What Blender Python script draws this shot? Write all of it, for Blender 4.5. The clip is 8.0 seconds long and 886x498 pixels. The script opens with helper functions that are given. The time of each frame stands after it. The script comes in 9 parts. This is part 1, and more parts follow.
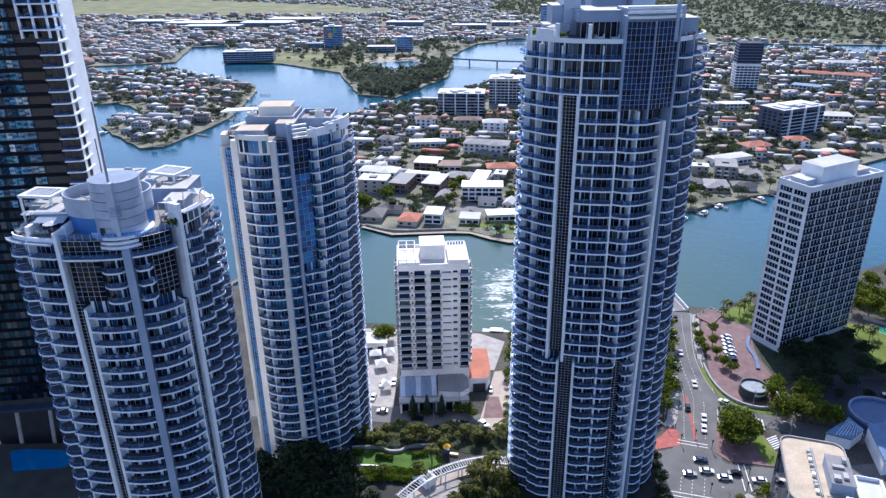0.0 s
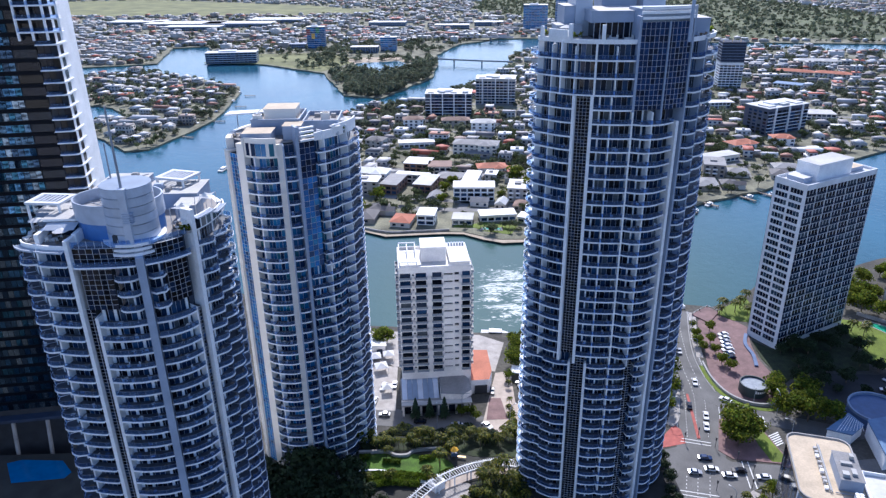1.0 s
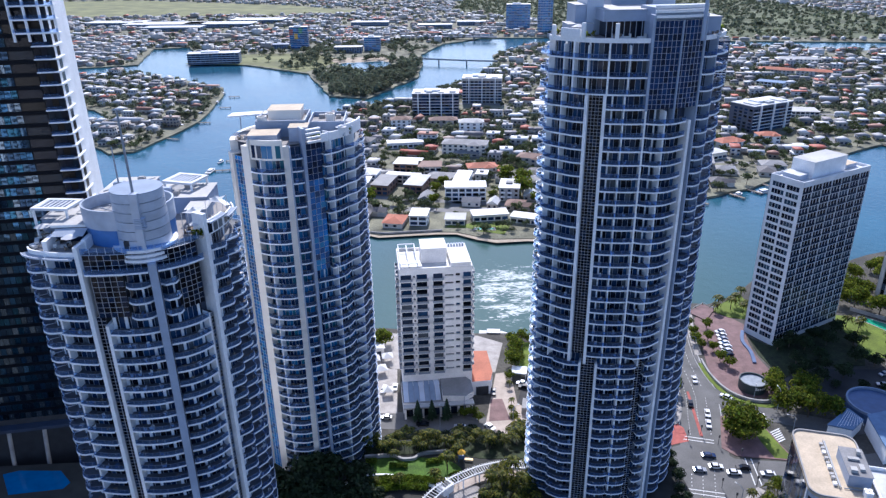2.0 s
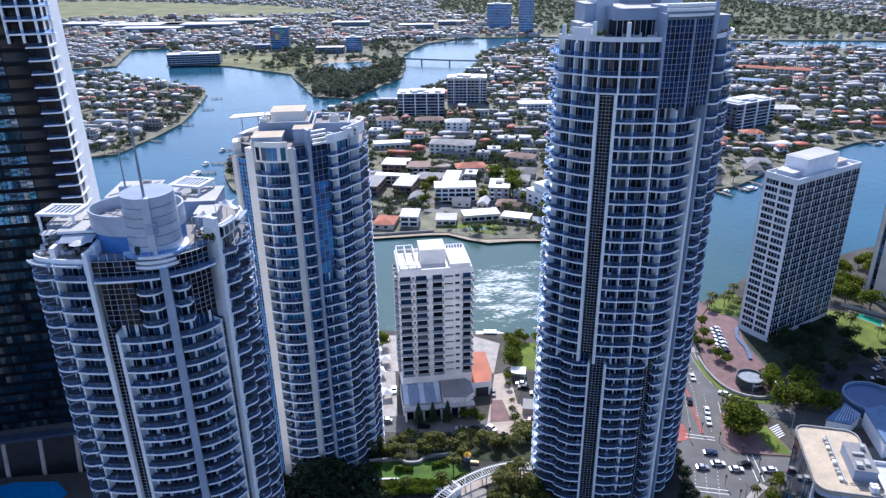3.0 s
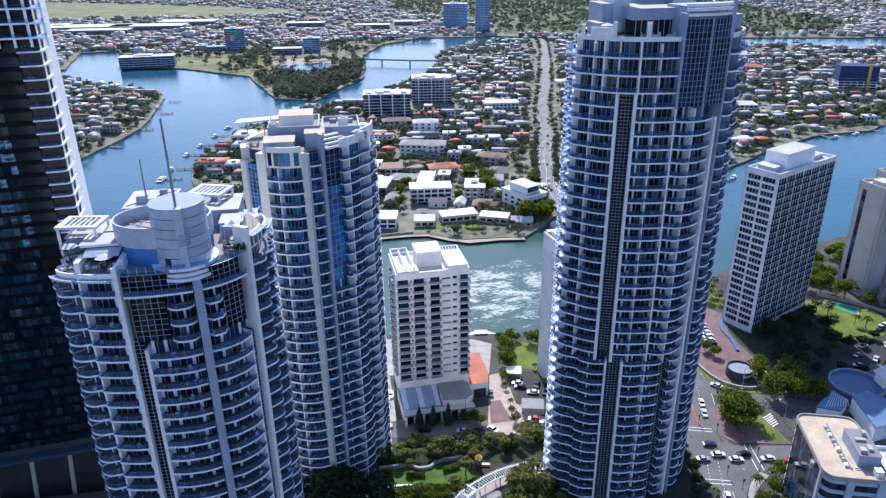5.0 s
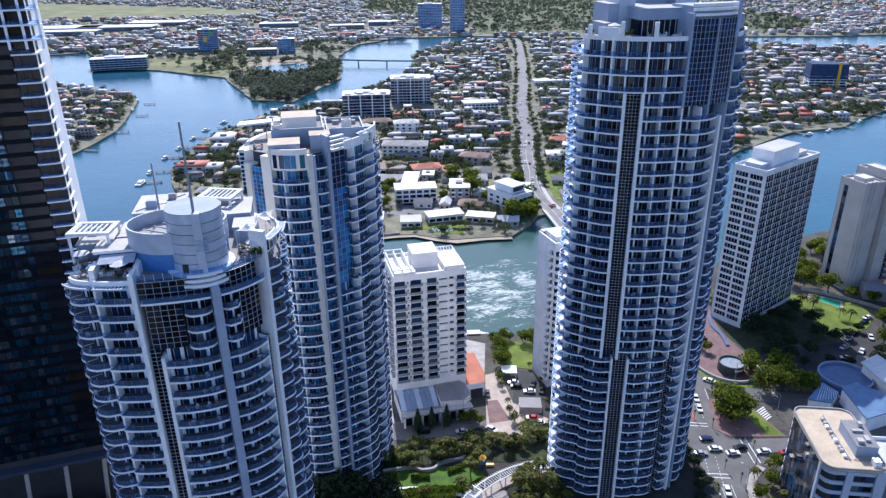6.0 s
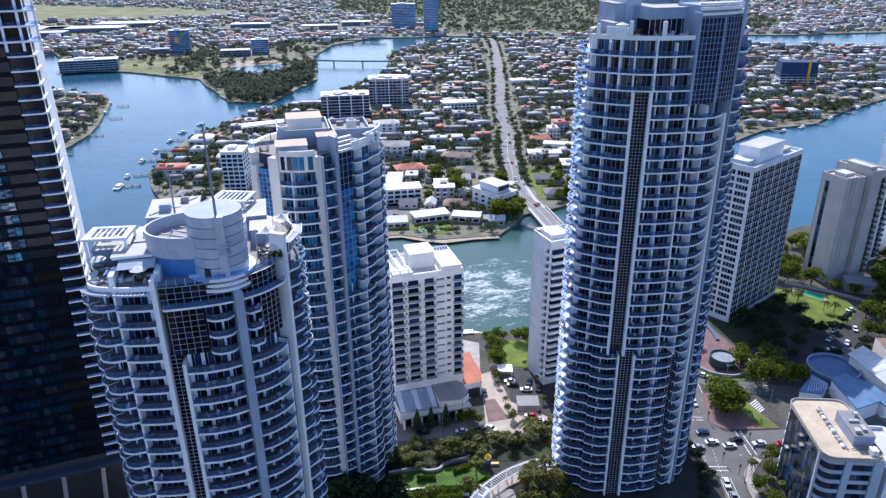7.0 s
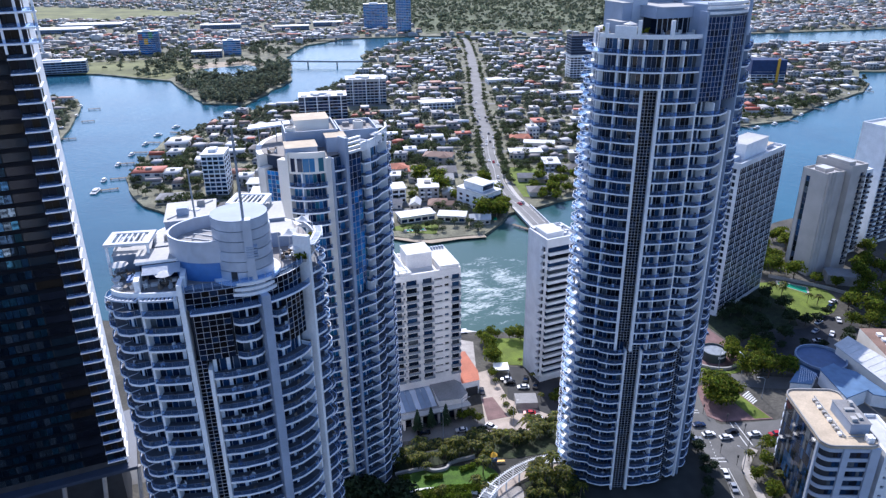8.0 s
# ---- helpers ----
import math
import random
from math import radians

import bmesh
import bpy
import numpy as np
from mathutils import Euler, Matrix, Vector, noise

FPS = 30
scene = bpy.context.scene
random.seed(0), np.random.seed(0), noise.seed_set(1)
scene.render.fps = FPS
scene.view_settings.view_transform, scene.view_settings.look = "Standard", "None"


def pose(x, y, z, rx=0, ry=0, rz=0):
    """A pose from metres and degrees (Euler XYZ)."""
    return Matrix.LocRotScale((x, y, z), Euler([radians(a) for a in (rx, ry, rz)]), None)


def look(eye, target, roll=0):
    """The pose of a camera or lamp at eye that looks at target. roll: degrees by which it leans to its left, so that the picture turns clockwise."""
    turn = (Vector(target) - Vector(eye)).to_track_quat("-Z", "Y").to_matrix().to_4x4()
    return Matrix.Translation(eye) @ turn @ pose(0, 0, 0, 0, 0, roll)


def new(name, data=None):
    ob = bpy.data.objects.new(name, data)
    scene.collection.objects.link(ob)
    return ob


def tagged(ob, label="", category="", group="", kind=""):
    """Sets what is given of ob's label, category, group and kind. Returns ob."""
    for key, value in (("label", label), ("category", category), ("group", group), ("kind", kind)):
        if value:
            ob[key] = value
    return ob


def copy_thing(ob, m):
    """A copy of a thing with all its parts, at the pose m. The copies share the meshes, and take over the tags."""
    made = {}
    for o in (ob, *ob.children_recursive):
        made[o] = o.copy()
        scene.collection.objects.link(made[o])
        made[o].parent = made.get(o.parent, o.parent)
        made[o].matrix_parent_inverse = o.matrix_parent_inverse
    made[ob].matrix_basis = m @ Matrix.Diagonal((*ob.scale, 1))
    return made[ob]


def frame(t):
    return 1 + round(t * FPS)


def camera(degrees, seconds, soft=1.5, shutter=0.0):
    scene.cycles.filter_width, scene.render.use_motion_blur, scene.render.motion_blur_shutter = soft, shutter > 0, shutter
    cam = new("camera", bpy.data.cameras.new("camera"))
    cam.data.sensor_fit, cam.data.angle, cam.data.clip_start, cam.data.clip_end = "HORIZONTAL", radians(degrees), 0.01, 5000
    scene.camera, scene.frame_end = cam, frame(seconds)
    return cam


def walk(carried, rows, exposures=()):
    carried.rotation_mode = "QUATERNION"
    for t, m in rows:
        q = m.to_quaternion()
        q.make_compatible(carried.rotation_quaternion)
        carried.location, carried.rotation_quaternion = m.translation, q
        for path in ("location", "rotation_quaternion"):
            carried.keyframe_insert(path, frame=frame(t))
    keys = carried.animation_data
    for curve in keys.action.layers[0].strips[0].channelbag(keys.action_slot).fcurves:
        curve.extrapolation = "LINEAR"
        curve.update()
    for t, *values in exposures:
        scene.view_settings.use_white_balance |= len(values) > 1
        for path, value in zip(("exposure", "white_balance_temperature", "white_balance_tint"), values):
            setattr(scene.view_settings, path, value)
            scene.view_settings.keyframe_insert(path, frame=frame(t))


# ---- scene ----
cam = camera(64.4, 8.0, soft=1.35)
METRES, EYE = 60.0, 156.7
ROWS = [
    (0.0, 0.0, 0.0, 0.0, -0.29, -23.31, 0.67),
    (0.5, -0.0573, 0.0122, 0.0018, -1.09, -23.33, 0.69),
    (1.0, -0.1134, 0.0264, 0.0023, -1.89, -23.33, 0.69),
    (1.5, -0.1682, 0.0421, 0.0017, -2.68, -23.35, 0.7),
    (3.0, -0.3277, 0.0935, -0.0028, -5.19, -23.4, 0.71),
    (3.5, -0.3842, 0.1085, -0.0028, -6.14, -23.42, 0.68),
    (4.0, -0.4429, 0.1228, -0.0022, -7.1, -23.44, 0.67),
    (4.5, -0.5026, 0.1378, -0.0006, -8.08, -23.45, 0.67),
    (6.0, -0.6877, 0.184, 0.0028, -11.4, -23.48, 0.61),
    (6.5, -0.7529, 0.2, 0.0024, -12.56, -23.48, 0.56),
    (7.0, -0.8221, 0.2163, 0.0036, -13.76, -23.5, 0.54),
    (7.5, -0.8931, 0.2331, 0.0043, -14.99, -23.51, 0.53),
    (8.0, -0.9673, 0.2509, 0.0057, -16.26, -23.53, 0.51),
]
walk(cam, [(t, pose(0, 0, EYE) @ pose(METRES * x, METRES * y, METRES * z, 90 + pitch, roll, yaw)) for t, x, y, z, yaw, pitch, roll in ROWS],
     exposures=[(0.0, 0.25, 5240, 19), (8.0, 0.25, 5240, 19)])

# ---- sky and sun ----
SUN_EL, SUN_AZ = 43.0, 3.0
world = bpy.data.worlds.new("sky")
scene.world = world
world.use_nodes = True
wn = world.node_tree.nodes
sky = wn.new("ShaderNodeTexSky")
sky.sky_type, sky.sun_disc = "NISHITA", False
sky.sun_elevation, sky.sun_rotation = radians(SUN_EL), radians(SUN_AZ)
world.node_tree.links.new(sky.outputs[0], wn["Background"].inputs[0])
wn["Background"].inputs[1].default_value = 0.142
sun = new("sun", bpy.data.lights.new("sun", "SUN"))
sun.data.energy, sun.data.angle, sun.data.color = 5.0, radians(0.5), (1.0, 0.89, 0.70)
_e, _a = radians(SUN_EL), radians(SUN_AZ)
sun.matrix_world = look((300 * math.sin(_a) * math.cos(_e), 300 * math.cos(_a) * math.cos(_e), 300 * math.sin(_e)), (0, 0, 0))


# ---- materials ----
def mat(name, base, rough=0.6, metal=0.0, var=0.12, scale=0.4, grain=0.0, grain_scale=6.0, bump=0.0, palette=None, spread=0.0, spec=0.5, alpha=1.0):
    """A painted or natural surface: broad stains and fine grain in world space. palette: colours picked by chance for each
    object and piece; spread: brightness change from piece to piece."""
    m = bpy.data.materials.new(name)
    m.use_nodes = True
    n, l = m.node_tree.nodes, m.node_tree.links
    b = n["Principled BSDF"]
    b.inputs["Roughness"].default_value, b.inputs["Metallic"].default_value = rough, metal
    b.inputs["Specular IOR Level"].default_value = spec
    b.inputs["Alpha"].default_value = alpha
    geo = n.new("ShaderNodeNewGeometry")
    col = n.new("ShaderNodeRGB")
    col.outputs[0].default_value = (*base, 1)
    out = col.outputs[0]
    if palette or spread:
        info = n.new("ShaderNodeObjectInfo")
        add = n.new("ShaderNodeMath")
        add.operation = "ADD"
        l.new(info.outputs["Random"], add.inputs[0])
        l.new(geo.outputs["Random Per Island"], add.inputs[1])
        fr = n.new("ShaderNodeMath")
        fr.operation = "FRACT"
        l.new(add.outputs[0], fr.inputs[0])
        if palette:
            ramp = n.new("ShaderNodeValToRGB")
            ramp.color_ramp.interpolation = "CONSTANT"
            els = ramp.color_ramp.elements
            while len(els) < len(palette):
                els.new(0.5)
            for i, c in enumerate(palette):
                els[i].position, els[i].color = i / len(palette), (*c, 1)
            l.new(fr.outputs[0], ramp.inputs[0])
            out = ramp.outputs[0]
        if spread:
            fr2 = n.new("ShaderNodeMath")
            fr2.operation = "MULTIPLY"
            l.new(fr.outputs[0], fr2.inputs[0])
            fr2.inputs[1].default_value = 7.31
            fr3 = n.new("ShaderNodeMath")
            fr3.operation = "FRACT"
            l.new(fr2.outputs[0], fr3.inputs[0])
            mr = n.new("ShaderNodeMapRange")
            mr.inputs["To Min"].default_value, mr.inputs["To Max"].default_value = 1 - spread, 1 + spread
            l.new(fr3.outputs[0], mr.inputs["Value"])
            mul = n.new("ShaderNodeVectorMath")
            mul.operation = "SCALE"
            l.new(out, mul.inputs[0])
            l.new(mr.outputs[0], mul.inputs["Scale"])
            out = mul.outputs[0]
    for sc, amt in ((scale, var), (grain_scale, grain)):
        if amt:
            tex = n.new("ShaderNodeTexNoise")
            tex.inputs["Scale"].default_value, tex.inputs["Detail"].default_value = sc, 3
            l.new(geo.outputs["Position"], tex.inputs["Vector"])
            mr = n.new("ShaderNodeMapRange")
            mr.inputs["From Min"].default_value, mr.inputs["From Max"].default_value = 0.3, 0.7
            mr.inputs["To Min"].default_value, mr.inputs["To Max"].default_value = 1 - amt, 1 + amt
            l.new(tex.outputs[0], mr.inputs["Value"])
            mul = n.new("ShaderNodeVectorMath")
            mul.operation = "SCALE"
            l.new(out, mul.inputs[0])
            l.new(mr.outputs[0], mul.inputs["Scale"])
            out = mul.outputs[0]
    l.new(out, b.inputs["Base Color"])
    if bump:
        tex = n.new("ShaderNodeTexNoise")
        tex.inputs["Scale"].default_value, tex.inputs["Detail"].default_value = grain_scale, 4
        l.new(geo.outputs["Position"], tex.inputs["Vector"])
        bp = n.new("ShaderNodeBump")
        bp.inputs["Strength"].default_value, bp.inputs["Distance"].default_value = bump, 0.05
        l.new(tex.outputs[0], bp.inputs["Height"])
        l.new(bp.outputs[0], b.inputs["Normal"])
    return m


def leafy(m, through_light=0.32):
    """Lets some of the light pass through the leaves."""
    n, l = m.node_tree.nodes, m.node_tree.links
    b = n["Principled BSDF"]
    tr, mix = n.new("ShaderNodeBsdfTranslucent"), n.new("ShaderNodeMixShader")
    l.new(b.inputs["Base Color"].links[0].from_socket, tr.inputs[0])
    mix.inputs[0].default_value = through_light
    l.new(b.outputs[0], mix.inputs[1])
    l.new(tr.outputs[0], mix.inputs[2])
    l.new(mix.outputs[0], n["Material Output"].inputs[0])
    return m


WHITE = mat("white_plaster", (0.88, 0.88, 0.88), 0.7, var=0.08, scale=0.25, grain=0.06, grain_scale=2.5)
SLAB = mat("slab_paint", (0.89, 0.89, 0.90), 0.65, var=0.10, scale=0.2, grain=0.06, grain_scale=3.0)
GREYWALL = mat("blue_grey_plaster", (0.33, 0.385, 0.49), 0.6, var=0.12, scale=0.2, grain=0.06)
BEIGE = mat("cream_plaster", (0.86, 0.80, 0.71), 0.75, var=0.08, scale=0.15, grain=0.05)
GLASS = mat("window_glass", (0.016, 0.04, 0.09), 0.07, var=0.25, scale=0.15, palette=[(0.010, 0.024, 0.06), (0.014, 0.036, 0.09), (0.018, 0.05, 0.125), (0.03, 0.075, 0.16), (0.010, 0.024, 0.055), (0.04, 0.06, 0.10), (0.012, 0.034, 0.085), (0.007, 0.012, 0.024), (0.005, 0.009, 0.018), (0.006, 0.014, 0.03), (0.10, 0.115, 0.13), (0.008, 0.018, 0.04), (0.005, 0.008, 0.014)], spec=0.45)
BLUEGLASS = mat("blue_glass", (0.02, 0.12, 0.28), 0.06, var=0.25, scale=0.2, palette=[(0.02, 0.15, 0.42), (0.03, 0.22, 0.56), (0.016, 0.10, 0.28), (0.04, 0.24, 0.46), (0.02, 0.17, 0.46), (0.012, 0.06, 0.16)], spec=1.0)
RIVERGLASS = mat("river_tower_glass", (0.03, 0.09, 0.18), 0.07, var=0.25, scale=0.15, palette=[(0.016, 0.045, 0.11), (0.03, 0.11, 0.24), (0.04, 0.18, 0.36), (0.04, 0.15, 0.21), (0.016, 0.04, 0.09), (0.06, 0.20, 0.40), (0.012, 0.04, 0.12), (0.008, 0.02, 0.06)], spec=0.35)
BRONZE = mat("dark_curtain_glass", (0.006, 0.009, 0.018), 0.05, var=0.2, scale=0.2, palette=[(0.004, 0.006, 0.012), (0.006, 0.012, 0.03), (0.009, 0.008, 0.008), (0.003, 0.004, 0.008), (0.012, 0.026, 0.06), (0.003, 0.004, 0.008)], spec=0.12)
GRIDFRAME = mat("curtain_grid", (0.60, 0.61, 0.64), 0.5, var=0.05)
SPANDREL = mat("black_spandrel", (0.005, 0.007, 0.012), 0.35, var=0.2, scale=0.3, spec=0.08)
NAVYGLASS = mat("navy_glass", (0.014, 0.04, 0.12), 0.06, var=0.2, scale=0.2, palette=[(0.010, 0.028, 0.085), (0.016, 0.045, 0.13), (0.006, 0.014, 0.04), (0.010, 0.03, 0.09)], spec=0.25)
FRAME = mat("window_frame", (0.52, 0.54, 0.58), 0.45, metal=0.2, var=0.05)
RAIL = mat("rail_metal", (0.26, 0.29, 0.34), 0.45, metal=0.15, var=0.05)
METAL = mat("drum_cladding", (0.47, 0.52, 0.61), 0.40, metal=0.15, var=0.10, scale=0.6, spread=0.08)
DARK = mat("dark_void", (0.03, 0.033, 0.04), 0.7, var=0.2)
CONCRETE = mat("concrete", (0.34, 0.33, 0.32), 0.85, var=0.18, scale=0.3, grain=0.12, grain_scale=5, bump=0.2)
ASPHALT = mat("asphalt", (0.125, 0.122, 0.117), 0.85, var=0.22, scale=0.12, grain=0.18, grain_scale=4, bump=0.2)
ASPHALT_OLD = mat("pale_asphalt", (0.20, 0.195, 0.19), 0.85, var=0.2, scale=0.08, grain=0.15, grain_scale=2)
DRYGRASS = mat("dry_grass", (0.17, 0.175, 0.07), 0.95, var=0.35, scale=0.02, grain=0.2, grain_scale=0.3)
WOODFLOOR = mat("woodland_grass", (0.10, 0.115, 0.055), 0.95, var=0.4, scale=0.008, grain=0.3, grain_scale=0.1)
PAVING = mat("paving", (0.42, 0.35, 0.29), 0.8, var=0.15, scale=0.3, grain=0.12, grain_scale=3)
REDPAVE = mat("red_paving", (0.18, 0.105, 0.10), 0.8, var=0.25, scale=0.3, grain=0.18, grain_scale=4)
LINE = mat("road_paint", (0.7, 0.7, 0.68), 0.7, var=0.15, scale=1.5)
GRASS = mat("lawn", (0.12, 0.165, 0.013), 0.9, var=0.3, scale=0.15, grain=0.25, grain_scale=3, bump=0.4)
GARDENLAWN = mat("garden_lawn", (0.062, 0.13, 0.008), 0.9, var=0.4, scale=0.25, grain=0.3, grain_scale=2.5, bump=0.4)
SAND = mat("sand", (0.40, 0.33, 0.24), 0.95, var=0.15, scale=0.2, grain=0.1)
SOIL = mat("suburb_ground", (0.175, 0.17, 0.115), 0.95, var=0.5, scale=0.06, grain=0.35, grain_scale=0.9)
LEAF = leafy(mat("leaves", (0.05, 0.09, 0.025), 0.8, var=0.3, scale=0.2, spread=0.55, palette=[(0.085, 0.135, 0.014), (0.14, 0.185, 0.016), (0.19, 0.215, 0.02), (0.06, 0.095, 0.014), (0.16, 0.17, 0.02)], spec=0.2), 0.6)
# leaf colour darkened so that these trees read as deep shade
SHADELEAF = leafy(mat("shade_dark_leaves", (0.022, 0.038, 0.012), 0.7, var=0.3, scale=0.3, spread=0.4, spec=0.3), 0.15)
# ground cover, coloured near black to hold the shade between plants
COVER_SHADE = mat("shade_dark_cover", (0.022, 0.032, 0.010), 0.9, var=0.5, scale=0.4, grain=0.45, grain_scale=2.0, bump=0.8)
HEDGE = leafy(mat("hedge_leaves", (0.10, 0.16, 0.012), 0.7, var=0.3, scale=0.5, spread=0.45, palette=[(0.10, 0.16, 0.012), (0.14, 0.20, 0.014), (0.07, 0.12, 0.010), (0.17, 0.21, 0.02)], spec=0.25), 0.5)
# darker copy of the asphalt, deepening the shade on yard and car park
SHADEASPHALT = mat("shade_dark_asphalt", (0.032, 0.032, 0.034), 0.85, var=0.25, scale=0.15, grain=0.15, grain_scale=4)
URBAN = mat("urban_ground", (0.075, 0.07, 0.058), 0.95, var=0.4, scale=0.08, grain=0.3, grain_scale=0.9)
GRIDWHITE = mat("weathered_white_concrete", (0.70, 0.71, 0.73), 0.75, var=0.12, scale=0.2, grain=0.08)
PALEBLUE = mat("pale_blue_cladding", (0.50, 0.55, 0.64), 0.55, var=0.10, scale=0.2, grain=0.05)
TINTRAIL = mat("tinted_rail_glass", (0.02, 0.034, 0.065), 0.25, var=0.3, scale=0.3, spec=0.25)
# leaf colour paled and greyed to stand in for distance haze
HAZELEAF = leafy(mat("hazed_far_leaves", (0.13, 0.15, 0.105), 0.9, var=0.35, scale=0.02, spread=0.4, palette=[(0.115, 0.14, 0.10), (0.14, 0.165, 0.105), (0.16, 0.185, 0.11), (0.10, 0.125, 0.10), (0.175, 0.175, 0.115)], spec=0.1), 0.5)
PALM = leafy(mat("palm_leaves", (0.10, 0.13, 0.03), 0.5, var=0.3, scale=0.3, spread=0.6, palette=[(0.10, 0.14, 0.012), (0.20, 0.21, 0.018), (0.06, 0.09, 0.010), (0.28, 0.25, 0.03), (0.03, 0.05, 0.008), (0.15, 0.15, 0.02)], spec=0.4), 0.65)
PINE = mat("pine_needles", (0.022, 0.045, 0.02), 0.8, var=0.3, scale=0.4, spread=0.4, spec=0.3)
BARK = mat("bark", (0.13, 0.10, 0.075), 0.9, var=0.3, scale=1.0, grain=0.2)
PALEPAVE = mat("pale_paving", (0.36, 0.33, 0.30), 0.8, var=0.2, scale=0.3, grain=0.14, grain_scale=2.5)
REDBRIGHT = mat("red_road_surface", (0.36, 0.09, 0.07), 0.8, var=0.2, scale=0.5, grain=0.12)
DARKGREEN = mat("dark_green_paint", (0.03, 0.05, 0.055), 0.5, var=0.15)
TANKTOP = mat("tank_cover", (0.25, 0.28, 0.32), 0.5, var=0.2, scale=0.6)
BLUEPANEL = mat("blue_wall_panel", (0.08, 0.19, 0.46), 0.5, var=0.12, scale=0.6)
BLUEPAINT = mat("blue_paint", (0.07, 0.12, 0.24), 0.5, var=0.15)
YELLOW = mat("yellow_plastic", (0.75, 0.42, 0.03), 0.45, var=0.08)
POOL = mat("pool_water", (0.04, 0.33, 0.19), 0.08, var=0.12, scale=0.5)
DECKPOOL = mat("deck_pool_water", (0.016, 0.15, 0.36), 0.08, var=0.12, scale=0.5)
ROOFBLUE = mat("blue_metal_roof", (0.10, 0.18, 0.31), 0.55, var=0.18, scale=0.3, grain=0.08)
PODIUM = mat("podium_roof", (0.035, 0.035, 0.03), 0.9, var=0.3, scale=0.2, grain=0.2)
ROOFPALE = mat("pale_grey_roof", (0.45, 0.44, 0.42), 0.7, var=0.15, scale=0.12, grain=0.08, grain_scale=1.5)
# wall colour carries the shade of recessed balconies
RECESSWALL = mat("recess_dark_wall", (0.085, 0.095, 0.13), 0.7, var=0.2, scale=0.1)
BLUEWALL = mat("blue_grey_cladding", (0.22, 0.28, 0.38), 0.6, var=0.12)
NETTING = mat("dark_netting", (0.03, 0.04, 0.07), 0.9, var=0.2, scale=0.3)
NETBLUE = mat("blue_netting", (0.03, 0.055, 0.14), 0.9, var=0.2, scale=0.3)
LAWNPAINT = mat("green_panel", (0.08, 0.28, 0.10), 0.5, var=0.1)
CARWHITE = mat("white_car_paint", (0.78, 0.78, 0.78), 0.25, var=0.03)
CARSILVER = mat("silver_car_paint", (0.45, 0.46, 0.48), 0.3, metal=0.5, var=0.03)
CARBLACK = mat("black_car_paint", (0.012, 0.012, 0.014), 0.2, var=0.05)
CARBLUE = mat("blue_car_paint", (0.02, 0.04, 0.11), 0.25, var=0.05)
CARRED = mat("red_car_paint", (0.42, 0.02, 0.03), 0.25, var=0.05)
TYRE = mat("tyre_rubber", (0.02, 0.02, 0.02), 0.8, var=0.1)
TIMBER = mat("weathered_timber", (0.20, 0.16, 0.12), 0.85, var=0.2, scale=1.0, grain=0.15)
BALFLOOR = mat("balcony_tiles", (0.095, 0.105, 0.125), 0.7, var=0.2, scale=0.4, grain=0.1)
WARMWHITE = mat("warm_white_plaster", (0.86, 0.82, 0.78), 0.75, var=0.10, scale=0.2, grain=0.06, grain_scale=2.0)
DARKRAIL = mat("dark_rail", (0.06, 0.06, 0.065), 0.5, var=0.1)
PALEWALL = mat("pale_concrete", (0.47, 0.44, 0.41), 0.8, var=0.1, scale=0.15, grain=0.06)
CREAMROOF = mat("cream_membrane", (0.54, 0.44, 0.31), 0.8, var=0.14, scale=0.25, grain=0.08, grain_scale=2.0)
TOWERGLASS = mat("mirrored_tower_glass", (0.17, 0.25, 0.36), 0.03, metal=0.92, var=0.25, scale=0.12, bump=0.05, grain_scale=0.5, palette=[(0.06, 0.11, 0.18), (0.045, 0.11, 0.21), (0.04, 0.12, 0.20), (0.15, 0.20, 0.26), (0.03, 0.055, 0.10)], spread=0.3)
CORNERGLASS = mat("black_corner_glass", (0.008, 0.010, 0.016), 0.08, var=0.3, scale=0.3, palette=[(0.006, 0.008, 0.014), (0.010, 0.013, 0.022), (0.016, 0.013, 0.010), (0.008, 0.016, 0.026)], spec=0.35)
BALRAIL = mat("balustrade_rail", (0.17, 0.20, 0.26), 0.4, metal=0.3, var=0.05)
GREYDARK = mat("dark_cladding", (0.03, 0.045, 0.08), 0.5, var=0.15)
SAILCLOTH = mat("white_canvas", (0.66, 0.65, 0.63), 0.8, var=0.06)
TERRACE = mat("terrace_paving", (0.27, 0.25, 0.235), 0.8, var=0.15, scale=0.4, grain=0.1)
ROOFWHITE = mat("pale_metal_roof", (0.56, 0.56, 0.55), 0.55, var=0.16, scale=0.1, grain=0.08, grain_scale=1.0)
ROOFGREY = mat("grey_tile_roof", (0.24, 0.235, 0.235), 0.75, var=0.18, scale=0.15, grain=0.12, grain_scale=2.0)
ROOFDARK = mat("dark_tile_roof", (0.10, 0.095, 0.10), 0.75, var=0.2, scale=0.15, grain=0.12, grain_scale=2.0)
ROOFRED = mat("terracotta_roof", (0.42, 0.14, 0.075), 0.8, var=0.2, scale=0.15, grain=0.15, grain_scale=2.0)
ROOFBROWN = mat("brown_tile_roof", (0.22, 0.135, 0.10), 0.8, var=0.2, scale=0.15, grain=0.12, grain_scale=2.0)
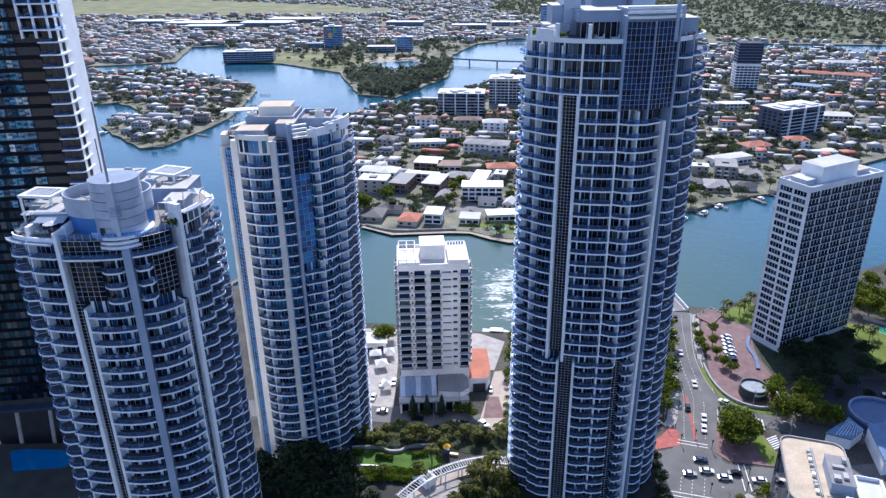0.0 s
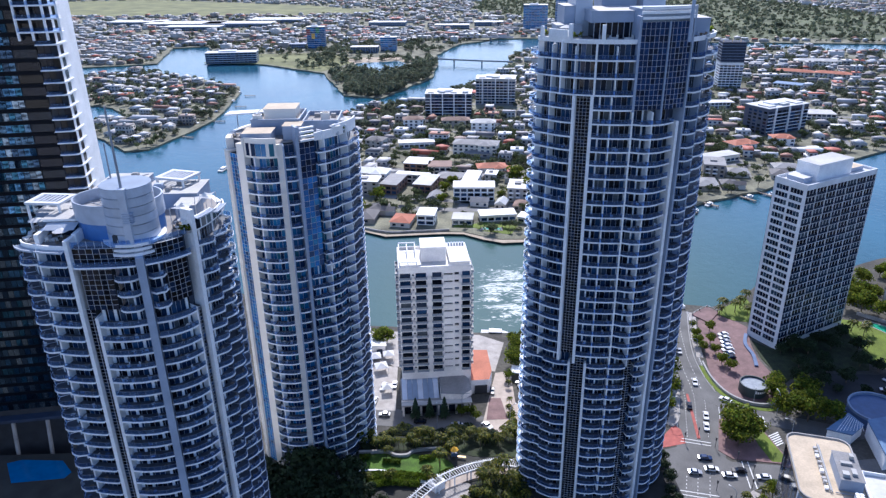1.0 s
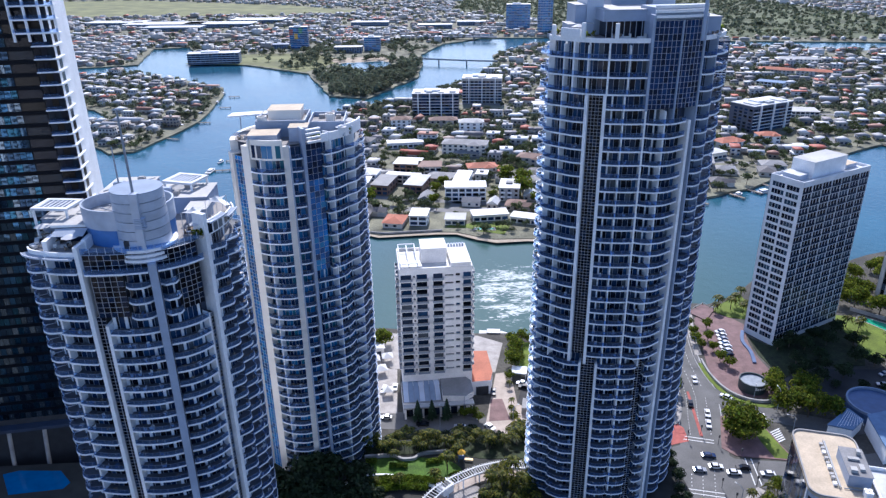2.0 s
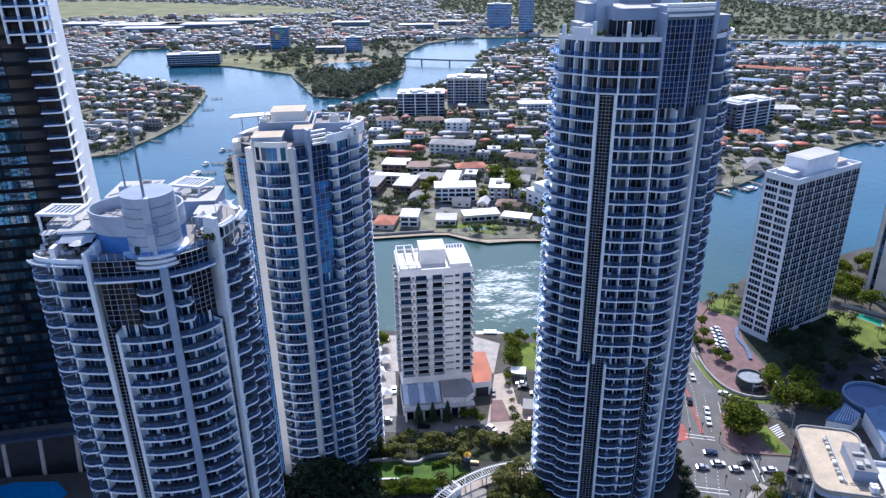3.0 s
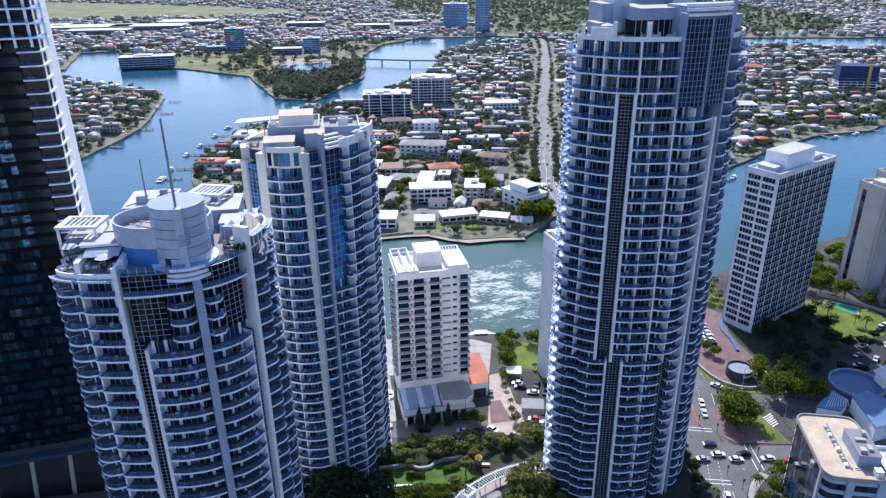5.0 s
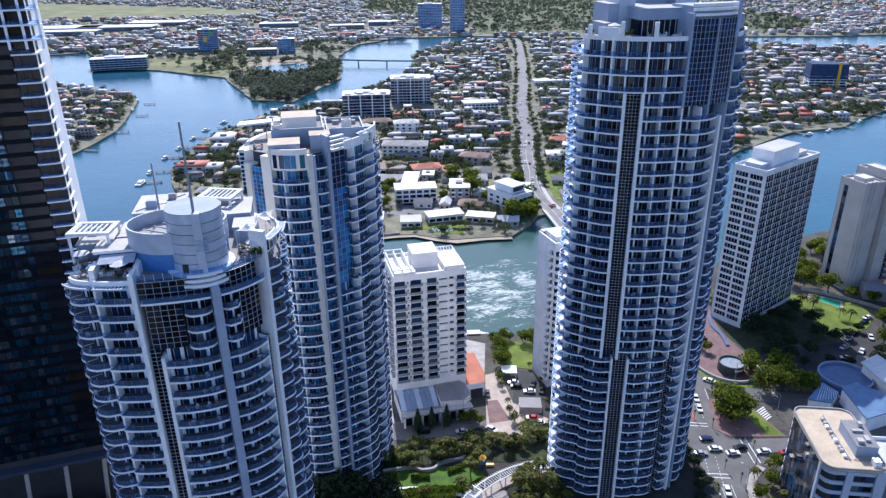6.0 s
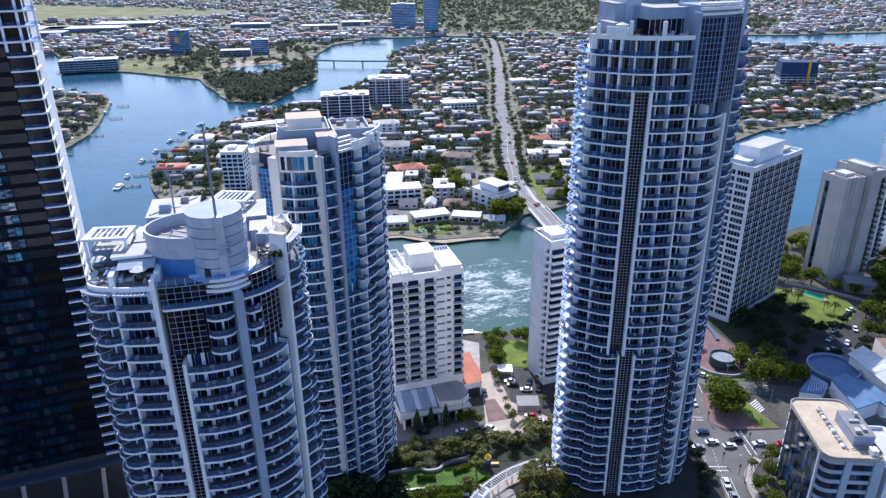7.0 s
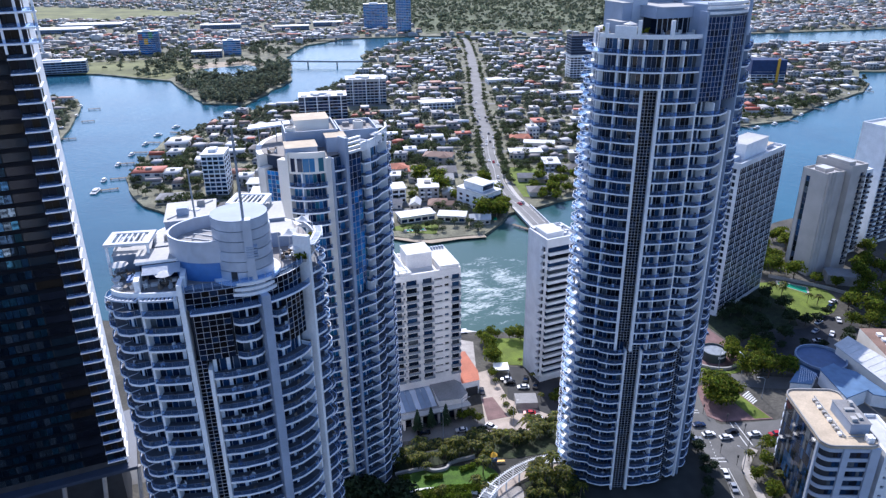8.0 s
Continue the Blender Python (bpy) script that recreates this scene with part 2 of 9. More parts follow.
ROOFMIX = mat("far_roofs", (0.4, 0.4, 0.4), 0.7, var=0.12, scale=0.05, spread=0.12, palette=[(0.50, 0.50, 0.51), (0.28, 0.275, 0.28), (0.64, 0.63, 0.61), (0.36, 0.35, 0.35), (0.40, 0.10, 0.055), (0.22, 0.20, 0.20), (0.48, 0.47, 0.46), (0.30, 0.22, 0.18), (0.20, 0.20, 0.21), (0.56, 0.56, 0.56), (0.30, 0.29, 0.29), (0.33, 0.16, 0.11), (0.66, 0.66, 0.65), (0.42, 0.40, 0.37)])
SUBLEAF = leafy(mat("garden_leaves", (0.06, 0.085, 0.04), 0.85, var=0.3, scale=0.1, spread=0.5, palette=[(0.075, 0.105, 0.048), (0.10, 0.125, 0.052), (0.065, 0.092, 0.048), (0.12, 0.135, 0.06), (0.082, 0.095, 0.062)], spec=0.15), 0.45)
WALLMIX = mat("house_walls", (0.6, 0.58, 0.54), 0.8, var=0.1, scale=0.2, palette=[(0.50, 0.49, 0.47), (0.44, 0.40, 0.35), (0.58, 0.57, 0.55), (0.30, 0.27, 0.24), (0.46, 0.44, 0.41)])


# ---- geometry helpers ----
class Geo:
    def __init__(self):
        self.v, self.f, self.m = [], [], []

    def poly(self, pts, m=0):
        n = len(self.v)
        self.v += [tuple(p) for p in pts]
        self.f.append(tuple(range(n, n + len(pts))))
        self.m.append(m)

    def prism(self, pts, z0, z1, m=0, top=None, floor=True):
        """A column over an anticlockwise outline."""
        n, k = len(self.v), len(pts)
        self.v += [(p[0], p[1], z0) for p in pts] + [(p[0], p[1], z1) for p in pts]
        for i in range(k):
            j = (i + 1) % k
            self.f.append((n + i, n + j, n + k + j, n + k + i))
            self.m.append(m)
        self.f.append(tuple(n + k + i for i in range(k)))
        self.m.append(m if top is None else top)
        if floor:
            self.f.append(tuple(n + i for i in reversed(range(k))))
            self.m.append(m)

    def join(self, other, x=0.0, y=0.0, z=0.0):
        n = len(self.v)
        self.v += [(a + x, b + y, c + z) for a, b, c in other.v]
        self.f += [tuple(n + i for i in f) for f in other.f]
        self.m += other.m

    def box(self, x0, y0, z0, x1, y1, z1, m=0, top=None):
        self.prism([(x0, y0), (x1, y0), (x1, y1), (x0, y1)], z0, z1, m, top)

    def obox(self, cx, cy, z0, z1, w, d, yaw=0.0, m=0, top=None):
        c, s = math.cos(radians(yaw)), math.sin(radians(yaw))
        self.prism([(cx + a * c - b * s, cy + a * s + b * c) for a, b in ((-w / 2, -d / 2), (w / 2, -d / 2), (w / 2, d / 2), (-w / 2, d / 2))], z0, z1, m, top)

    def beam(self, a, b, r, m=0, k=4, r2=None):
        """A bar with k sides from a to b."""
        a, b = Vector(a), Vector(b)
        w = (b - a).normalized()
        u = w.cross(Vector((0, 0, 1)) if abs(w.z) < 0.95 else Vector((1, 0, 0))).normalized()
        q = w.cross(u)
        n = len(self.v)
        for p, rr in ((a, r), (b, r if r2 is None else r2)):
            for i in range(k):
                t = 2 * math.pi * (i + 0.5) / k
                self.v.append(tuple(p + u * (rr * math.cos(t)) + q * (rr * math.sin(t))))
        for i in range(k):
            j = (i + 1) % k
            self.f.append((n + i, n + j, n + k + j, n + k + i))
            self.m.append(m)
        self.f += [tuple(n + k + i for i in range(k)), tuple(n + i for i in reversed(range(k)))]
        self.m += [m, m]

    def ribbon(self, a, b, z0, z1, m=0, ends=True):
        """A solid strip between the polylines a and b (b lies on the left of a)."""
        n, k = len(self.v), len(a)
        for z in (z0, z1):
            self.v += [(p[0], p[1], z) for p in a] + [(p[0], p[1], z) for p in b]
        for i in range(k - 1):
            A, B, C, D = n + i, n + i + 1, n + k + i + 1, n + k + i
            h = 2 * k
            self.f += [(A + h, B + h, C + h, D + h), (D, C, B, A), (A, B, B + h, A + h), (C, D, D + h, C + h)]
            self.m += [m] * 4
        if ends:
            for i in (0, k - 1):
                A, D, h = n + i, n + k + i, 2 * k
                self.f.append((A, A + h, D + h, D) if i == 0 else (D, D + h, A + h, A))
                self.m.append(m)

    def mesh(self, name, mats, smooth=False):
        me = bpy.data.meshes.new(name)
        me.from_pydata(self.v, [], self.f)
        for x in mats if isinstance(mats, (list, tuple)) else [mats]:
            me.materials.append(x)
        me.polygons.foreach_set("material_index", self.m)
        if smooth:
            me.polygons.foreach_set("use_smooth", [True] * len(self.f))
        me.update()
        return me


def part(name, geo, mats, parent=None, label="", at=None, smooth=False):
    me = geo if isinstance(geo, bpy.types.Mesh) else geo.mesh(name, mats, smooth)
    ob = new(name, me)
    if parent:
        ob.parent = parent
    if at:
        ob.matrix_basis = at if isinstance(at, Matrix) else Matrix.Translation(at)
    return tagged(ob, label)


class Pool:
    """Repeats of one part on one thing: the nearest (highest) 300 become parts of their own, the rest one joined part."""

    def __init__(self, root, name, mats, limit=300):
        self.root, self.name, self.mats, self.limit, self.items = root, name, mats, limit, []

    def add(self, geo, x=0.0, y=0.0, z=0.0, child=None):
        self.items.append((-z, len(self.items), geo, x, y, z, child))

    def done(self):
        meshes, rest, kid_rest, kid_name, kid_mats = {}, Geo(), Geo(), None, None
        for i, (_, _, geo, x, y, z, child) in enumerate(sorted(self.items, key=lambda q: q[:2])):
            if i < self.limit:
                if id(geo) not in meshes:
                    meshes[id(geo)] = geo.mesh(self.name, self.mats)
                ob = part(self.name, meshes[id(geo)], None, self.root, at=(x, y, z))
                if child:
                    cname, cgeo, cm = child
                    if id(cgeo) not in meshes:
                        meshes[id(cgeo)] = cgeo.mesh(cname, cm)
                    part(cname, meshes[id(cgeo)], None, ob)
            else:
                rest.join(geo, x, y, z)
                if child:
                    kid_name, kid_mats = child[0], child[2]
                    kid_rest.join(child[1], x, y, z)
        if rest.v:
            tagged(part(self.name, rest, self.mats, self.root), kind="stuff")
        if kid_rest.v:
            tagged(part(kid_name, kid_rest, kid_mats, self.root), kind="stuff")


def thing(name, label, category, m=None, group="", kind=""):
    ob = new(name)
    if m is not None:
        ob.matrix_basis = m
    return tagged(ob, label, category, group, kind)


def inside(poly, x, y):
    x, y = np.asarray(x, float), np.asarray(y, float)
    r = np.zeros(x.shape, bool)
    k = len(poly)
    for i in range(k):
        (xa, ya), (xb, yb) = poly[i], poly[(i + 1) % k]
        c = (ya > y) != (yb > y)
        r ^= c & (x < (xb - xa) * (y - ya) / (yb - ya + 1e-12) + xa)
    return r


def near_line(line, x, y):
    """The distance of points from a polyline."""
    x, y = np.asarray(x, float), np.asarray(y, float)
    best = np.full(x.shape, 1e9)
    for (xa, ya), (xb, yb) in zip(line, line[1:]):
        dx, dy = xb - xa, yb - ya
        t = np.clip(((x - xa) * dx + (y - ya) * dy) / (dx * dx + dy * dy), 0, 1)
        best = np.minimum(best, np.hypot(x - xa - t * dx, y - ya - t * dy))
    return best


def smooth_line(pts, n=6, closed=False):
    c = [np.array(p, float) for p in pts]
    k, out = len(c), []
    for i in range(k if closed else k - 1):
        g = (lambda j: c[j % k]) if closed else (lambda j: c[min(max(j, 0), k - 1)])
        p0, p1, p2, p3 = g(i - 1), g(i), g(i + 1), g(i + 2)
        for s in range(n):
            t = s / n
            out.append(tuple(0.5 * (2 * p1 + (p2 - p0) * t + (2 * p0 - 5 * p1 + 4 * p2 - p3) * t * t + (3 * p1 - p0 - 3 * p2 + p3) * t ** 3)))
    if not closed:
        out.append(tuple(c[-1]))
    return out


def strip_pts(line, w0, w1):
    """The two borders of a lane along a line, w0 to its right and w1 to its left."""
    p = np.array(line, float)
    d = np.gradient(p, axis=0)
    d /= np.linalg.norm(d, axis=1)[:, None]
    nrm = np.c_[-d[:, 1], d[:, 0]]
    return [tuple(q) for q in p + nrm * w0], [tuple(q) for q in p + nrm * w1]


# ---- water and land ----
from mathutils.geometry import tessellate_polygon

def water_material():
    m = bpy.data.materials.new("river_water")
    m.use_nodes = True
    n, l = m.node_tree.nodes, m.node_tree.links
    b = n["Principled BSDF"]
    b.inputs["Roughness"].default_value = 0.07
    b.inputs["IOR"].default_value = 1.33
    geo = n.new("ShaderNodeNewGeometry")
    big = n.new("ShaderNodeTexNoise")
    big.inputs["Scale"].default_value, big.inputs["Detail"].default_value = 0.012, 4
    l.new(geo.outputs["Position"], big.inputs["Vector"])
    ramp = n.new("ShaderNodeValToRGB")
    ramp.color_ramp.elements[0].position, ramp.color_ramp.elements[0].color = 0.35, (0.016, 0.078, 0.128, 1)
    ramp.color_ramp.elements[1].position, ramp.color_ramp.elements[1].color = 0.7, (0.027, 0.112, 0.168, 1)
    l.new(big.outputs[0], ramp.inputs[0])
    # marbled foam of wakes, in patches on the stretch before the white block
    foam = n.new("ShaderNodeTexNoise")
    foam.inputs["Scale"].default_value, foam.inputs["Detail"].default_value, foam.inputs["Distortion"].default_value = 0.30, 10, 2.4
    stretch = n.new("ShaderNodeMapping")
    stretch.inputs["Scale"].default_value = (0.55, 1.25, 1)
    l.new(geo.outputs["Position"], stretch.inputs["Vector"])
    l.new(stretch.outputs[0], foam.inputs["Vector"])
    place = n.new("ShaderNodeMapping")
    place.inputs["Location"].default_value, place.inputs["Scale"].default_value = (-47 / 40, -313 / 40, 1.5), (1 / 40, 1 / 40, 1)
    l.new(geo.outputs["Position"], place.inputs["Vector"])
    dist = n.new("ShaderNodeVectorMath")
    dist.operation = "LENGTH"
    l.new(place.outputs[0], dist.inputs[0])
    near = n.new("ShaderNodeMapRange")
    near.inputs["From Min"].default_value, near.inputs["From Max"].default_value = 0.55, 1.3
    near.inputs["To Min"].default_value, near.inputs["To Max"].default_value = 0.03, 0.26
    l.new(dist.outputs["Value"], near.inputs["Value"])
    broad = n.new("ShaderNodeTexNoise")
    broad.inputs["Scale"].default_value, broad.inputs["Detail"].default_value, broad.inputs["Distortion"].default_value = 0.05, 4, 2.2
    l.new(stretch.outputs[0], broad.inputs["Vector"])
    both = n.new("ShaderNodeMix")
    both.inputs[0].default_value = 0.5
    l.new(broad.outputs[0], both.inputs[2])
    l.new(foam.outputs[0], both.inputs[3])
    diff = n.new("ShaderNodeMath")
    diff.operation = "SUBTRACT"
    l.new(both.outputs[0], diff.inputs[0])
    l.new(near.outputs[0], diff.inputs[1])
    edge = n.new("ShaderNodeMapRange")
    edge.inputs["From Min"].default_value, edge.inputs["From Max"].default_value = 0.44, 0.62
    l.new(diff.outputs[0], edge.inputs["Value"])
    mixf = n.new("ShaderNodeMix")
    mixf.data_type = "RGBA"
    mixf.inputs[7].default_value = (0.50, 0.56, 0.56, 1)
    l.new(edge.outputs[0], mixf.inputs[0])
    # greener stretch near the wakes; further off bluer, sky reflection put into the colour
    far_off = n.new("ShaderNodeMapRange")
    far_off.inputs["From Min"].default_value, far_off.inputs["From Max"].default_value = 1.5, 5.5
    far_off.inputs["To Min"].default_value, far_off.inputs["To Max"].default_value = 0.85, 0.0
    l.new(dist.outputs["Value"], far_off.inputs["Value"])
    near_green = n.new("ShaderNodeMix")
    near_green.data_type = "RGBA"
    near_green.inputs[7].default_value = (0.062, 0.115, 0.088, 1)
    l.new(far_off.outputs[0], near_green.inputs[0])
    l.new(ramp.outputs[0], near_green.inputs[6])
    l.new(near_green.outputs[2], mixf.inputs[6])
    l.new(mixf.outputs[2], b.inputs["Base Color"])
    rgh = n.new("ShaderNodeMapRange")
    rgh.inputs["To Min"].default_value, rgh.inputs["To Max"].default_value = 0.07, 0.7
    l.new(edge.outputs[0], rgh.inputs["Value"])
    l.new(rgh.outputs[0], b.inputs["Roughness"])
    h = None
    for sc, amt in ((0.25, 1.0), (0.9, 0.5), (3.0, 0.2)):
        t = n.new("ShaderNodeTexNoise")
        t.inputs["Scale"].default_value, t.inputs["Detail"].default_value = sc, 2
        l.new(geo.outputs["Position"], t.inputs["Vector"])
        mu = n.new("ShaderNodeMath")
        mu.operation = "MULTIPLY_ADD"
        l.new(t.outputs[0], mu.inputs[0])
        mu.inputs[1].default_value = amt
        if h is None:
            mu.inputs[2].default_value = 0.0
        else:
            l.new(h, mu.inputs[2])
        h = mu.outputs[0]
    bp = n.new("ShaderNodeBump")
    bp.inputs["Strength"].default_value, bp.inputs["Distance"].default_value = 0.28, 0.5
    l.new(h, bp.inputs["Height"])
    l.new(bp.outputs[0], b.inputs["Normal"])
    return m


WATER = water_material()
g = Geo()
g.poly([(-5000, -1500, -1.5), (5000, -1500, -1.5), (5000, 5000, -1.5), (-5000, 5000, -1.5)])
tagged(part("water", g, WATER), "blue-green river water with ripples and boat wakes", "river", kind="structure")

NEAR_SHORE = [(-5114, 716), (-1417, 567), (-473, 406), (-236, 368), (-127, 329), (-94, 312), (-36, 281), (-21, 278), (16, 272), (29, 270), (51, 261), (76, 269), (94, 282), (110, 294), (126, 289), (148, 301), (159, 312), (210, 324), (234, 338), (312, 354), (567, 397), (1417, 424), (5114, 532)]
NEAR = NEAR_SHORE + [(5000, -1500), (-5000, -1500)]
SUBURB = [(-48, 403), (-29, 390), (16, 391), (38, 376), (71, 375), (88, 390), (97, 404), (119, 409), (137, 416), (160, 422), (181, 436), (224, 453), (312, 514), (382, 552), (437, 559), (512, 599), (614, 644), (660, 681), (680, 718), (716, 752), (757, 738), (1227, 706), (3068, 818), (5114, 921), (5114, 1534), (2557, 1084), (1081, 960), (990, 975), (862, 983), (790, 1015), (716, 1070), (312, 1274), (252, 1245), (179, 1190), (129, 1112), (116, 1006), (80, 924), (55, 879), (3, 787), (-56, 763), (-94, 712), (-123, 667), (-137, 616), (-145, 556), (-132, 500), (-94, 444)]
WEST = [(-259, 592), (-282, 618), (-305, 644), (-329, 676), (-335, 721), (-316, 725), (-315, 738), (-341, 771), (-363, 787), (-390, 783), (-473, 783), (-850, 850), (-2557, 972), (-2557, 1023), (-850, 990), (-496, 1002), (-421, 998), (-369, 1002), (-315, 960), (-284, 938), (-254, 908), (-232, 886), (-221, 850), (-217, 790), (-214, 730), (-218, 680), (-229, 640), (-241, 597)]
NORTH = [(-5114, 1330), (-1417, 1133), (-661, 1086), (-523, 1058), (-401, 1090), (-434, 1268), (-378, 1285), (-316, 1123), (-233, 1061), (-139, 978), (-95, 817), (-52, 799), (7, 924), (18, 1038), (18, 1125), (59, 1257), (101, 1292), (133, 1330), (286, 1314), (430, 1243), (736, 1176), (869, 1140), (1081, 1118), (2557, 1180), (5114, 1636), (5114, 5114), (-5114, 5114)]
LAGOON = [(-101, 1057), (-70, 1066), (-39, 1071), (-28, 1041), (-30, 984), (-64, 965), (-88, 1004)]
LANDS = [NEAR, SUBURB, WEST, NORTH]


def land_mesh(geo, outline, z=0.0):
    n, k = len(geo.v), len(outline)
    geo.v += [(x, y, z) for x, y in outline] + [(x, y, -4.0) for x, y in outline]
    for tri in tessellate_polygon([[Vector((x, y, 0)) for x, y in outline]]):
        (ax, ay), (bx, by), (cx, cy) = [outline[i] for i in tri]
        up = (bx - ax) * (cy - ay) - (by - ay) * (cx - ax) > 0
        geo.f.append(tuple(n + i for i in (tri if up else tri[::-1])))
        geo.m.append(0)
    for i in range(k):
        j = (i + 1) % k
        geo.f.append((n + i, n + j, n + k + j, n + k + i))
        geo.m.append(0)


def wobble(outline, amp, step):
    """Breaks long straight shores into an uneven line."""
    out = []
    for (xa, ya), (xb, yb) in zip(outline, outline[1:] + outline[:1]):
        d = math.hypot(xb - xa, yb - ya)
        k = max(1, min(60, int(d / step)))
        for i in range(k):
            t = i / k
            x, y = xa + (xb - xa) * t, ya + (yb - ya) * t
            far = 0 if d > 1500 else 1
            out.append((x + far * amp * noise.noise((x * 0.06, y * 0.06, 1.3)), y + far * amp * noise.noise((x * 0.06, y * 0.06, 7.7))))
    return out


urban = Geo()
land_mesh(urban, wobble(NEAR, 3.0, 12.0))
tagged(part("city_ground", urban, URBAN), "dark built-up ground under the streets and towers", "ground", kind="structure")
ground = Geo()
for land in LANDS[1:]:
    land_mesh(ground, wobble(land, 3.0, 12.0))
tagged(part("ground", ground, SOIL), "suburban ground of dry grass, soil and gardens between the river arms", "ground", kind="structure")
g = Geo()
g.prism(smooth_line(LAGOON[::-1], 5, True), 0.0, 0.08)
tagged(part("lagoon_water", g, WATER), "sheltered blue swimming lagoon beside a beach", "lagoon", kind="structure")


# ---- the curved towers ----
class Loop:
    """A closed, smooth outline, walked by its length in metres."""

    def __init__(self, ctrl, cx, cy):
        self.p = np.array(smooth_line(ctrl, 16, True)) - (cx, cy)
        q = np.vstack([self.p, self.p[:1]])
        self.s = np.r_[0, np.cumsum(np.linalg.norm(np.diff(q, axis=0), axis=1))]
        self.q, self.length = q, self.s[-1]

    def at(self, s, d=0.0):
        """The point at s, d metres outside the wall line, which runs 1.25 m inside the outline."""
        s, d = s % self.length, d - 1.25
        p = np.array([np.interp(s, self.s, self.q[:, i]) for i in (0, 1)])
        a, b = [np.array([np.interp((s + e) % self.length, self.s, self.q[:, i]) for i in (0, 1)]) for e in (-0.6, 0.6)]
        t = (b - a) / np.linalg.norm(b - a)
        return (p[0] + t[1] * d, p[1] - t[0] * d)

    def run(self, s0, s1, d, step=0.7):
        k = max(2, int(abs(s1 - s0) / step) + 1)
        return [self.at(s0 + (s1 - s0) * i / (k - 1), d((i / (k - 1))) if callable(d) else d) for i in range(k)]


def wave(depth, skew=0.0, flat=0.35, base=0.35):
    """The plan of a balcony edge: swelling out from its ends."""
    def d(u):
        v = u ** (2.0 ** skew)
        return base + (depth - base) * min(1.0, math.sin(math.pi * v) / (1 - flat)) ** 1.3
    return d


def slab_geo(loop, s0, s1, edge, back=-1.7, thick=0.32):
    """White edge and soffit with a tiled top."""
    g = Geo()
    g.ribbon(loop.run(s0, s1, edge), loop.run(s0, s1, back), -thick + 0.1, 0.1)
    a, b = loop.run(s0 + 0.05, s1 - 0.05, lambda u: edge(u) - 0.16), loop.run(s0 + 0.05, s1 - 0.05, back + 0.02)
    g.ribbon(a, b, 0.1, 0.112, 1)
    return g


def balustrade_geo(loop, s0, s1, edge, high=1.0):
    g = Geo()
    a = loop.run(s0 + 0.1, s1 - 0.1, lambda u: edge(u) - 0.08)
    b = loop.run(s0 + 0.1, s1 - 0.1, lambda u: edge(u) - 0.11)
    g.ribbon(a, b, 0.12, high, 0)
    a = loop.run(s0 + 0.1, s1 - 0.1, lambda u: edge(u) - 0.05)
    b = loop.run(s0 + 0.1, s1 - 0.1, lambda u: edge(u) - 0.14)
    g.ribbon(a, b, high, high + 0.045, 1)
    for i in range(0, len(a), 2):
        g.obox((a[i][0] + b[i][0]) / 2, (a[i][1] + b[i][1]) / 2, 0.1, high, 0.06, 0.06, 0, 1)
    return g


def pane_geos(loop, s0, s1, d, pattern, pane, rows, bar=0.035, post=9.0):
    """Single panes of a run of windows, and all that frames them. W in the pattern is a piece of plain wall."""
    panes, rest = [], Geo()
    k = max(1, round((s1 - s0) / pane))
    w = (s1 - s0) / k
    for i in range(k):
        a, b = s0 + i * w, s0 + (i + 1) * w
        if pattern[i % len(pattern)] == "W":
            e = min(b, a + post)
            rest.ribbon([loop.at(a, d + 0.1), loop.at(e, d + 0.1)], [loop.at(a, d - 0.1), loop.at(e, d - 0.1)], 0.1, rows[-1] + 0.3, 1)
            if b - e < 0.3:
                continue
            a = e
        for r0, r1 in zip(rows, rows[1:]):
            p = Geo()
            p.ribbon([loop.at(a + 0.05, d), loop.at(b - 0.05, d)], [loop.at(a + 0.05, d - 0.06), loop.at(b - 0.05, d - 0.06)], r0 + 0.04, r1 - 0.04, 0)
            panes.append(p)
            rest.ribbon([loop.at(a, d + 0.03), loop.at(b, d + 0.03)], [loop.at(a, d - 0.1), loop.at(b, d - 0.1)], r1 - bar, r1 + bar, 0)
        rest.ribbon([loop.at(a - bar, d + 0.05), loop.at(a + bar, d + 0.05)], [loop.at(a - bar, d - 0.1), loop.at(a + bar, d - 0.1)], rows[0], rows[-1], 0)
    return panes, rest


def balustrade_glass(name, base, tint, solid):
    m = bpy.data.materials.new(name)
    m.use_nodes = True
    n, l = m.node_tree.nodes, m.node_tree.links
    b = n["Principled BSDF"]
    b.inputs["Base Color"].default_value = (*base, 1)
    b.inputs["Roughness"].default_value = 0.06
    tr = n.new("ShaderNodeBsdfTransparent")
    tr.inputs[0].default_value = (*tint, 1)
    mix = n.new("ShaderNodeMixShader")
    geo = n.new("ShaderNodeNewGeometry")
    tex = n.new("ShaderNodeTexNoise")
    tex.inputs["Scale"].default_value = 0.35
    l.new(geo.outputs["Position"], tex.inputs["Vector"])
    mr = n.new("ShaderNodeMapRange")
    mr.inputs["From Min"].default_value, mr.inputs["From Max"].default_value = 0.3, 0.7
    mr.inputs["To Min"].default_value, mr.inputs["To Max"].default_value = solid * 0.5, solid * 1.5
    l.new(tex.outputs[0], mr.inputs["Value"])
    l.new(mr.outputs[0], mix.inputs[0])
    l.new(tr.outputs[0], mix.inputs[1])
    l.new(b.outputs[0], mix.inputs[2])
    l.new(mix.outputs[0], n["Material Output"].inputs[0])
    return m


BALGLASS = balustrade_glass("balustrade_glass", (0.21, 0.30, 0.45), (0.68, 0.79, 0.97), 0.11)
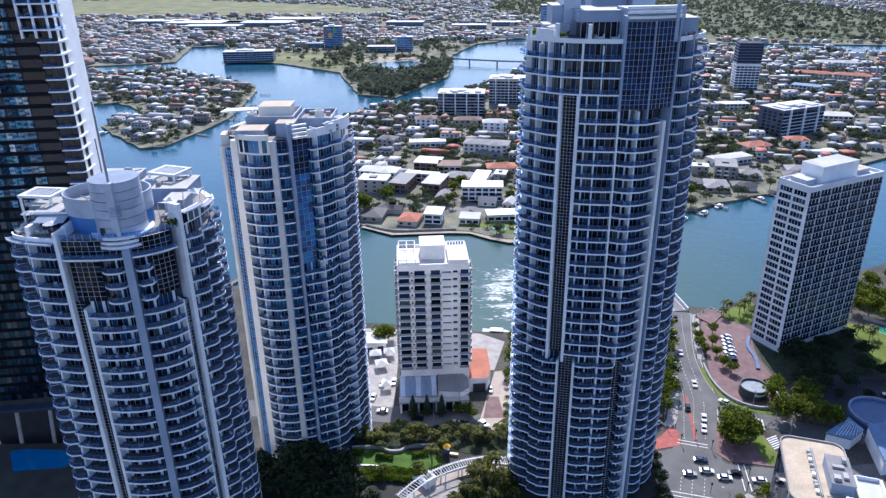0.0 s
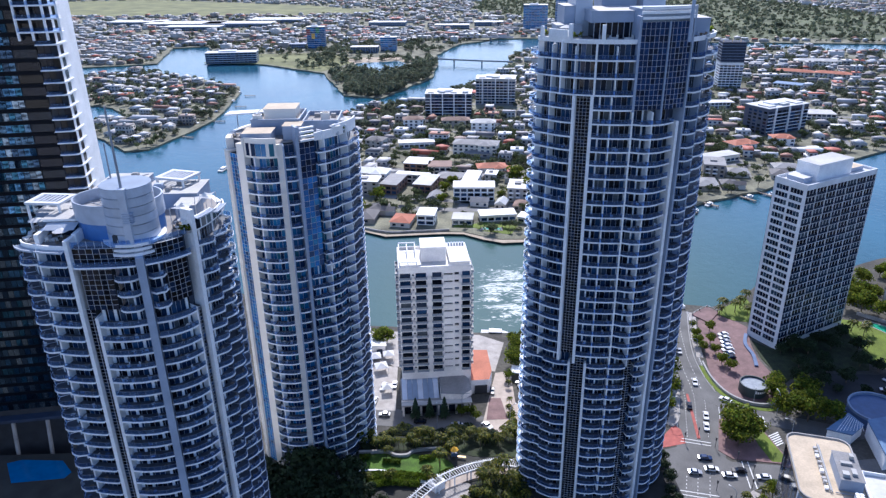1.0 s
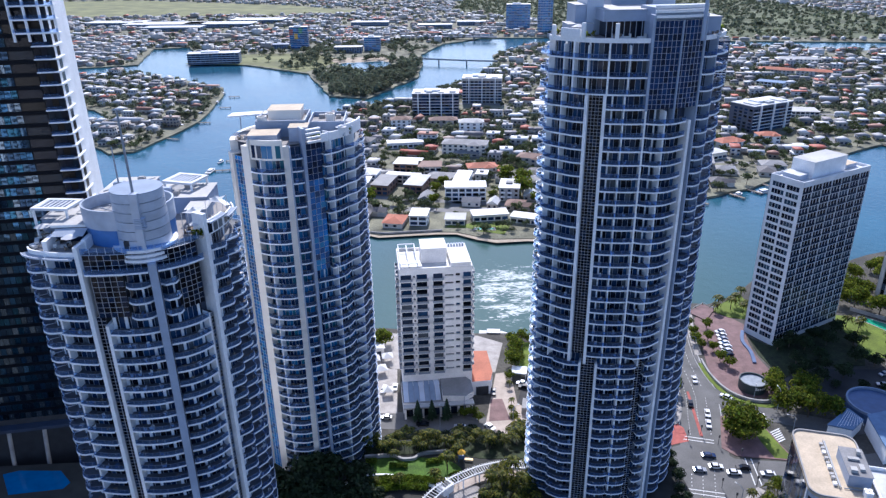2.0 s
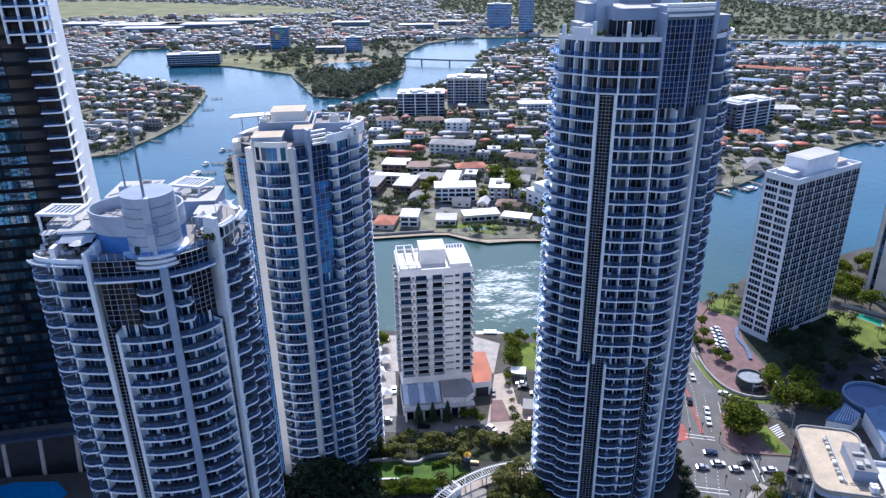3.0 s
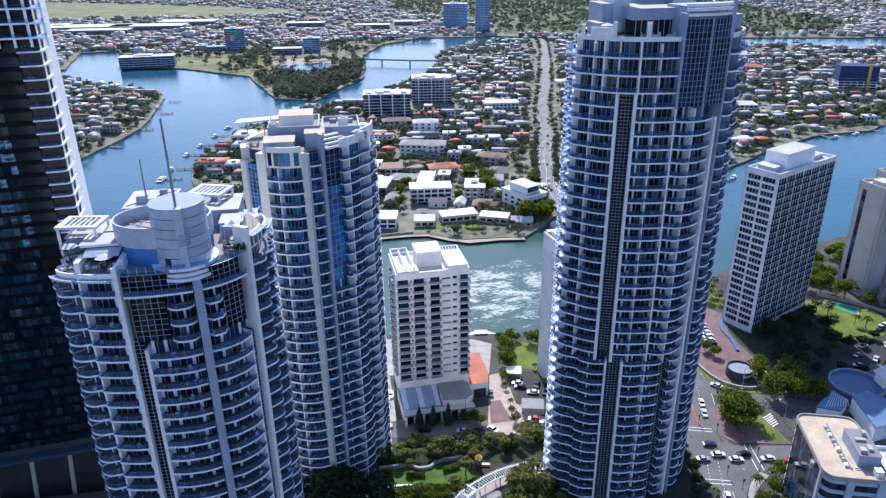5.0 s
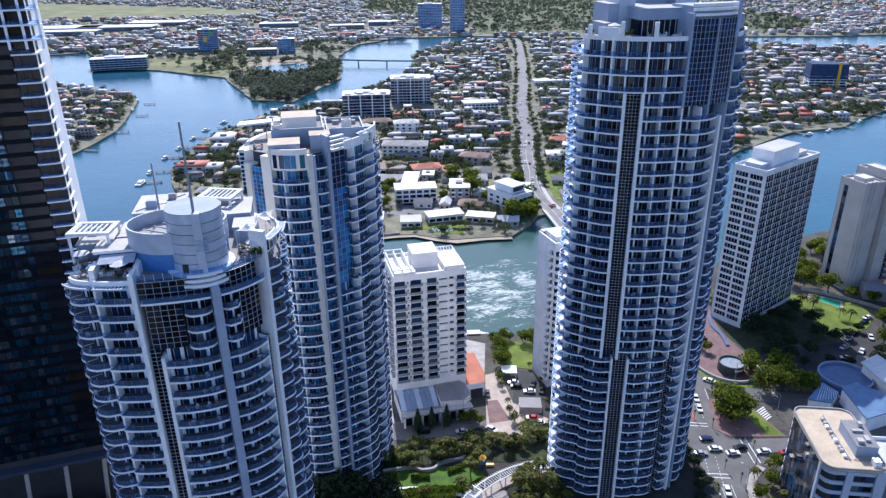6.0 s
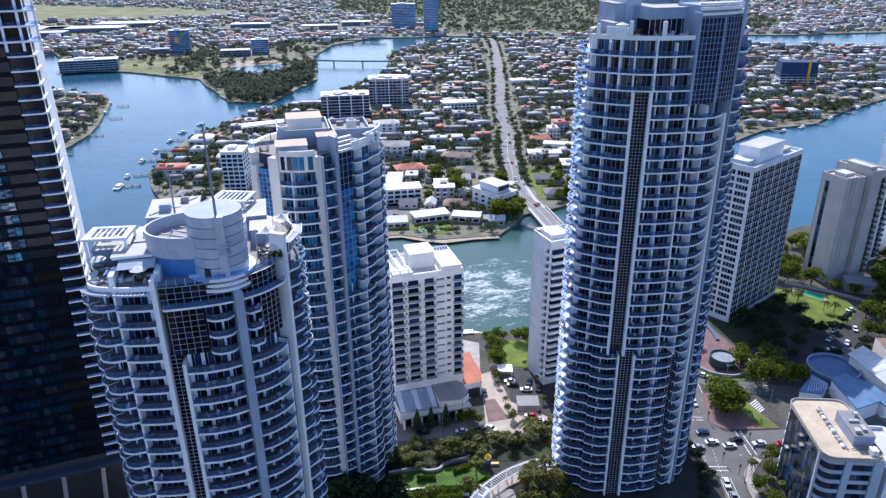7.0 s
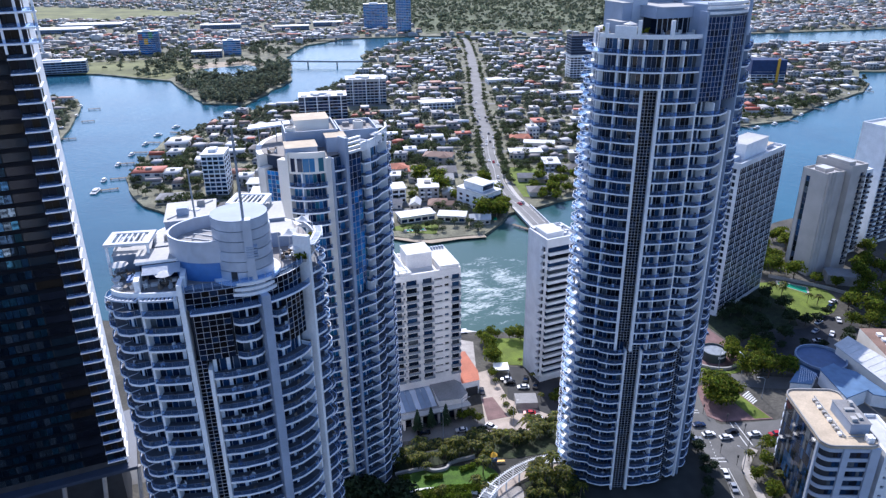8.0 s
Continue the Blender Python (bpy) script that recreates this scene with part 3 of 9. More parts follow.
PALEGLASS = balustrade_glass("pale_balustrade_glass", (0.28, 0.38, 0.54), (0.70, 0.82, 0.98), 0.12)


def balcony_seat(g, x, y, z, yaw, m, table):
    """A small chair, or a low table."""
    if table:
        g.obox(x, y, z, z + 0.06, 0.35, 0.35, yaw, m)
        g.obox(x, y, z + 0.06, z + 0.62, 0.09, 0.09, yaw, m)
        g.obox(x, y, z + 0.62, z + 0.68, 0.75, 0.75, yaw, m)
        return
    c, s = math.cos(radians(yaw)), math.sin(radians(yaw))
    g.obox(x, y, z + 0.32, z + 0.44, 0.55, 0.55, yaw, m)
    g.obox(x - 0.25 * s, y + 0.25 * c, z + 0.44, z + 0.92, 0.55, 0.08, yaw, m)
    for a in (-0.22, 0.22):
        g.obox(x + a * c, y + a * s, z, z + 0.32, 0.06, 0.45, yaw, m)


def curved_tower(name, label, ctrl, centre, top, bays, columns, levels, glazed_back=True):
    """bays: (s0, s1, kind, z_low, z_high, options); columns: (s, width, out, z0, z1, material); levels: the heights of the
    floors. Kinds: balcony, curtain, solid."""
    cx, cy = centre
    root = thing(name, label, "building", pose(cx, cy, 3.5))
    loop = Loop(ctrl, cx, cy)
    g = Geo()
    g.prism(loop.run(0, loop.length * 0.9999, -1.75, 1.2)[:-1], -3.5, top)
    part("body", g, GREYDARK, root)
    frames, grid, chairs = Geo(), Geo(), Geo()
    pools = {}
    rf = np.random.default_rng(len(name))

    def pool(key, mats, solid=False):
        tag = (key, mats[0].name, solid)
        if tag not in pools:
            pools[tag] = Pool(root, key, mats, ({"balcony": 110, "window": 90}.get(key, 40) if not solid else 40))
        return pools[tag]

    for s0, s1, kind, z0, z1, o in bays:
        mine = [h for h in levels if z0 - 0.1 <= h[0] <= z1 + 0.1]
        if kind == "balcony":
            edge = wave(o.get("out", 1.25), o.get("skew", 0.0), o.get("flat", 0.35), o.get("base", 0.9))
            slab, bal = slab_geo(loop, s0, s1, edge), balustrade_geo(loop, s0, s1, edge)
            sets = {}
            for z, high in mine:
                if high not in sets:
                    sets[high] = pane_geos(loop, s0, s1, o.get("deep", -0.95), o.get("pattern", "GGWGGG"), 1.15, (0.12, high - 0.42), 0.03, o.get("post", 0.38))
                pool("balcony", [SLAB, SLAB if o.get("solid") else BALFLOOR], bool(o.get("solid"))).add(slab, z=z, child=("balustrade", bal, [PALEGLASS, SLAB] if o.get("solid") else [o.get("rail", BALGLASS), BALRAIL]))
                for p in sets[high][0]:
                    pool("window", [o.get("glass", GLASS)]).add(p, z=z)
                frames.join(sets[high][1], z=z)
                for _ in range(int(rf.integers(0, 1 + max(2, int((s1 - s0) / 1.5))))):
                    u = rf.uniform(0.12, 0.88)
                    x, y = loop.at(s0 + (s1 - s0) * u, edge(u) - rf.uniform(0.4, 0.9))
                    balcony_seat(chairs, x, y, z + 0.12, rf.uniform(0, 360), int(rf.integers(5)), rf.uniform() < 0.3)
            for u in o.get("fins", ()):
                s = s0 + (s1 - s0) * u
                g = Geo()
                g.ribbon([loop.at(s - 0.12, edge(u) - 0.12), loop.at(s + 0.12, edge(u) - 0.12)], [loop.at(s - 0.12, -1.7), loop.at(s + 0.12, -1.7)], z0, z1 + 2.6)
                part("party_wall", g, WHITE, root)
        elif kind == "curtain":
            d = o.get("d", 0.0)
            sets = {}
            for z, high in mine:
                if high not in sets:
                    rows = o.get("rows", 4)
                    sets[high] = pane_geos(loop, s0, s1, d, "G", o.get("pane", 0.8), [high * i / rows for i in range(rows + 1)], 0.022)
                for p in sets[high][0]:
                    pool("curtain_pane", [o.get("glass", GLASS)]).add(p, z=z)
                grid.join(sets[high][1], z=z)
            g = Geo()
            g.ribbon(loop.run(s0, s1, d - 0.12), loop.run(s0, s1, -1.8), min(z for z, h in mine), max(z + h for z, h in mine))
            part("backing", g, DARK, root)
        else:
            g = Geo()
            g.ribbon(loop.run(s0, s1, o.get("d", 0.1)), loop.run(s0, s1, -1.8), z0, z1)
            part("wall_panel", g, o.get("mat", WHITE), root)
    for p in pools.values():
        p.done()
    tagged(part("window_frame", frames, [FRAME, WHITE], root), kind="stuff")
    tagged(part("balcony_furniture", chairs, [SAILCLOTH, TIMBER, DARKRAIL, FRAME, BLUEPAINT], root), kind="stuff")
    tagged(part("curtain_grid", grid, [GRIDFRAME, WHITE], root), kind="stuff")
    for s, w, out, z0, z1, material in columns:
        g = Geo()
        g.ribbon([loop.at(s - w / 2, out), loop.at(s + w / 2, out)], [loop.at(s - w / 2, -1.8), loop.at(s + w / 2, -1.8)], z0, z1)
        part("column", g, material, root)
    return root, loop


def steps(top, pitch, low=1.0):
    out = []
    z = top - pitch
    while z > low:
        out.append((round(z, 3), pitch))
        z -= pitch
    return out


# the tallest: three high floors at the top, then forty alike
R_CTRL = [(17.7, 157.1), (21.0, 152.1), (25.8, 148.4), (33.2, 146.4), (41.5, 146.0), (48.2, 147.9), (53.9, 152.2), (58.8, 159.6), (58.0, 169.6), (50.6, 178.0), (39.2, 180.2), (29.2, 176.4), (21.3, 168.6)]
R_LEVELS = [(135.0, 3.9), (131.4, 3.6), (127.8, 3.6), (124.3, 3.5)] + steps(124.3, 3.0)
RL = Loop(R_CTRL, 38, 164).length
tower_r, loop_r = curved_tower(
    "apartment_tower", "tall curved apartment tower with wavy white balcony slabs and blue glass", R_CTRL, (38, 164), 135.0,
    [(0.3, 11.2, "balcony", 59, 121.4, dict(fins=(0.5,), out=1.3, base=1.0, pattern="GGGGGG")),
     (0.3, 7.0, "balcony", 0, 58.5, dict(out=1.35, skew=-0.8, base=0.75)),
     (7.0, 14.0, "balcony", 0, 58.5, dict(out=1.4, skew=-0.8, base=0.75)),
     (0.3, 15.6, "balcony", 124, 131.5, dict(out=0.9, fins=(0.35, 0.72), pattern="GGGGW")),
     (15.9, 24.0, "balcony", 124, 131.5, dict(out=0.9, fins=(0.5,), pattern="GGG")),
     (11.9, 15.0, "curtain", 59, 121.4, dict(glass=BRONZE)),
     (14.6, 18.0, "curtain", 0, 58.5, dict(glass=BRONZE)),
     (15.7, 24.2, "balcony", 59, 121.4, dict(fins=(0.45,), out=1.15, base=1.0, pattern="GWGGGG")),
     (24.2, 33.9, "balcony", 59, 118.4, dict(fins=(0.4,), out=1.9, skew=-0.35, flat=0.1, base=0.75, pattern="GGWGGG")),
     (24.2, 35.8, "curtain", 118.6, 136.0, dict(d=0.9, rows=3, pane=0.95, glass=NAVYGLASS)),
     (18.6, 23.4, "balcony", 0, 58.5, dict(out=1.45, base=1.1)),
     (23.4, 28.2, "balcony", 0, 58.5, dict(out=1.5, base=1.1)),
     (28.4, 30.2, "curtain", 0, 58.5, dict(glass=BRONZE)),
     (30.6, 33.8, "balcony", 0, 58.5, dict(out=1.2)),
     (36.3, 42.0, "balcony", 0, 131.5, dict(out=1.6, skew=0.3, base=0.5)),
     (42.3, 50.0, "balcony", 0, 131.5, dict(out=1.5)),
     (50.0, 58.0, "balcony", 0, 131.5, dict(out=1.5)),
     (58.2, RL - 16.3, "solid", 0, 135, dict(d=0.2)),
     (RL - 8.0, RL - 0.3, "balcony", 0, 131.5, dict(out=2.0, base=0.2, flat=0.0, solid=True)),
     (RL - 16.0, RL - 8.3, "balcony", 0, 131.5, dict(out=2.0, base=0.2, flat=0.0, solid=True))],
    [(0.0, 0.5, 0.3, 0, 135, WHITE), (11.5, 0.7, 0.9, 59, 124, WHITE), (15.4, 0.7, 0.9, 59, 124, WHITE), (24.1, 0.35, 1.0, 20, 121, WHITE), (14.3, 0.5, 0.8, 0, 59, WHITE),
     (18.3, 0.6, 0.9, 0, 59, WHITE), (34.7, 0.7, 1.0, 0, 118.5, WHITE), (36.1, 0.4, 1.2, 0, 140, GREYWALL), (24.0, 0.5, 1.3, 121, 140, GREYWALL), (42.1, 0.5, 0.8, 0, 135, GREYWALL), (30.1, 0.3, 1.3, 118, 139, GREYWALL),
     (8.0, 0.4, 0.8, 124, 135, WHITE), (15.7, 0.4, 0.8, 124, 135, WHITE)],
    R_LEVELS)

L_CTRL = [(-81.2, 121.8), (-75.7, 118.3), (-66.5, 117.2), (-57.2, 118.2), (-50.8, 122.8), (-47.1, 131.1), (-47.5, 141.2), (-53.5, 149.5), (-62.8, 153.2), (-73.8, 150.5), (-79.6, 142.0), (-81.7, 131.1)]
LL = Loop(L_CTRL, -65, 135).length
tower_l, loop_l = curved_tower(
    "round_fronted_tower", "curved apartment tower with white balconies and a silver roof drum", L_CTRL, (-65, 135), 104.6,
    [(0.3, 6.0, "balcony", 0, 102, dict(out=1.7, base=0.8, flat=0.1, pattern="GGW", post=0.6, rail=PALEGLASS)), (6.2, 11.9, "balcony", 0, 102, dict(out=1.35, base=1.3, flat=0.6, pattern="GGGGW", post=0.6, rail=PALEGLASS)),
     (12.8, 14.5, "curtain", 0, 90, dict(glass=BRONZE)),
     (15.3, 24.0, "balcony", 0, 90, dict(out=1.5, base=1.15, flat=0.2, pattern="WGWGGG", post=0.6, rail=PALEGLASS)),
     (13.6, 19.2, "curtain", 90, 99, dict(d=0.2, pane=1.2, rows=3, glass=BRONZE)),
     (12.8, 24.0, "curtain", 101, 102, dict(d=0.1, pane=1.2, rows=3, glass=BRONZE)), (25.6, 33.6, "curtain", 101, 102, dict(d=0.1, pane=1.2, rows=3, glass=BRONZE)),
     (19.5, 24.0, "balcony", 90, 99, dict(out=1.5, base=0.5, rail=PALEGLASS)),
     (25.6, 29.0, "balcony", 90, 99, dict(out=1.5, base=0.5, rail=PALEGLASS)),
     (29.2, 33.6, "curtain", 90, 99, dict(d=0.2, pane=1.2, rows=3, glass=BRONZE)),
     (25.6, 33.4, "balcony", 0, 90, dict(out=1.5, base=1.15, pattern="GGWG", flat=0.2, post=0.6, rail=PALEGLASS)),
     (33.8, 35.3, "curtain", 20, 88, dict()),
     (36.4, 42.0, "balcony", 0, 102, dict(out=1.6, base=0.4, skew=0.5, flat=0.0, rail=PALEGLASS, pattern="GGWG", post=0.6)),
     (42.0, 48.0, "balcony", 0, 102, dict(out=1.8, base=0.4, flat=0.0, rail=PALEGLASS, pattern="GGW", post=0.6)),
     (48.0, 55.0, "balcony", 0, 102, dict(out=1.5, base=0.4, rail=PALEGLASS)),
     (55.2, LL - 7.2, "solid", 0, 104.6, dict(d=0.2)),
     (LL - 7, LL, "balcony", 0, 102, dict(out=1.5))],
    [(24.8, 1.3, 2.0, 0, 103, GREYWALL), (12.3, 0.75, 0.9, 0, 106.4, WHITE), (14.9, 0.6, 0.9, 0, 91, WHITE), (35.9, 0.9, 1.0, 0, 109.2, WHITE), (6.1, 0.4, 0.7, 0, 104.6, WHITE), (33.6, 0.4, 0.8, 0, 90, WHITE)],
    steps(104.6, 3.05))

M_CTRL = [(-56.3, 172.6), (-51.7, 167.5), (-46.2, 164.3), (-40.6, 164.3), (-34.2, 167.1), (-27.7, 173.1), (-23.8, 180.9), (-24.9, 190.2), (-31.4, 195.7), (-41.5, 195.7), (-51.7, 190.2), (-56.3, 181.8)]
ML = Loop(M_CTRL, -41, 180).length
tower_m, loop_m = curved_tower(
    "riverside_tower", "curved apartment tower with beige walls, white balconies and blue glass", M_CTRL, (-41, 180), 110.5,
    [(0.4, 3.0, "solid", 0, 108, dict(d=0.8, mat=BEIGE)), (3.2, 6.6, "curtain", 0, 106, dict(d=0.3, pane=1.15, rows=3, glass=BLUEGLASS)),
     (6.8, 9.2, "solid", 0, 110.5, dict(d=0.9, mat=BEIGE)),
     (9.4, 18.4, "balcony", 0, 105, dict(out=1.2, base=1.0, fins=(0.36,), pattern="GGGGGG", flat=0.5, glass=RIVERGLASS)), (18.4, 19.9, "solid", 0, 110.5, dict(d=-0.1, mat=BEIGE)),
     (9.4, 18.4, "solid", 107.4, 110.5, dict(d=0.5, mat=BEIGE)),
     (20.2, 23.0, "balcony", 0, 110, dict(out=0.9, base=0.75, glass=RIVERGLASS)),
     (24.2, 28.4, "curtain", 76, 99, dict(d=0.1, pane=1.4, rows=2, glass=BLUEGLASS)), (24.2, 28.4, "curtain", 100, 110, dict(d=0.1, pane=1.4, rows=2, glass=NAVYGLASS)),
     (24.4, 35.0, "balcony", 0, 75.5, dict(out=1.7, base=0.7, flat=0.1, fins=(0.5,), skew=0.5, glass=RIVERGLASS)),
     (28.6, 35.0, "balcony", 76, 110, dict(out=1.6, base=1.15, flat=0.0, fins=(0.3,), glass=RIVERGLASS)),
     (35.0, 41.5, "balcony", 0, 110, dict(out=1.6, base=1.15, flat=0.0, skew=0.2, fins=(0.5,), glass=RIVERGLASS)),
     (41.5, 48.0, "balcony", 0, 110, dict(out=1.5)),
     (48.0, 56.0, "balcony", 0, 110, dict(out=1.5)),
     (56.2, ML - 8.2, "solid", 0, 110.5, dict(d=0.2)),
     (ML - 8, ML, "solid", 0, 110.5, dict(mat=BEIGE))],
    [(23.5, 0.7, 1.2, 0, 114.5, GREYWALL), (20.05, 0.3, 0.95, 0, 110.5, GREYWALL), (9.3, 0.5, 1.0, 0, 112, BEIGE)],
    steps(110.5, 3.0))


def slab_block(name, label, m, w, d, h, pitch, front, sides=(), wall=WHITE, glass=GLASS, deep=0.7, parapet=1.0, rail=DARKRAIL, roof=ROOFWHITE, base=0.0, inner=None, side=0.0):
    """A block of flats with chosen columns of openings. front and sides: (x0, x1, low, high, out, own side) for every storey: the
    opening's borders, its sill and head, how far a balcony stands out (0: none). The front looks along -y; sides are left (-1) and right (1)."""
    root = thing(name, label, "building", m)
    g = Geo()
    g.box(-w / 2 + deep, -d / 2 + deep, 0, w / 2 - deep, d / 2, h - 0.25)
    part("body", g, inner or wall, root)
    g = Geo()
    g.box(-w / 2 + 0.25, -d / 2 + 0.25, h - 0.25, w / 2 - 0.25, d / 2 - 0.25, h)
    part("roof", g, roof, root)
    k = int((h - base) / pitch)
    windows, balconies = Pool(root, "window", [glass], 110), Pool(root, "balcony", [wall], 90)
    faces = [("front", front, w, -d / 2, 0)] + [("side", [q for q in sides if q[5] == s], d, s * w / 2, s) for s in (-1, 1)]
    for _, ops, length, pos, s in faces:
        def put(geo, a, b, z0, z1, n0, n1, mm=0):
            """A box on this face: a to b along it, n0 to n1 outwards from it."""
            if s == 0:
                geo.box(a, pos - n1, z0, b, pos - n0, z1, mm)
            else:
                xs = sorted((pos + s * n0, pos + s * n1))
                geo.box(xs[0], a, z0, xs[1], b, z1, mm)
        ops = sorted(ops)
        lo, hi = (-length / 2, length / 2) if s == 0 else (-length / 2 + deep, length / 2)
        edge = [lo] + [v for o in ops for v in (o[0], o[1])] + [hi]
        piers = Geo()
        for a, b in zip(edge[0::2], edge[1::2]):
            if b - a > 0.02:
                put(piers, a, b, 0, h + parapet, -deep, 0)
        for o in ops:
            if base > 0:
                put(piers, o[0], o[1], 0, base, -deep, -0.02)
            put(piers, o[0], o[1], base + k * pitch, h + parapet, -deep, -0.02)
            pane = Geo()
            rec = side if s and side else deep
            put(pane, o[0] + 0.05, o[1] - 0.05, o[2] + 0.05, o[3] - 0.05, -rec + 0.02, -rec + 0.1)
            bal = rl = None
            if o[4] > 0:
                bal, rl = Geo(), Geo()
                put(bal, o[0] - 0.3, o[1] + 0.3, -0.05, 0.15, -deep + 0.12, o[4])
                put(rl, o[0] - 0.3, o[1] + 0.3, 0.15, 1.05, o[4] - 0.08, o[4])
                put(rl, o[0] - 0.3, o[0] - 0.22, 0.15, 1.05, 0.0, o[4] - 0.08)
                put(rl, o[1] + 0.22, o[1] + 0.3, 0.15, 1.05, 0.0, o[4] - 0.08)
            for i in range(k):
                z = base + i * pitch
                if o[2] > 0.05:
                    put(piers, o[0], o[1], z, z + o[2], -deep, -0.02)
                if o[3] < pitch - 0.05:
                    put(piers, o[0], o[1], z + o[3], z + pitch, -deep, -0.02)
                windows.add(pane, z=z)
                if bal:
                    balconies.add(bal, z=z, child=("balustrade", rl, [rail]))
        part("outer_wall", piers, wall, root)
    windows.done()
    balconies.done()
    g = Geo()
    for y0, y1 in ((d / 2 - 0.3, d / 2),):
        g.box(-w / 2 + 0.0, y0, 0, w / 2, y1, h + parapet)
    part("outer_wall", g, wall, root)
    return root


def roof_box(parent, x0, y0, x1, y1, z0, z1, material=WHITE, name="roof_plant", top=ROOFWHITE):
    g = Geo()
    g.box(x0, y0, z0, x1, y1, z1, 0, 1)
    g.box(x0 - 0.15, y0 - 0.15, z1, x1 + 0.15, y1 + 0.15, z1 + 0.12, 0, 1)
    return part(name, g, [material, top], parent)


# gridded slab by the river
GRIDGLASS = mat("slab_window_glass", (0.008, 0.016, 0.04), 0.06, var=0.3, scale=0.2, palette=[(0.006, 0.012, 0.03), (0.010, 0.02, 0.05), (0.008, 0.014, 0.03), (0.03, 0.06, 0.10), (0.005, 0.008, 0.018), (0.05, 0.075, 0.10)], spec=0.2)
n = 7
bay = 43.0 / n
gt = slab_block("grid_tower", "white concrete apartment slab with a regular grid of balconies", pose(154.5, 266.5, 0, 0, 0, 26.5), 43, 14.5, 71, 2.95,
                [(-21.5 + i * bay + 0.14, -21.5 + (i + 1) * bay - 0.14, 0.05, 2.84, 0.0, 0) for i in range(n)],
                [(-5.7 + 6.3 * (i // 4) + 1.36 * (i % 4), -5.7 + 6.3 * (i // 4) + 1.36 * (i % 4) + 1.28, 0.55, 2.5, 0.0, -1) for i in range(8)], deep=0.5, base=2.0, inner=GREYDARK, glass=GRIDGLASS, wall=GRIDWHITE, side=0.12)
for i in range(n):
    for u in (0.33, 0.66):
        g = Geo()
        g.box(-21.5 + (i + u) * bay - 0.06, -7.1, 2.0, -21.5 + (i + u) * bay + 0.06, -6.92, 69.8)
        part("balcony_divider", g, GRIDWHITE, gt)
roof_box(gt, -12, -4, 9, 5.5, 71, 77.5, WHITE, "roof_plant", ROOFPALE)
roof_box(gt, 10.5, -3, 18.5, 4.5, 71, 72.6, GREYWALL, "roof_plant", CREAMROOF)
roof_box(gt, -19, -3, -13.5, 4, 71, 73, GREYWALL)
rails = Pool(gt, "balustrade", [TINTRAIL])
g = Geo()
g.box(-21.3, -7.16, 0.1, 21.3, -7.1, 1.05)
for i in range(23):
    rails.add(g, z=2.0 + 2.95 * i)
rails.done()

# white block by the river
wb = slab_block("white_apartment_block", "white plastered apartment block with dark balcony rails", pose(-4.0, 236.5, 0, 0, 0, 3), 26, 19, 52, 2.95,
                [(-12.5, -8.7, 0.05, 2.3, 1.1, 0), (-8.1, -7.4, 1.0, 1.9, 0, 0), (-6.9, -3.1, 0.05, 2.3, 1.2, 0), (-1.0, 2.4, 0.05, 2.3, 1.2, 0), (3.2, 6.3, 1.0, 1.7, 0, 0), (7.0, 8.6, 0.9, 2.0, 0, 0), (9.7, 12.6, 0.05, 2.3, 1.1, 0)],
                [(-6, -2.5, 0.05, 2.3, 1.3, 1), (0, 4, 0.05, 2.3, 1.3, 1), (-6, -2.5, 0.05, 2.3, 1.0, -1), (1, 4, 0.05, 2.3, 1.0, -1)], wall=WARMWHITE, rail=RAIL, base=10.0)
roof_box(wb, -4.5, -3, 4.5, 6, 52, 57.5, WARMWHITE, "lift_house")
roof_box(wb, -12, -9, -5, -4, 52, 53.6, WARMWHITE)
roof_box(wb, 5.5, -9, 12.5, 8, 52, 54.2, WARMWHITE)
g = Geo()
for i in range(6):
    g.box(6.0 + i * 1.05, 5.5, 54.2, 6.6 + i * 1.05, 6.6, 55.3)
part("skylight", g, GREYWALL, wb)
g = Geo()
for x in (-12.5, -9.5, -6.5):
    g.box(x, -9, 52, x + 0.3, 9, 54.6)
g.box(-12.5, -9.0, 54.6, -6.2, -8.7, 54.9)
g.box(-12.5, 8.7, 54.6, -6.2, 9.0, 54.9)
part("roof_frame", g, WHITE, wb)
podium = thing("entrance_podium", "low white podium with grey roofs at the foot of the block", "building", pose(-4, 221.0, 0, 0, 0, 3))
g = Geo()
g.prism([(-13, -4.5), (3, -6.5), (12.5, -5), (12.8, 3.6), (9, 9.4), (-13, 9.4)], 0, 4.6, 0, 1)
part("wall", g, [WARMWHITE, ROOFGREY], podium)
g = Geo()
g.prism([(1.5, -5.0), (9.5, -6.2), (12.9, -3.6), (12.9, 3.4), (9.4, 9.2), (1.5, 9.2)], 4.6, 6.9, 0, 1)
part("upper_roof", g, [WARMWHITE, ROOFGREY], podium)
for i in range(7):
    g = Geo()
    x = -12.6 + 1.95 * i
    g.v += [(x, -4.2, 4.65), (x + 1.85, -4.3, 4.65), (x + 1.85, 4.0, 7.4), (x, 4.0, 7.4), (x, 8.0, 5.8), (x + 1.85, 8.0, 5.8)]
    g.f += [(0, 1, 2, 3), (3, 2, 5, 4)]
    g.m += [0, 0]
    part("skylight_pane", g, BLUEWALL if i % 3 else PALEBLUE, podium)
for x in (-12.4, -9.2, -6.0, -2.8, 0.4, 3.6, 6.8, 10.0):
    g = Geo()
    g.box(x - 0.35, -8.2, 0, x + 0.35, -7.5, 4.4)
    part("column", g, WARMWHITE, podium)
g = Geo()
g.box(-13, -8.4, 4.4, 12.5, -6.0, 4.9)
part("canopy", g, ROOFPALE, podium)
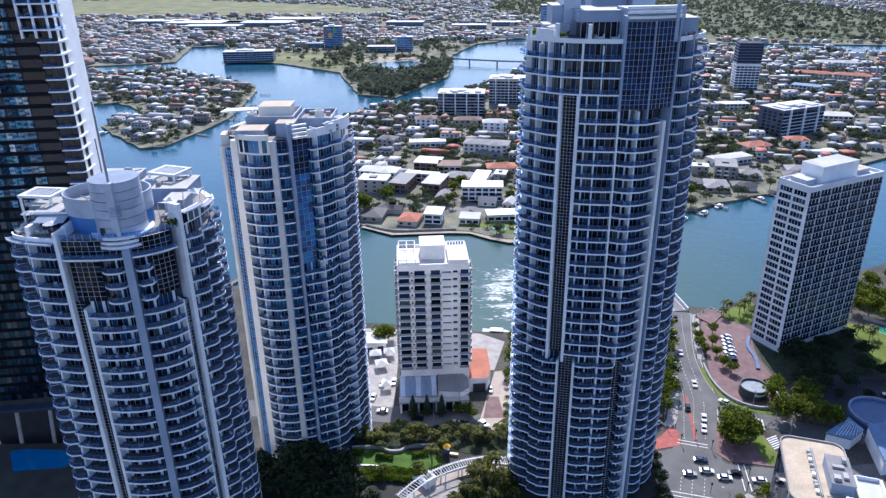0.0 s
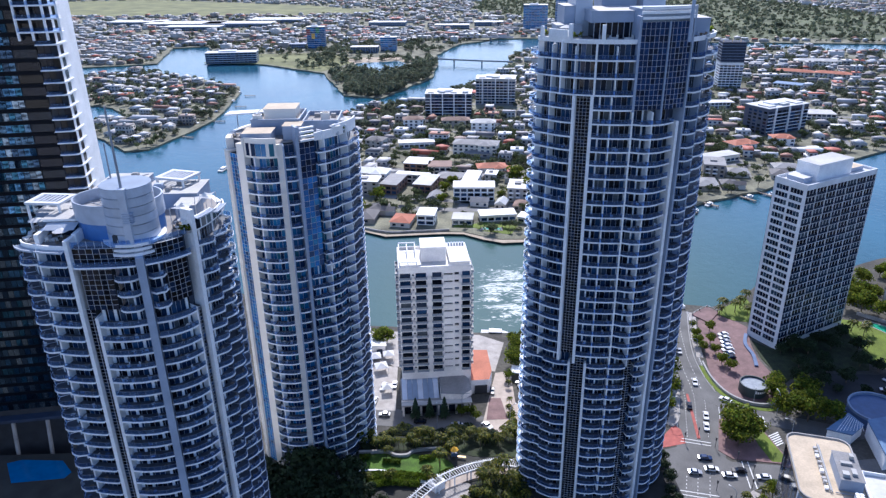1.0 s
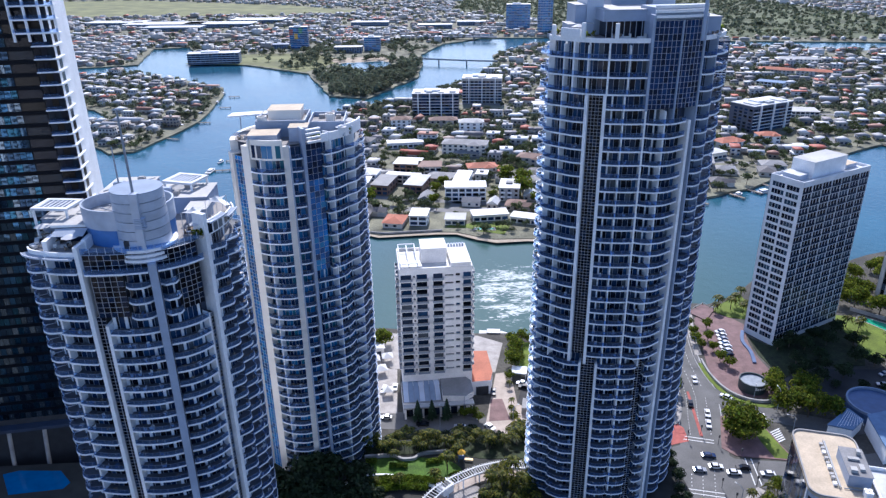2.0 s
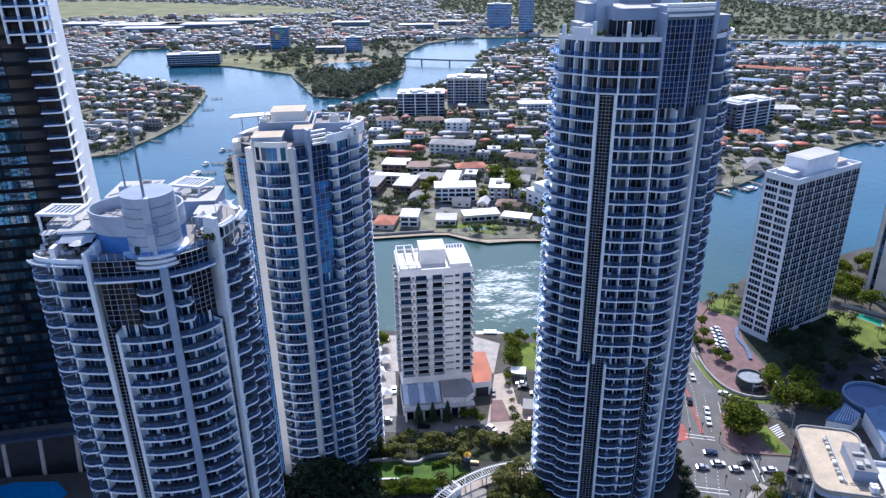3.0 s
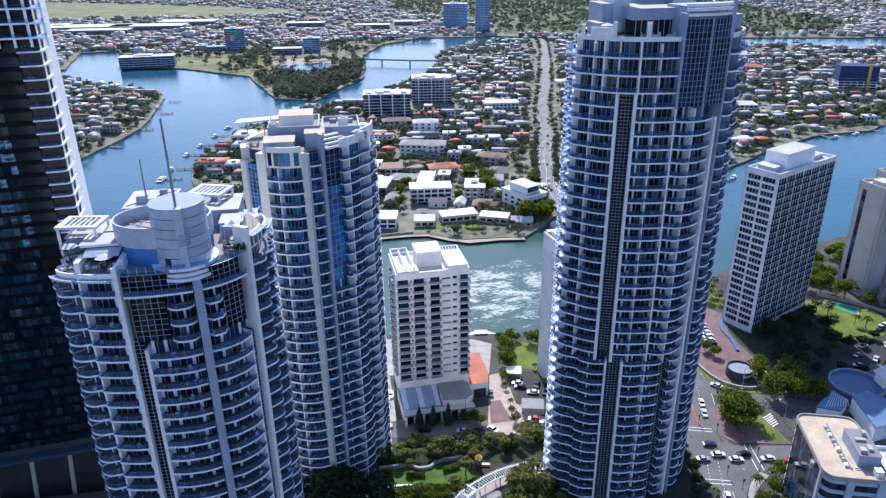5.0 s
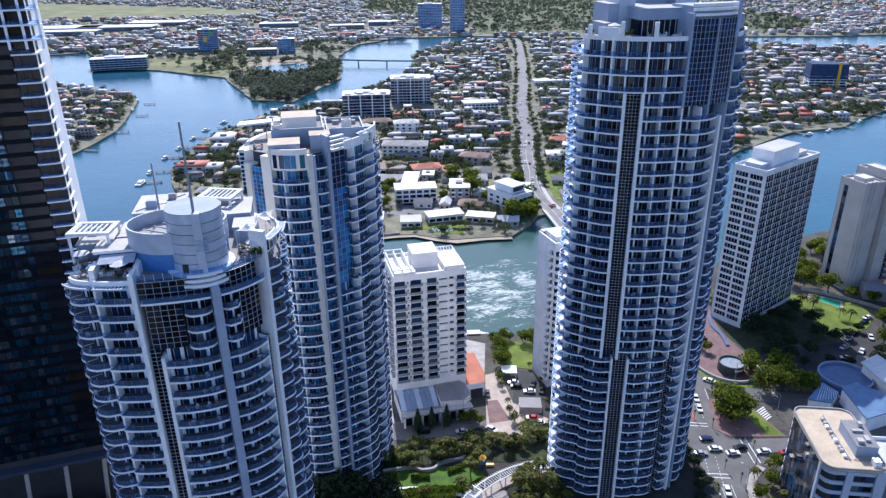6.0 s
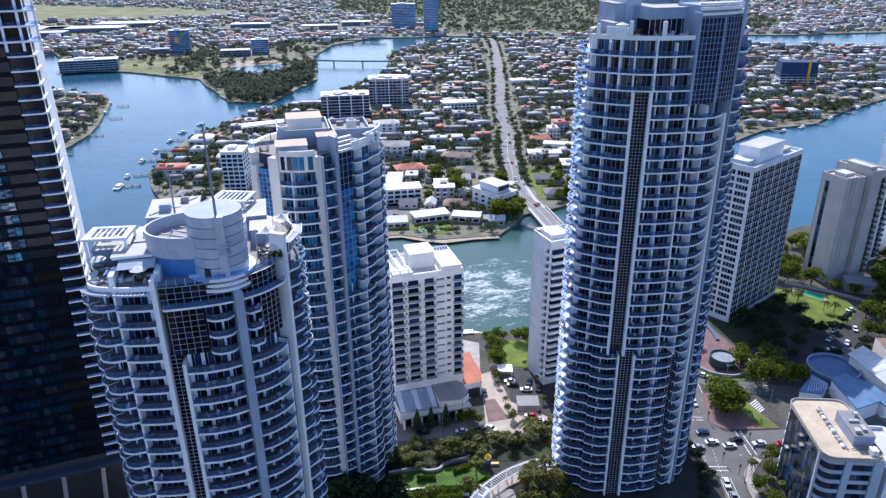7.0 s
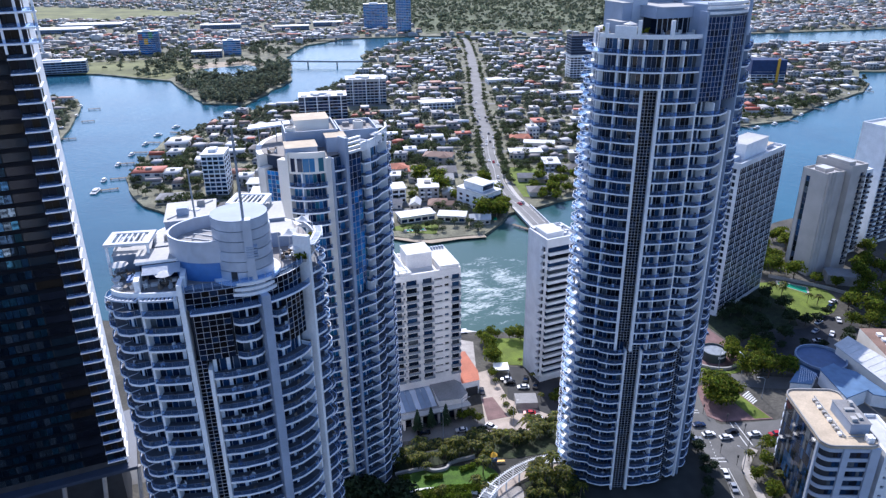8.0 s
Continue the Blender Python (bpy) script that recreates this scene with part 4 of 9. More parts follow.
for x in (-10.8, -7.6, -4.4, -1.2, 2.0, 5.2, 8.4):
    g = Geo()
    g.box(x - 1.2, -6.9, 0.3, x + 1.2, -5.6, 3.6)
    part("window", g, GLASS, podium)
wing = thing("terracotta_terrace", "terracotta tiled terrace beside the white block", "terrace", pose(14.2, 238, 0, 0, 0, -4))
g = Geo()
g.prism([(-4, -13), (3, -12), (4, -6), (2.5, 9), (-4, 9)], 0, 6.0, 0, 1)
part("wall", g, [WHITE, ROOFRED], wing)
g = Geo()
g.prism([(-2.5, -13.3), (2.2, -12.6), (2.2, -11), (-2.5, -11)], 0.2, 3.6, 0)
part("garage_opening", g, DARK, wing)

# narrow slab with stepped balconies
sl = slab_block("river_apartment_slab", "narrow white apartment slab with stacked open balconies", pose(47.1, 233.2, 0, 0, 0, 8), 14, 13, 59, 2.85,
                [(-6.4, 6.4, 0.1, 2.35, 1.7, 0)], [(-5.6, -3.6, 0.1, 2.35, 0.9, -1)], wall=GRIDWHITE, rail=GRIDWHITE, base=3.0)
roof_box(sl, -5.5, -4, 1.5, 4, 59, 61.2, GRIDWHITE)
roof_box(sl, -6.2, 4.2, 0, 6.2, 59, 60.4, GREYWALL)
for x, y in ((2.6, -3.2), (4.4, -1.4), (3.2, 1.6), (5.2, 3.4)):
    roof_box(sl, x - 0.6, y - 0.5, x + 0.6, y + 0.5, 59, 60.1, GREYWALL, "roof_unit")
# pale slab towers upstream
b1 = slab_block("pale_apartment_slab", "pale concrete apartment slab with a dark window slot", pose(213, 281, 0, 0, 0, 8), 12, 14, 53, 2.9, [], [(2.2, 4.6, 0.0, 2.9, 0, -1)], wall=PALEWALL, base=4.0, deep=0.5)
for i in range(3):
    g = Geo()
    g.beam((-4.6 + 2.1 * i, -6.9, 0), (-4.6 + 2.1 * i, -6.9, 54.6), 0.95, 0, 14)
    part("rib", g, PALEWALL, b1)
b2 = slab_block("ribbed_apartment_slab", "pale concrete slab with stacked dark windows", pose(225, 283, 0, 0, 0, 8), 11, 20, 56, 2.9, [(1.2, 3.6, 0.3, 2.5, 0.9, 0)], [], wall=PALEWALL, base=4.0)
roof_box(b1, -3, -3, 3, 3, 53, 55, PALEWALL)
roof_box(b2, -5.3, -8, -1, 5, 56, 58.4, PALEWALL)
slab_block("blue_grey_apartments", "dark-faced apartment block with white side walls", pose(247, 297, 0, 0, 0, 10), 15, 14, 46, 2.9, [(-6.8, 1.0, 0.5, 2.8, 0, 0), (3.0, 6.4, 0.2, 2.5, 1.1, 0)], [], base=2.0)
slab_block("tall_riverside_block", "tall white apartment block with stacked balconies", pose(274, 305, 0, 0, 0, 10), 20, 16, 66, 2.9, [(-9, -5, 0.2, 2.5, 1.0, 0), (-3, 1, 0.2, 2.5, 1.0, 0), (3, 8, 0.2, 2.5, 1.0, 0)], [], base=2.0)

# corner office
of = thing("corner_office", "office block with cream roof, dark glass side and rounded corners", "building", pose(98.6, 147.3, 0, 0, 0, -18))


def rounded(w, d, r, k=5):
    out = []
    for cx, cy, a0 in ((w / 2 - r, -d / 2 + r, -90), (w / 2 - r, d / 2 - r, 0), (-w / 2 + r, d / 2 - r, 90), (-w / 2 + r, -d / 2 + r, 180)):
        for i in range(k + 1):
            a = radians(a0 + 90 * i / k)
            out.append((cx + r * math.cos(a), cy + r * math.sin(a)))
    return out


OFW, OFD = 16.0, 27.0
g = Geo()
g.prism(rounded(OFW - 0.6, OFD - 0.6, 2.7), 0, 27.2)
part("body", g, DARK, of)
slab = Geo()
slab.prism(rounded(OFW, OFD, 3), 0, 1.15)
slab = slab.mesh("floor_band", [PALEBLUE])
for i in range(8):
    part("floor_band", slab, None, of, at=(0, 0, 3.3 * i + 2.4))
    g = Geo()
    for j in range(9):
        g.box(-4.6 + j * 1.05, -OFD / 2 + 0.12, 3.3 * i + 0.6, -4.6 + j * 1.05 + 0.95, -OFD / 2 + 0.3, 3.3 * i + 2.4)
        g.box(OFW / 2 - 0.3, -9 + j * 2.1, 3.3 * i + 0.6, OFW / 2 - 0.12, -9 + j * 2.1 + 1.9, 3.3 * i + 2.4)
    part("strip_window", g, GLASS, of)
for x, y, w, d in ((-OFW / 2 + 0.2, -OFD / 2 + 3.2, 0.9, 1.0), (-1.6, -OFD / 2 - 0.05, 1.8, 0.9), (OFW / 2 - 1.6, -OFD / 2 - 0.05, 2.6, 0.9)):
    g = Geo()
    g.obox(x, y, 0, 27.0, w, d)
    part("facade_column", g, PALEBLUE, of)
g = Geo()
g.box(-OFW / 2 - 0.16, 0, 0, -OFW / 2 - 0.06, 1.15, 3.6)
glass_pane = g.mesh("glass_pane", [GLASS])
for i in range(16):
    for j in range(7):
        part("glass_pane", glass_pane, None, of, at=(0, -9.6 + i * 1.25, 0.5 + j * 3.75))
g = Geo()
g.prism(rounded(OFW + 0.5, OFD + 0.5, 3.2), 27.0, 27.6)
part("roof", g, CREAMROOF, of, "cream membrane roof")
g = Geo()
o, q = rounded(OFW + 0.5, OFD + 0.5, 3.2), rounded(OFW - 0.2, OFD - 0.2, 2.9)
g.ribbon(o + o[:1], q + q[:1], 27.6, 28.05)
part("parapet", g, CONCRETE, of)
roof_box(of, 1.5, -8, 7.0, 3.5, 27.6, 31.0, GREYWALL, "plant_room", ROOFGREY)
for i in range(9):
    g = Geo()
    y0 = -9 + i * 2.05 + 0.3 * math.sin(2.3 * i)
    g.box(-1.9, y0, 27.75, -1.0, y0 + 0.8 + 0.4 * (i % 3 == 0), 28.35 + 0.25 * (i % 2))
    for x0 in (-1.85, -1.15):
        g.box(x0, y0 + 0.1, 27.6, x0 + 0.1, y0 + 0.7, 27.75)
    part("roof_unit", g, ROOFPALE if i % 3 else WHITE, of)
g = Geo()
g.box(-0.75, -9.6, 27.6, -0.6, 9.4, 28.5)
part("screen_wall", g, ROOFPALE, of)
for x0, y0, w0, d0, h0 in ((2.0, -7.0, 1.6, 1.6, 0.9), (4.4, -6.0, 1.2, 2.2, 0.7), (2.4, -2.0, 2.8, 1.0, 0.6), (5.0, 0.6, 1.0, 1.4, 1.1)):
    g = Geo()
    g.box(x0, y0, 31.12, x0 + w0, y0 + d0, 31.12 + h0)
    part("roof_unit", g, ROOFPALE, of)
g = Geo()
g.beam((-0.2, -9.5, 27.9), (-0.2, 9.5, 27.9), 0.14, 0, 6)
g.beam((0.5, -9.5, 27.9), (7, -9.5, 27.9), 0.14, 0, 6)
part("pipe", g, RAIL, of)
g = Geo()
for i in range(4):
    g.beam((5.0 + 1.0 * (i % 2), -10.6 - 1.1 * (i // 2), 27.6), (5.0 + 1.0 * (i % 2), -10.6 - 1.1 * (i // 2), 29.4), 0.55, 0, 10)
part("water_tank", g, WHITE, of)
side = slab_block("white_annexe", "white plastered annexe with small square windows", pose(109.5, 139, 0, 0, 0, -18), 7, 18, 24.5, 3.3, [(-2.4, -1.4, 1.0, 2.0, 0, 0), (1.2, 2.2, 1.0, 2.0, 0, 0)], [(-6, -5, 1.0, 2.0, 0, 1), (0, 1, 1.0, 2.0, 0, 1)], base=2.0)

# apartment towers on the other side of the street, which the glass fronts mirror
def mirrored_tower(x, y, w, d, h, pitch=3.2):
    root = thing("street_side_tower", "white apartment tower with dark window bands, mirrored in glass", "building", pose(x, y, 0), "street side towers")
    g = Geo()
    g.box(-w / 2 + 0.6, -d / 2 + 0.6, 0, w / 2 - 0.6, d / 2 - 0.6, h)
    part("body", g, DARK, root)
    bands, piers = Geo(), Geo()
    for i in range(int(h / pitch)):
        bands.box(-w / 2, -d / 2, i * pitch, w / 2, d / 2, i * pitch + 1.3)
    n_ = int(w / 6)
    for i in range(n_ + 1):
        c_ = -w / 2 + 0.5 + (w - 1.0) * i / n_
        piers.box(c_ - 0.45, d / 2 - 0.6, 0, c_ + 0.45, d / 2 + 0.15, h + 0.6)
    tagged(part("floor_band", bands, WHITE, root), kind="stuff")
    tagged(part("pier", piers, WHITE, root), kind="stuff")
    return root


for x, y, w, d, h in ((-180, -90, 34, 22, 128), (-128, -70, 26, 20, 112), (-70, -120, 34, 22, 96), (-238, -120, 40, 22, 142)):
    mirrored_tower(x, y, w, d, h)

# dark tower
DX, DY, DYAW = -126.0, 200.3, 7.0
dt = thing("dark_glass_tower", "very tall dark glass tower with white balcony slabs down one corner", "building", pose(DX, DY, 0, 0, 0, DYAW))
g = Geo()
g.box(-24.6, -12.0, 24, 24.4, 3.2, 215)
part("body", g, DARK, dt)
panes = Pool(dt, "curtain_pane", [TOWERGLASS], 200)
rw = np.random.default_rng(4)
spandrels = Pool(dt, "spandrel", [SPANDREL], 60)
slabs = Pool(dt, "balcony", [SLAB], 160)
wins = Pool(dt, "window", [CORNERGLASS], 130)
# panes that lean a little, each its own way
tilted = []
for k in range(12):
    a, b = rw.normal() * 0.012, rw.normal() * 0.012
    pane = Geo()
    pane.poly([(0.05, -12.35 + a - b, 0.05), (1.48, -12.35 - a - b, 0.05), (1.48, -12.35 - a + b, 2.1), (0.05, -12.35 + a + b, 2.1)])
    pane.box(0.06, -12.32, 0.06, 1.47, -12.2, 2.09)
    tilted.append(pane)
spandrel = Geo()
spandrel.box(0, -12.45, 2.15, 44.8, -12.15, 3.15)
bal = Geo()
bal.prism([(19.8, -13.3), (24.2, -13.3), (25.3, -12.2), (24.6, -12.0), (19.8, -12.0)], -0.16, 0.16)
hbal = Geo()
hbal.box(16.6, -14.2, -0.18, 27.4, -12.0, 0.18)
brl = Geo()
brl.box(20.0, -13.25, 0.16, 24.1, -13.2, 1.0)
hrl = Geo()
hrl.box(16.8, -14.15, 0.18, 27.2, -14.08, 1.05)
win = Geo()
win.box(0, -12.5, 0.3, 1.5, -12.1, 2.9)
blind = Geo()
blind.box(14.0, -12.4, 0.05, 19.7, -12.1, 2.1)
swin = Geo()
swin.box(24.4, 0, 0.5, 24.72, 2.2, 2.7)
sslab = Geo()
sslab.prism([(24.3, -12.9), (25.0, -12.6), (25.0, -5.5), (24.68, -5.0), (24.3, -5.0)], -0.16, 0.16)
for i in range(57):
    z = 26 + 3.2 * i
    for k in range(25):
        panes.add(tilted[int(rw.integers(12))], x=-25 + 1.55 * k, z=z)
    spandrels.add(spandrel, x=-25.0, z=z)
    if z > 136:
        slabs.add(hbal, z=z, child=("balustrade", hrl, [BALGLASS]))
    else:
        slabs.add(bal, z=z, child=("balustrade", brl, [BALGLASS]))
    slabs.add(sslab, z=z)
    for k in range(3):
        wins.add(win, x=20.0 + 1.6 * k, z=z)
    wins.add(blind, z=z)
    wins.add(swin, y=-10.2, z=z)
for q in (panes, spandrels, slabs, wins):
    q.done()
g = Geo()
g.box(24.42, -12.3, 24, 24.66, 3.4, 215)
part("side_wall", g, WHITE, dt)
for x in (16.8, 20.2, 23.6, 27.0):
    g = Geo()
    g.box(x - 0.25, -14.1, 136, x + 0.25, -13.5, 215)
    part("corner_column", g, WHITE, dt)
g = Geo()
g.box(-27, -15, 23.0, 27, 14, 24.0)
part("podium_canopy", g, GREYDARK, dt)
g = Geo()
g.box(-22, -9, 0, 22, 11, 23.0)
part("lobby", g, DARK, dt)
for x in (-24, -14, -4, 6, 16, 25):
    g = Geo()
    g.beam((x, -13.5, 0), (x + 2.2, -13.5, 23), 0.6, 0, 8)
    part("leg", g, CONCRETE, dt)


# ---- roofs of the curved towers ----
def ring(cx, cy, r0, r1, z0, z1, a0=0.0, a1=360.0, k=40, m=0, sx=1.0, sy=1.0):
    g = Geo()
    o = [(cx + sx * r1 * math.cos(radians(a0 + (a1 - a0) * i / k)), cy + sy * r1 * math.sin(radians(a0 + (a1 - a0) * i / k))) for i in range(k + 1)]
    q = [(cx + sx * r0 * math.cos(radians(a0 + (a1 - a0) * i / k)), cy + sy * r0 * math.sin(radians(a0 + (a1 - a0) * i / k))) for i in range(k + 1)]
    g.ribbon(o, q, z0, z1, m)
    return g


def disc(cx, cy, r, z0, z1, k=40, sx=1.0, sy=1.0):
    g = Geo()
    g.prism([(cx + sx * r * math.cos(2 * math.pi * i / k), cy + sy * r * math.sin(2 * math.pi * i / k)) for i in range(k)], z0, z1)
    return g


def parapet(loop, parent, s0, s1, z0, z1, d=0.3, t=0.3, material=WHITE):
    g = Geo()
    g.ribbon(loop.run(s0, s1, d), loop.run(s0, s1, d - t), z0, z1)
    return part("parapet", g, material, parent)


def pergola(parent, cx, cy, z, w, d, yaw, n=5):
    c, s = math.cos(radians(yaw)), math.sin(radians(yaw))
    def q(a, b):
        return cx + a * c - b * s, cy + a * s + b * c
    o, i_ = [q(a * w / 2, b * d / 2) for a, b in ((-1, -1), (1, -1), (1, 1), (-1, 1))], [q(a * (w / 2 - 0.8), b * (d / 2 - 0.8)) for a, b in ((-1, -1), (1, -1), (1, 1), (-1, 1))]
    g = Geo()
    g.ribbon(o + o[:1], i_ + i_[:1], z, z + 0.45)
    frame_ = part("pergola", g, GRIDWHITE, parent)
    for i in range(n):
        g = Geo()
        x, y = q(-w / 2 + w * (i + 1) / (n + 1), 0)
        g.obox(x, y, z + 0.1, z + 0.35, 0.3, d - 1.6, yaw)
        part("slat", g, GRIDWHITE, frame_)
    for a in (-w / 2, w / 2):
        for b in (-d / 2, d / 2):
            g = Geo()
            x, y = q(a * 0.9, b * 0.9)
            g.obox(x, y, z - 5.0, z, 0.35, 0.35, yaw)
            part("post", g, WHITE, frame_)
    return frame_


def sail(parent, cx, cy, z, s):
    """A square sail stretched between four posts, its sides drawn in and its middle held up."""
    g = Geo()
    k = 8

    def pt(a, b):
        u, v = 2 * a - 1, 2 * b - 1
        pull = 1 - 0.28 * (1 - v * v), 1 - 0.28 * (1 - u * u)
        return (cx + s * u * pull[0], cy + s * v * pull[1], z + 0.9 * (1 - max(abs(u), abs(v))) ** 1.5 - 0.15 * (1 - abs(u * v)) + 0.25 * u * v)
    for i in range(k):
        for j in range(k):
            g.poly([pt(i / k, j / k), pt((i + 1) / k, j / k), pt((i + 1) / k, (j + 1) / k), pt(i / k, (j + 1) / k)])
    for a in (0, 1):
        for b in (0, 1):
            q = pt(a, b)
            g.beam((q[0], q[1], z - 4.5), q, 0.07)
    g.beam((cx, cy, z - 4.5), pt(0.5, 0.5), 0.07)
    return part("shade_sail", g, SAILCLOTH, parent)


# tower with the drum: positions are from its middle (-65, 135), heights over its own base
T = tower_l
CX, CY = 4.8, -11.3
parapet(loop_l, T, 0.0, 12.0, 104.4, 105.2, 0.4)
parapet(loop_l, T, 47.6, 55.0, 104.4, 105.2, 0.4)
g = Geo()
g.prism(loop_l.run(0, LL * 0.9999, -1.0, 1.5)[:-1], 104.6, 104.75)
part("terrace_floor", g, TERRACE, T)
for k in range(6):
    part("drum_panel", ring(CX, CY, 3.6, 4.55 - 0.03 * k, 105.0 + 1.68 * k, 105.0 + 1.68 * k + 1.57, k=48), METAL, T)
part("drum_core", disc(CX, CY, 4.2, 104.6, 114.5, 40), BLUEPAINT, T)
# flat lid in a darker colour, imitating a sloping top that catches little sun
part("drum_lid", disc(CX, CY, 4.38, 114.95, 115.1, 48), BLUEWALL, T)
for k in range(3):
    part("drum_ring", ring(CX, CY, 3.6, 5.75 - 0.12 * k, 103.0 + 0.85 * k, 103.5 + 0.85 * k, k=48), SLAB, T)
g = Geo()
g.box(CX + 0.3, CY - 4.9, 105, CX + 1.6, CY - 3.7, 115.3)
part("drum_rib", g, METAL, T)
g = Geo()
for k in range(5):
    g.box(CX + 0.5, CY - 5.02, 109.0 + 0.42 * k, CX + 2.2, CY - 3.9, 109.22 + 0.42 * k)
part("louvre", g, GREYWALL, T)
g = Geo()
g.box(CX - 2.2, CY - 4.45, 105.1, CX - 1.3, CY - 3.5, 106.6)
part("drum_door", g, DARK, T)
for r_, z0, z1, mm in ((8.2, 108.0, 111.6, METAL), (7.9, 104.7, 107.9, BLUEPANEL)):
    part("oval_wall", ring(CX - 3.4, CY + 3.6, r_ - 0.3, r_, z0, z1, k=56, sx=0.98, sy=0.78), mm, T)
part("oval_roof", disc(CX - 3.4, CY + 3.6, 7.8, 109.2, 109.5, 48, 0.98, 0.78), CONCRETE, T)
g = Geo()
for i in range(5):
    g.beam((CX - 9 + 1.4 * i, CY + 4 + 1.2 * i, 110.2), (CX - 2 + 1.4 * i, CY - 0.5 + 1.2 * i, 110.2), 0.12)
part("roof_beam", g, RAIL, T)
g = Geo()
g.beam((CX + 0.6, CY - 3.4, 105), (CX + 0.6, CY - 3.4, 129.5), 0.28, 0, 8, 0.16)
part("mast", g, RAIL, T)
g = Geo()
g.beam((-2.6, -0.2, 107), (-2.6, -0.2, 119.5), 0.2, 0, 8, 0.12)
part("mast", g, RAIL, T)
pergola(T, -12.6, -4.6, 109.8, 7.0, 5.6, -8, 7)
pergola(T, 6.6, 10.4, 109.4, 7.0, 6.0, -20, 7)
# front penthouse on the left: a flat roof with a louvred awning before it
roof_box(T, -11.6, -10.9, -5.2, -5.9, 107.8, 108.2, WHITE, "penthouse_roof", ROOFPALE)
g = Geo()
g.box(-11.2, -10.0, 104.7, -5.5, -6.2, 107.8)
part("penthouse_glazing", g, GLASS, T)
for i in range(11):
    g = Geo()
    g.box(-10.6, -11.25 - 0.24 * i, 107.6 - 0.05 * i, -5.0, -11.11 - 0.24 * i, 107.72 - 0.05 * i)
    part("awning_blade", g, PALEBLUE, T)
for x in (-11.4, -4.7):
    g = Geo()
    g.box(x - 0.4, -14.6, 104.7, x + 0.4, -10.9, 106.7)
    part("terrace_wall", g, WHITE, T)
g = Geo()
g.box(-13.4, -10.6, 104.78, -11.9, -8.4, 105.3)
part("spa_tub", g, BLUEPANEL, T)
g = Geo()
for x, y in ((-15.2, -9.5), (-14.6, -12.2), (-8.8, -12.6), (-6.6, -13.0)):
    g.obox(x, y, 104.78, 105.25, 1.7, 0.7, 40 * x)
    g.obox(x + 0.5, y + 0.3, 105.25, 105.6, 0.5, 0.7, 40 * x)
part("lounge_chair", g, SAILCLOTH, T)
# broad curved balcony under the top floor, and the glass rail round the roof
for a0, a1 in ((13.4, 24.0), (25.6, 33.8)):
    g = Geo()
    g.ribbon(loop_l.run(a0, a1, 1.7), loop_l.run(a0, a1, 0.0), 101.3, 101.6)
    g.ribbon(loop_l.run(a0 + 0.1, a1 - 0.1, 1.5), loop_l.run(a0 + 0.1, a1 - 0.1, 0.02), 101.6, 101.615, 1)
    part("roof_balcony", g, [SLAB, BALFLOOR], T)
    g = Geo()
    g.ribbon(loop_l.run(a0, a1, 1.62), loop_l.run(a0, a1, 1.57), 101.6, 102.6)
    part("balustrade", g, PALEGLASS, T)
g = Geo()
g.ribbon(loop_l.run(12.6, 34.6, 0.15), loop_l.run(12.6, 34.6, 0.11), 104.75, 105.9)
part("balustrade", g, PALEGLASS, T)
for i in range(16):
    g = Geo()
    a0 = 12.9 + i * 1.42
    g.ribbon([loop_l.at(a0 - 0.04, 0.2), loop_l.at(a0 + 0.04, 0.2)], [loop_l.at(a0 - 0.04, 0.1), loop_l.at(a0 + 0.04, 0.1)], 104.75, 106.1)
    part("rail_post", g, FRAME, T)
# stepped end walls on the other side
for a0, a1, z1 in ((36.3, 42.2, 107.5), (42.2, 47.6, 106.6)):
    g = Geo()
    g.ribbon(loop_l.run(a0, a1, 0.4), loop_l.run(a0, a1, 0.1), 104.6, z1)
    part("terrace_wall", g, WHITE, T)
    for i in range(3):
        g = Geo()
        b0 = a0 + 0.5 + (a1 - a0 - 0.6) * i / 3
        g.ribbon(loop_l.run(b0, b0 + 1.3, 0.46), loop_l.run(b0, b0 + 1.3, 0.3), 104.9, z1 - 0.5)
        part("window", g, GLASS, T)
part("dish", ring(-2.6, 3.4, 0.15, 0.8, 111.0, 111.2, k=20), SAILCLOTH, T)
roof_box(T, -15.6, -5.6, -10.0, 2.6, 104.7, 107.6, BLUEWALL, "penthouse", ROOFPALE)
roof_box(T, -9.0, -5.4, -5.6, 1.5, 104.7, 108.4, GREYWALL, "penthouse", ROOFPALE)
roof_box(T, 1.0, 3.0, 12.4, 12.0, 104.7, 108.0, GREYWALL, "penthouse", ROOFPALE)
roof_box(T, -8.0, 3.0, 0.5, 13.0, 104.7, 109.4, GREYWALL, "penthouse", ROOFPALE)
roof_box(T, 9.6, -2.6, 13.6, 2.4, 104.7, 107.4, GREYWALL, "penthouse", ROOFPALE)
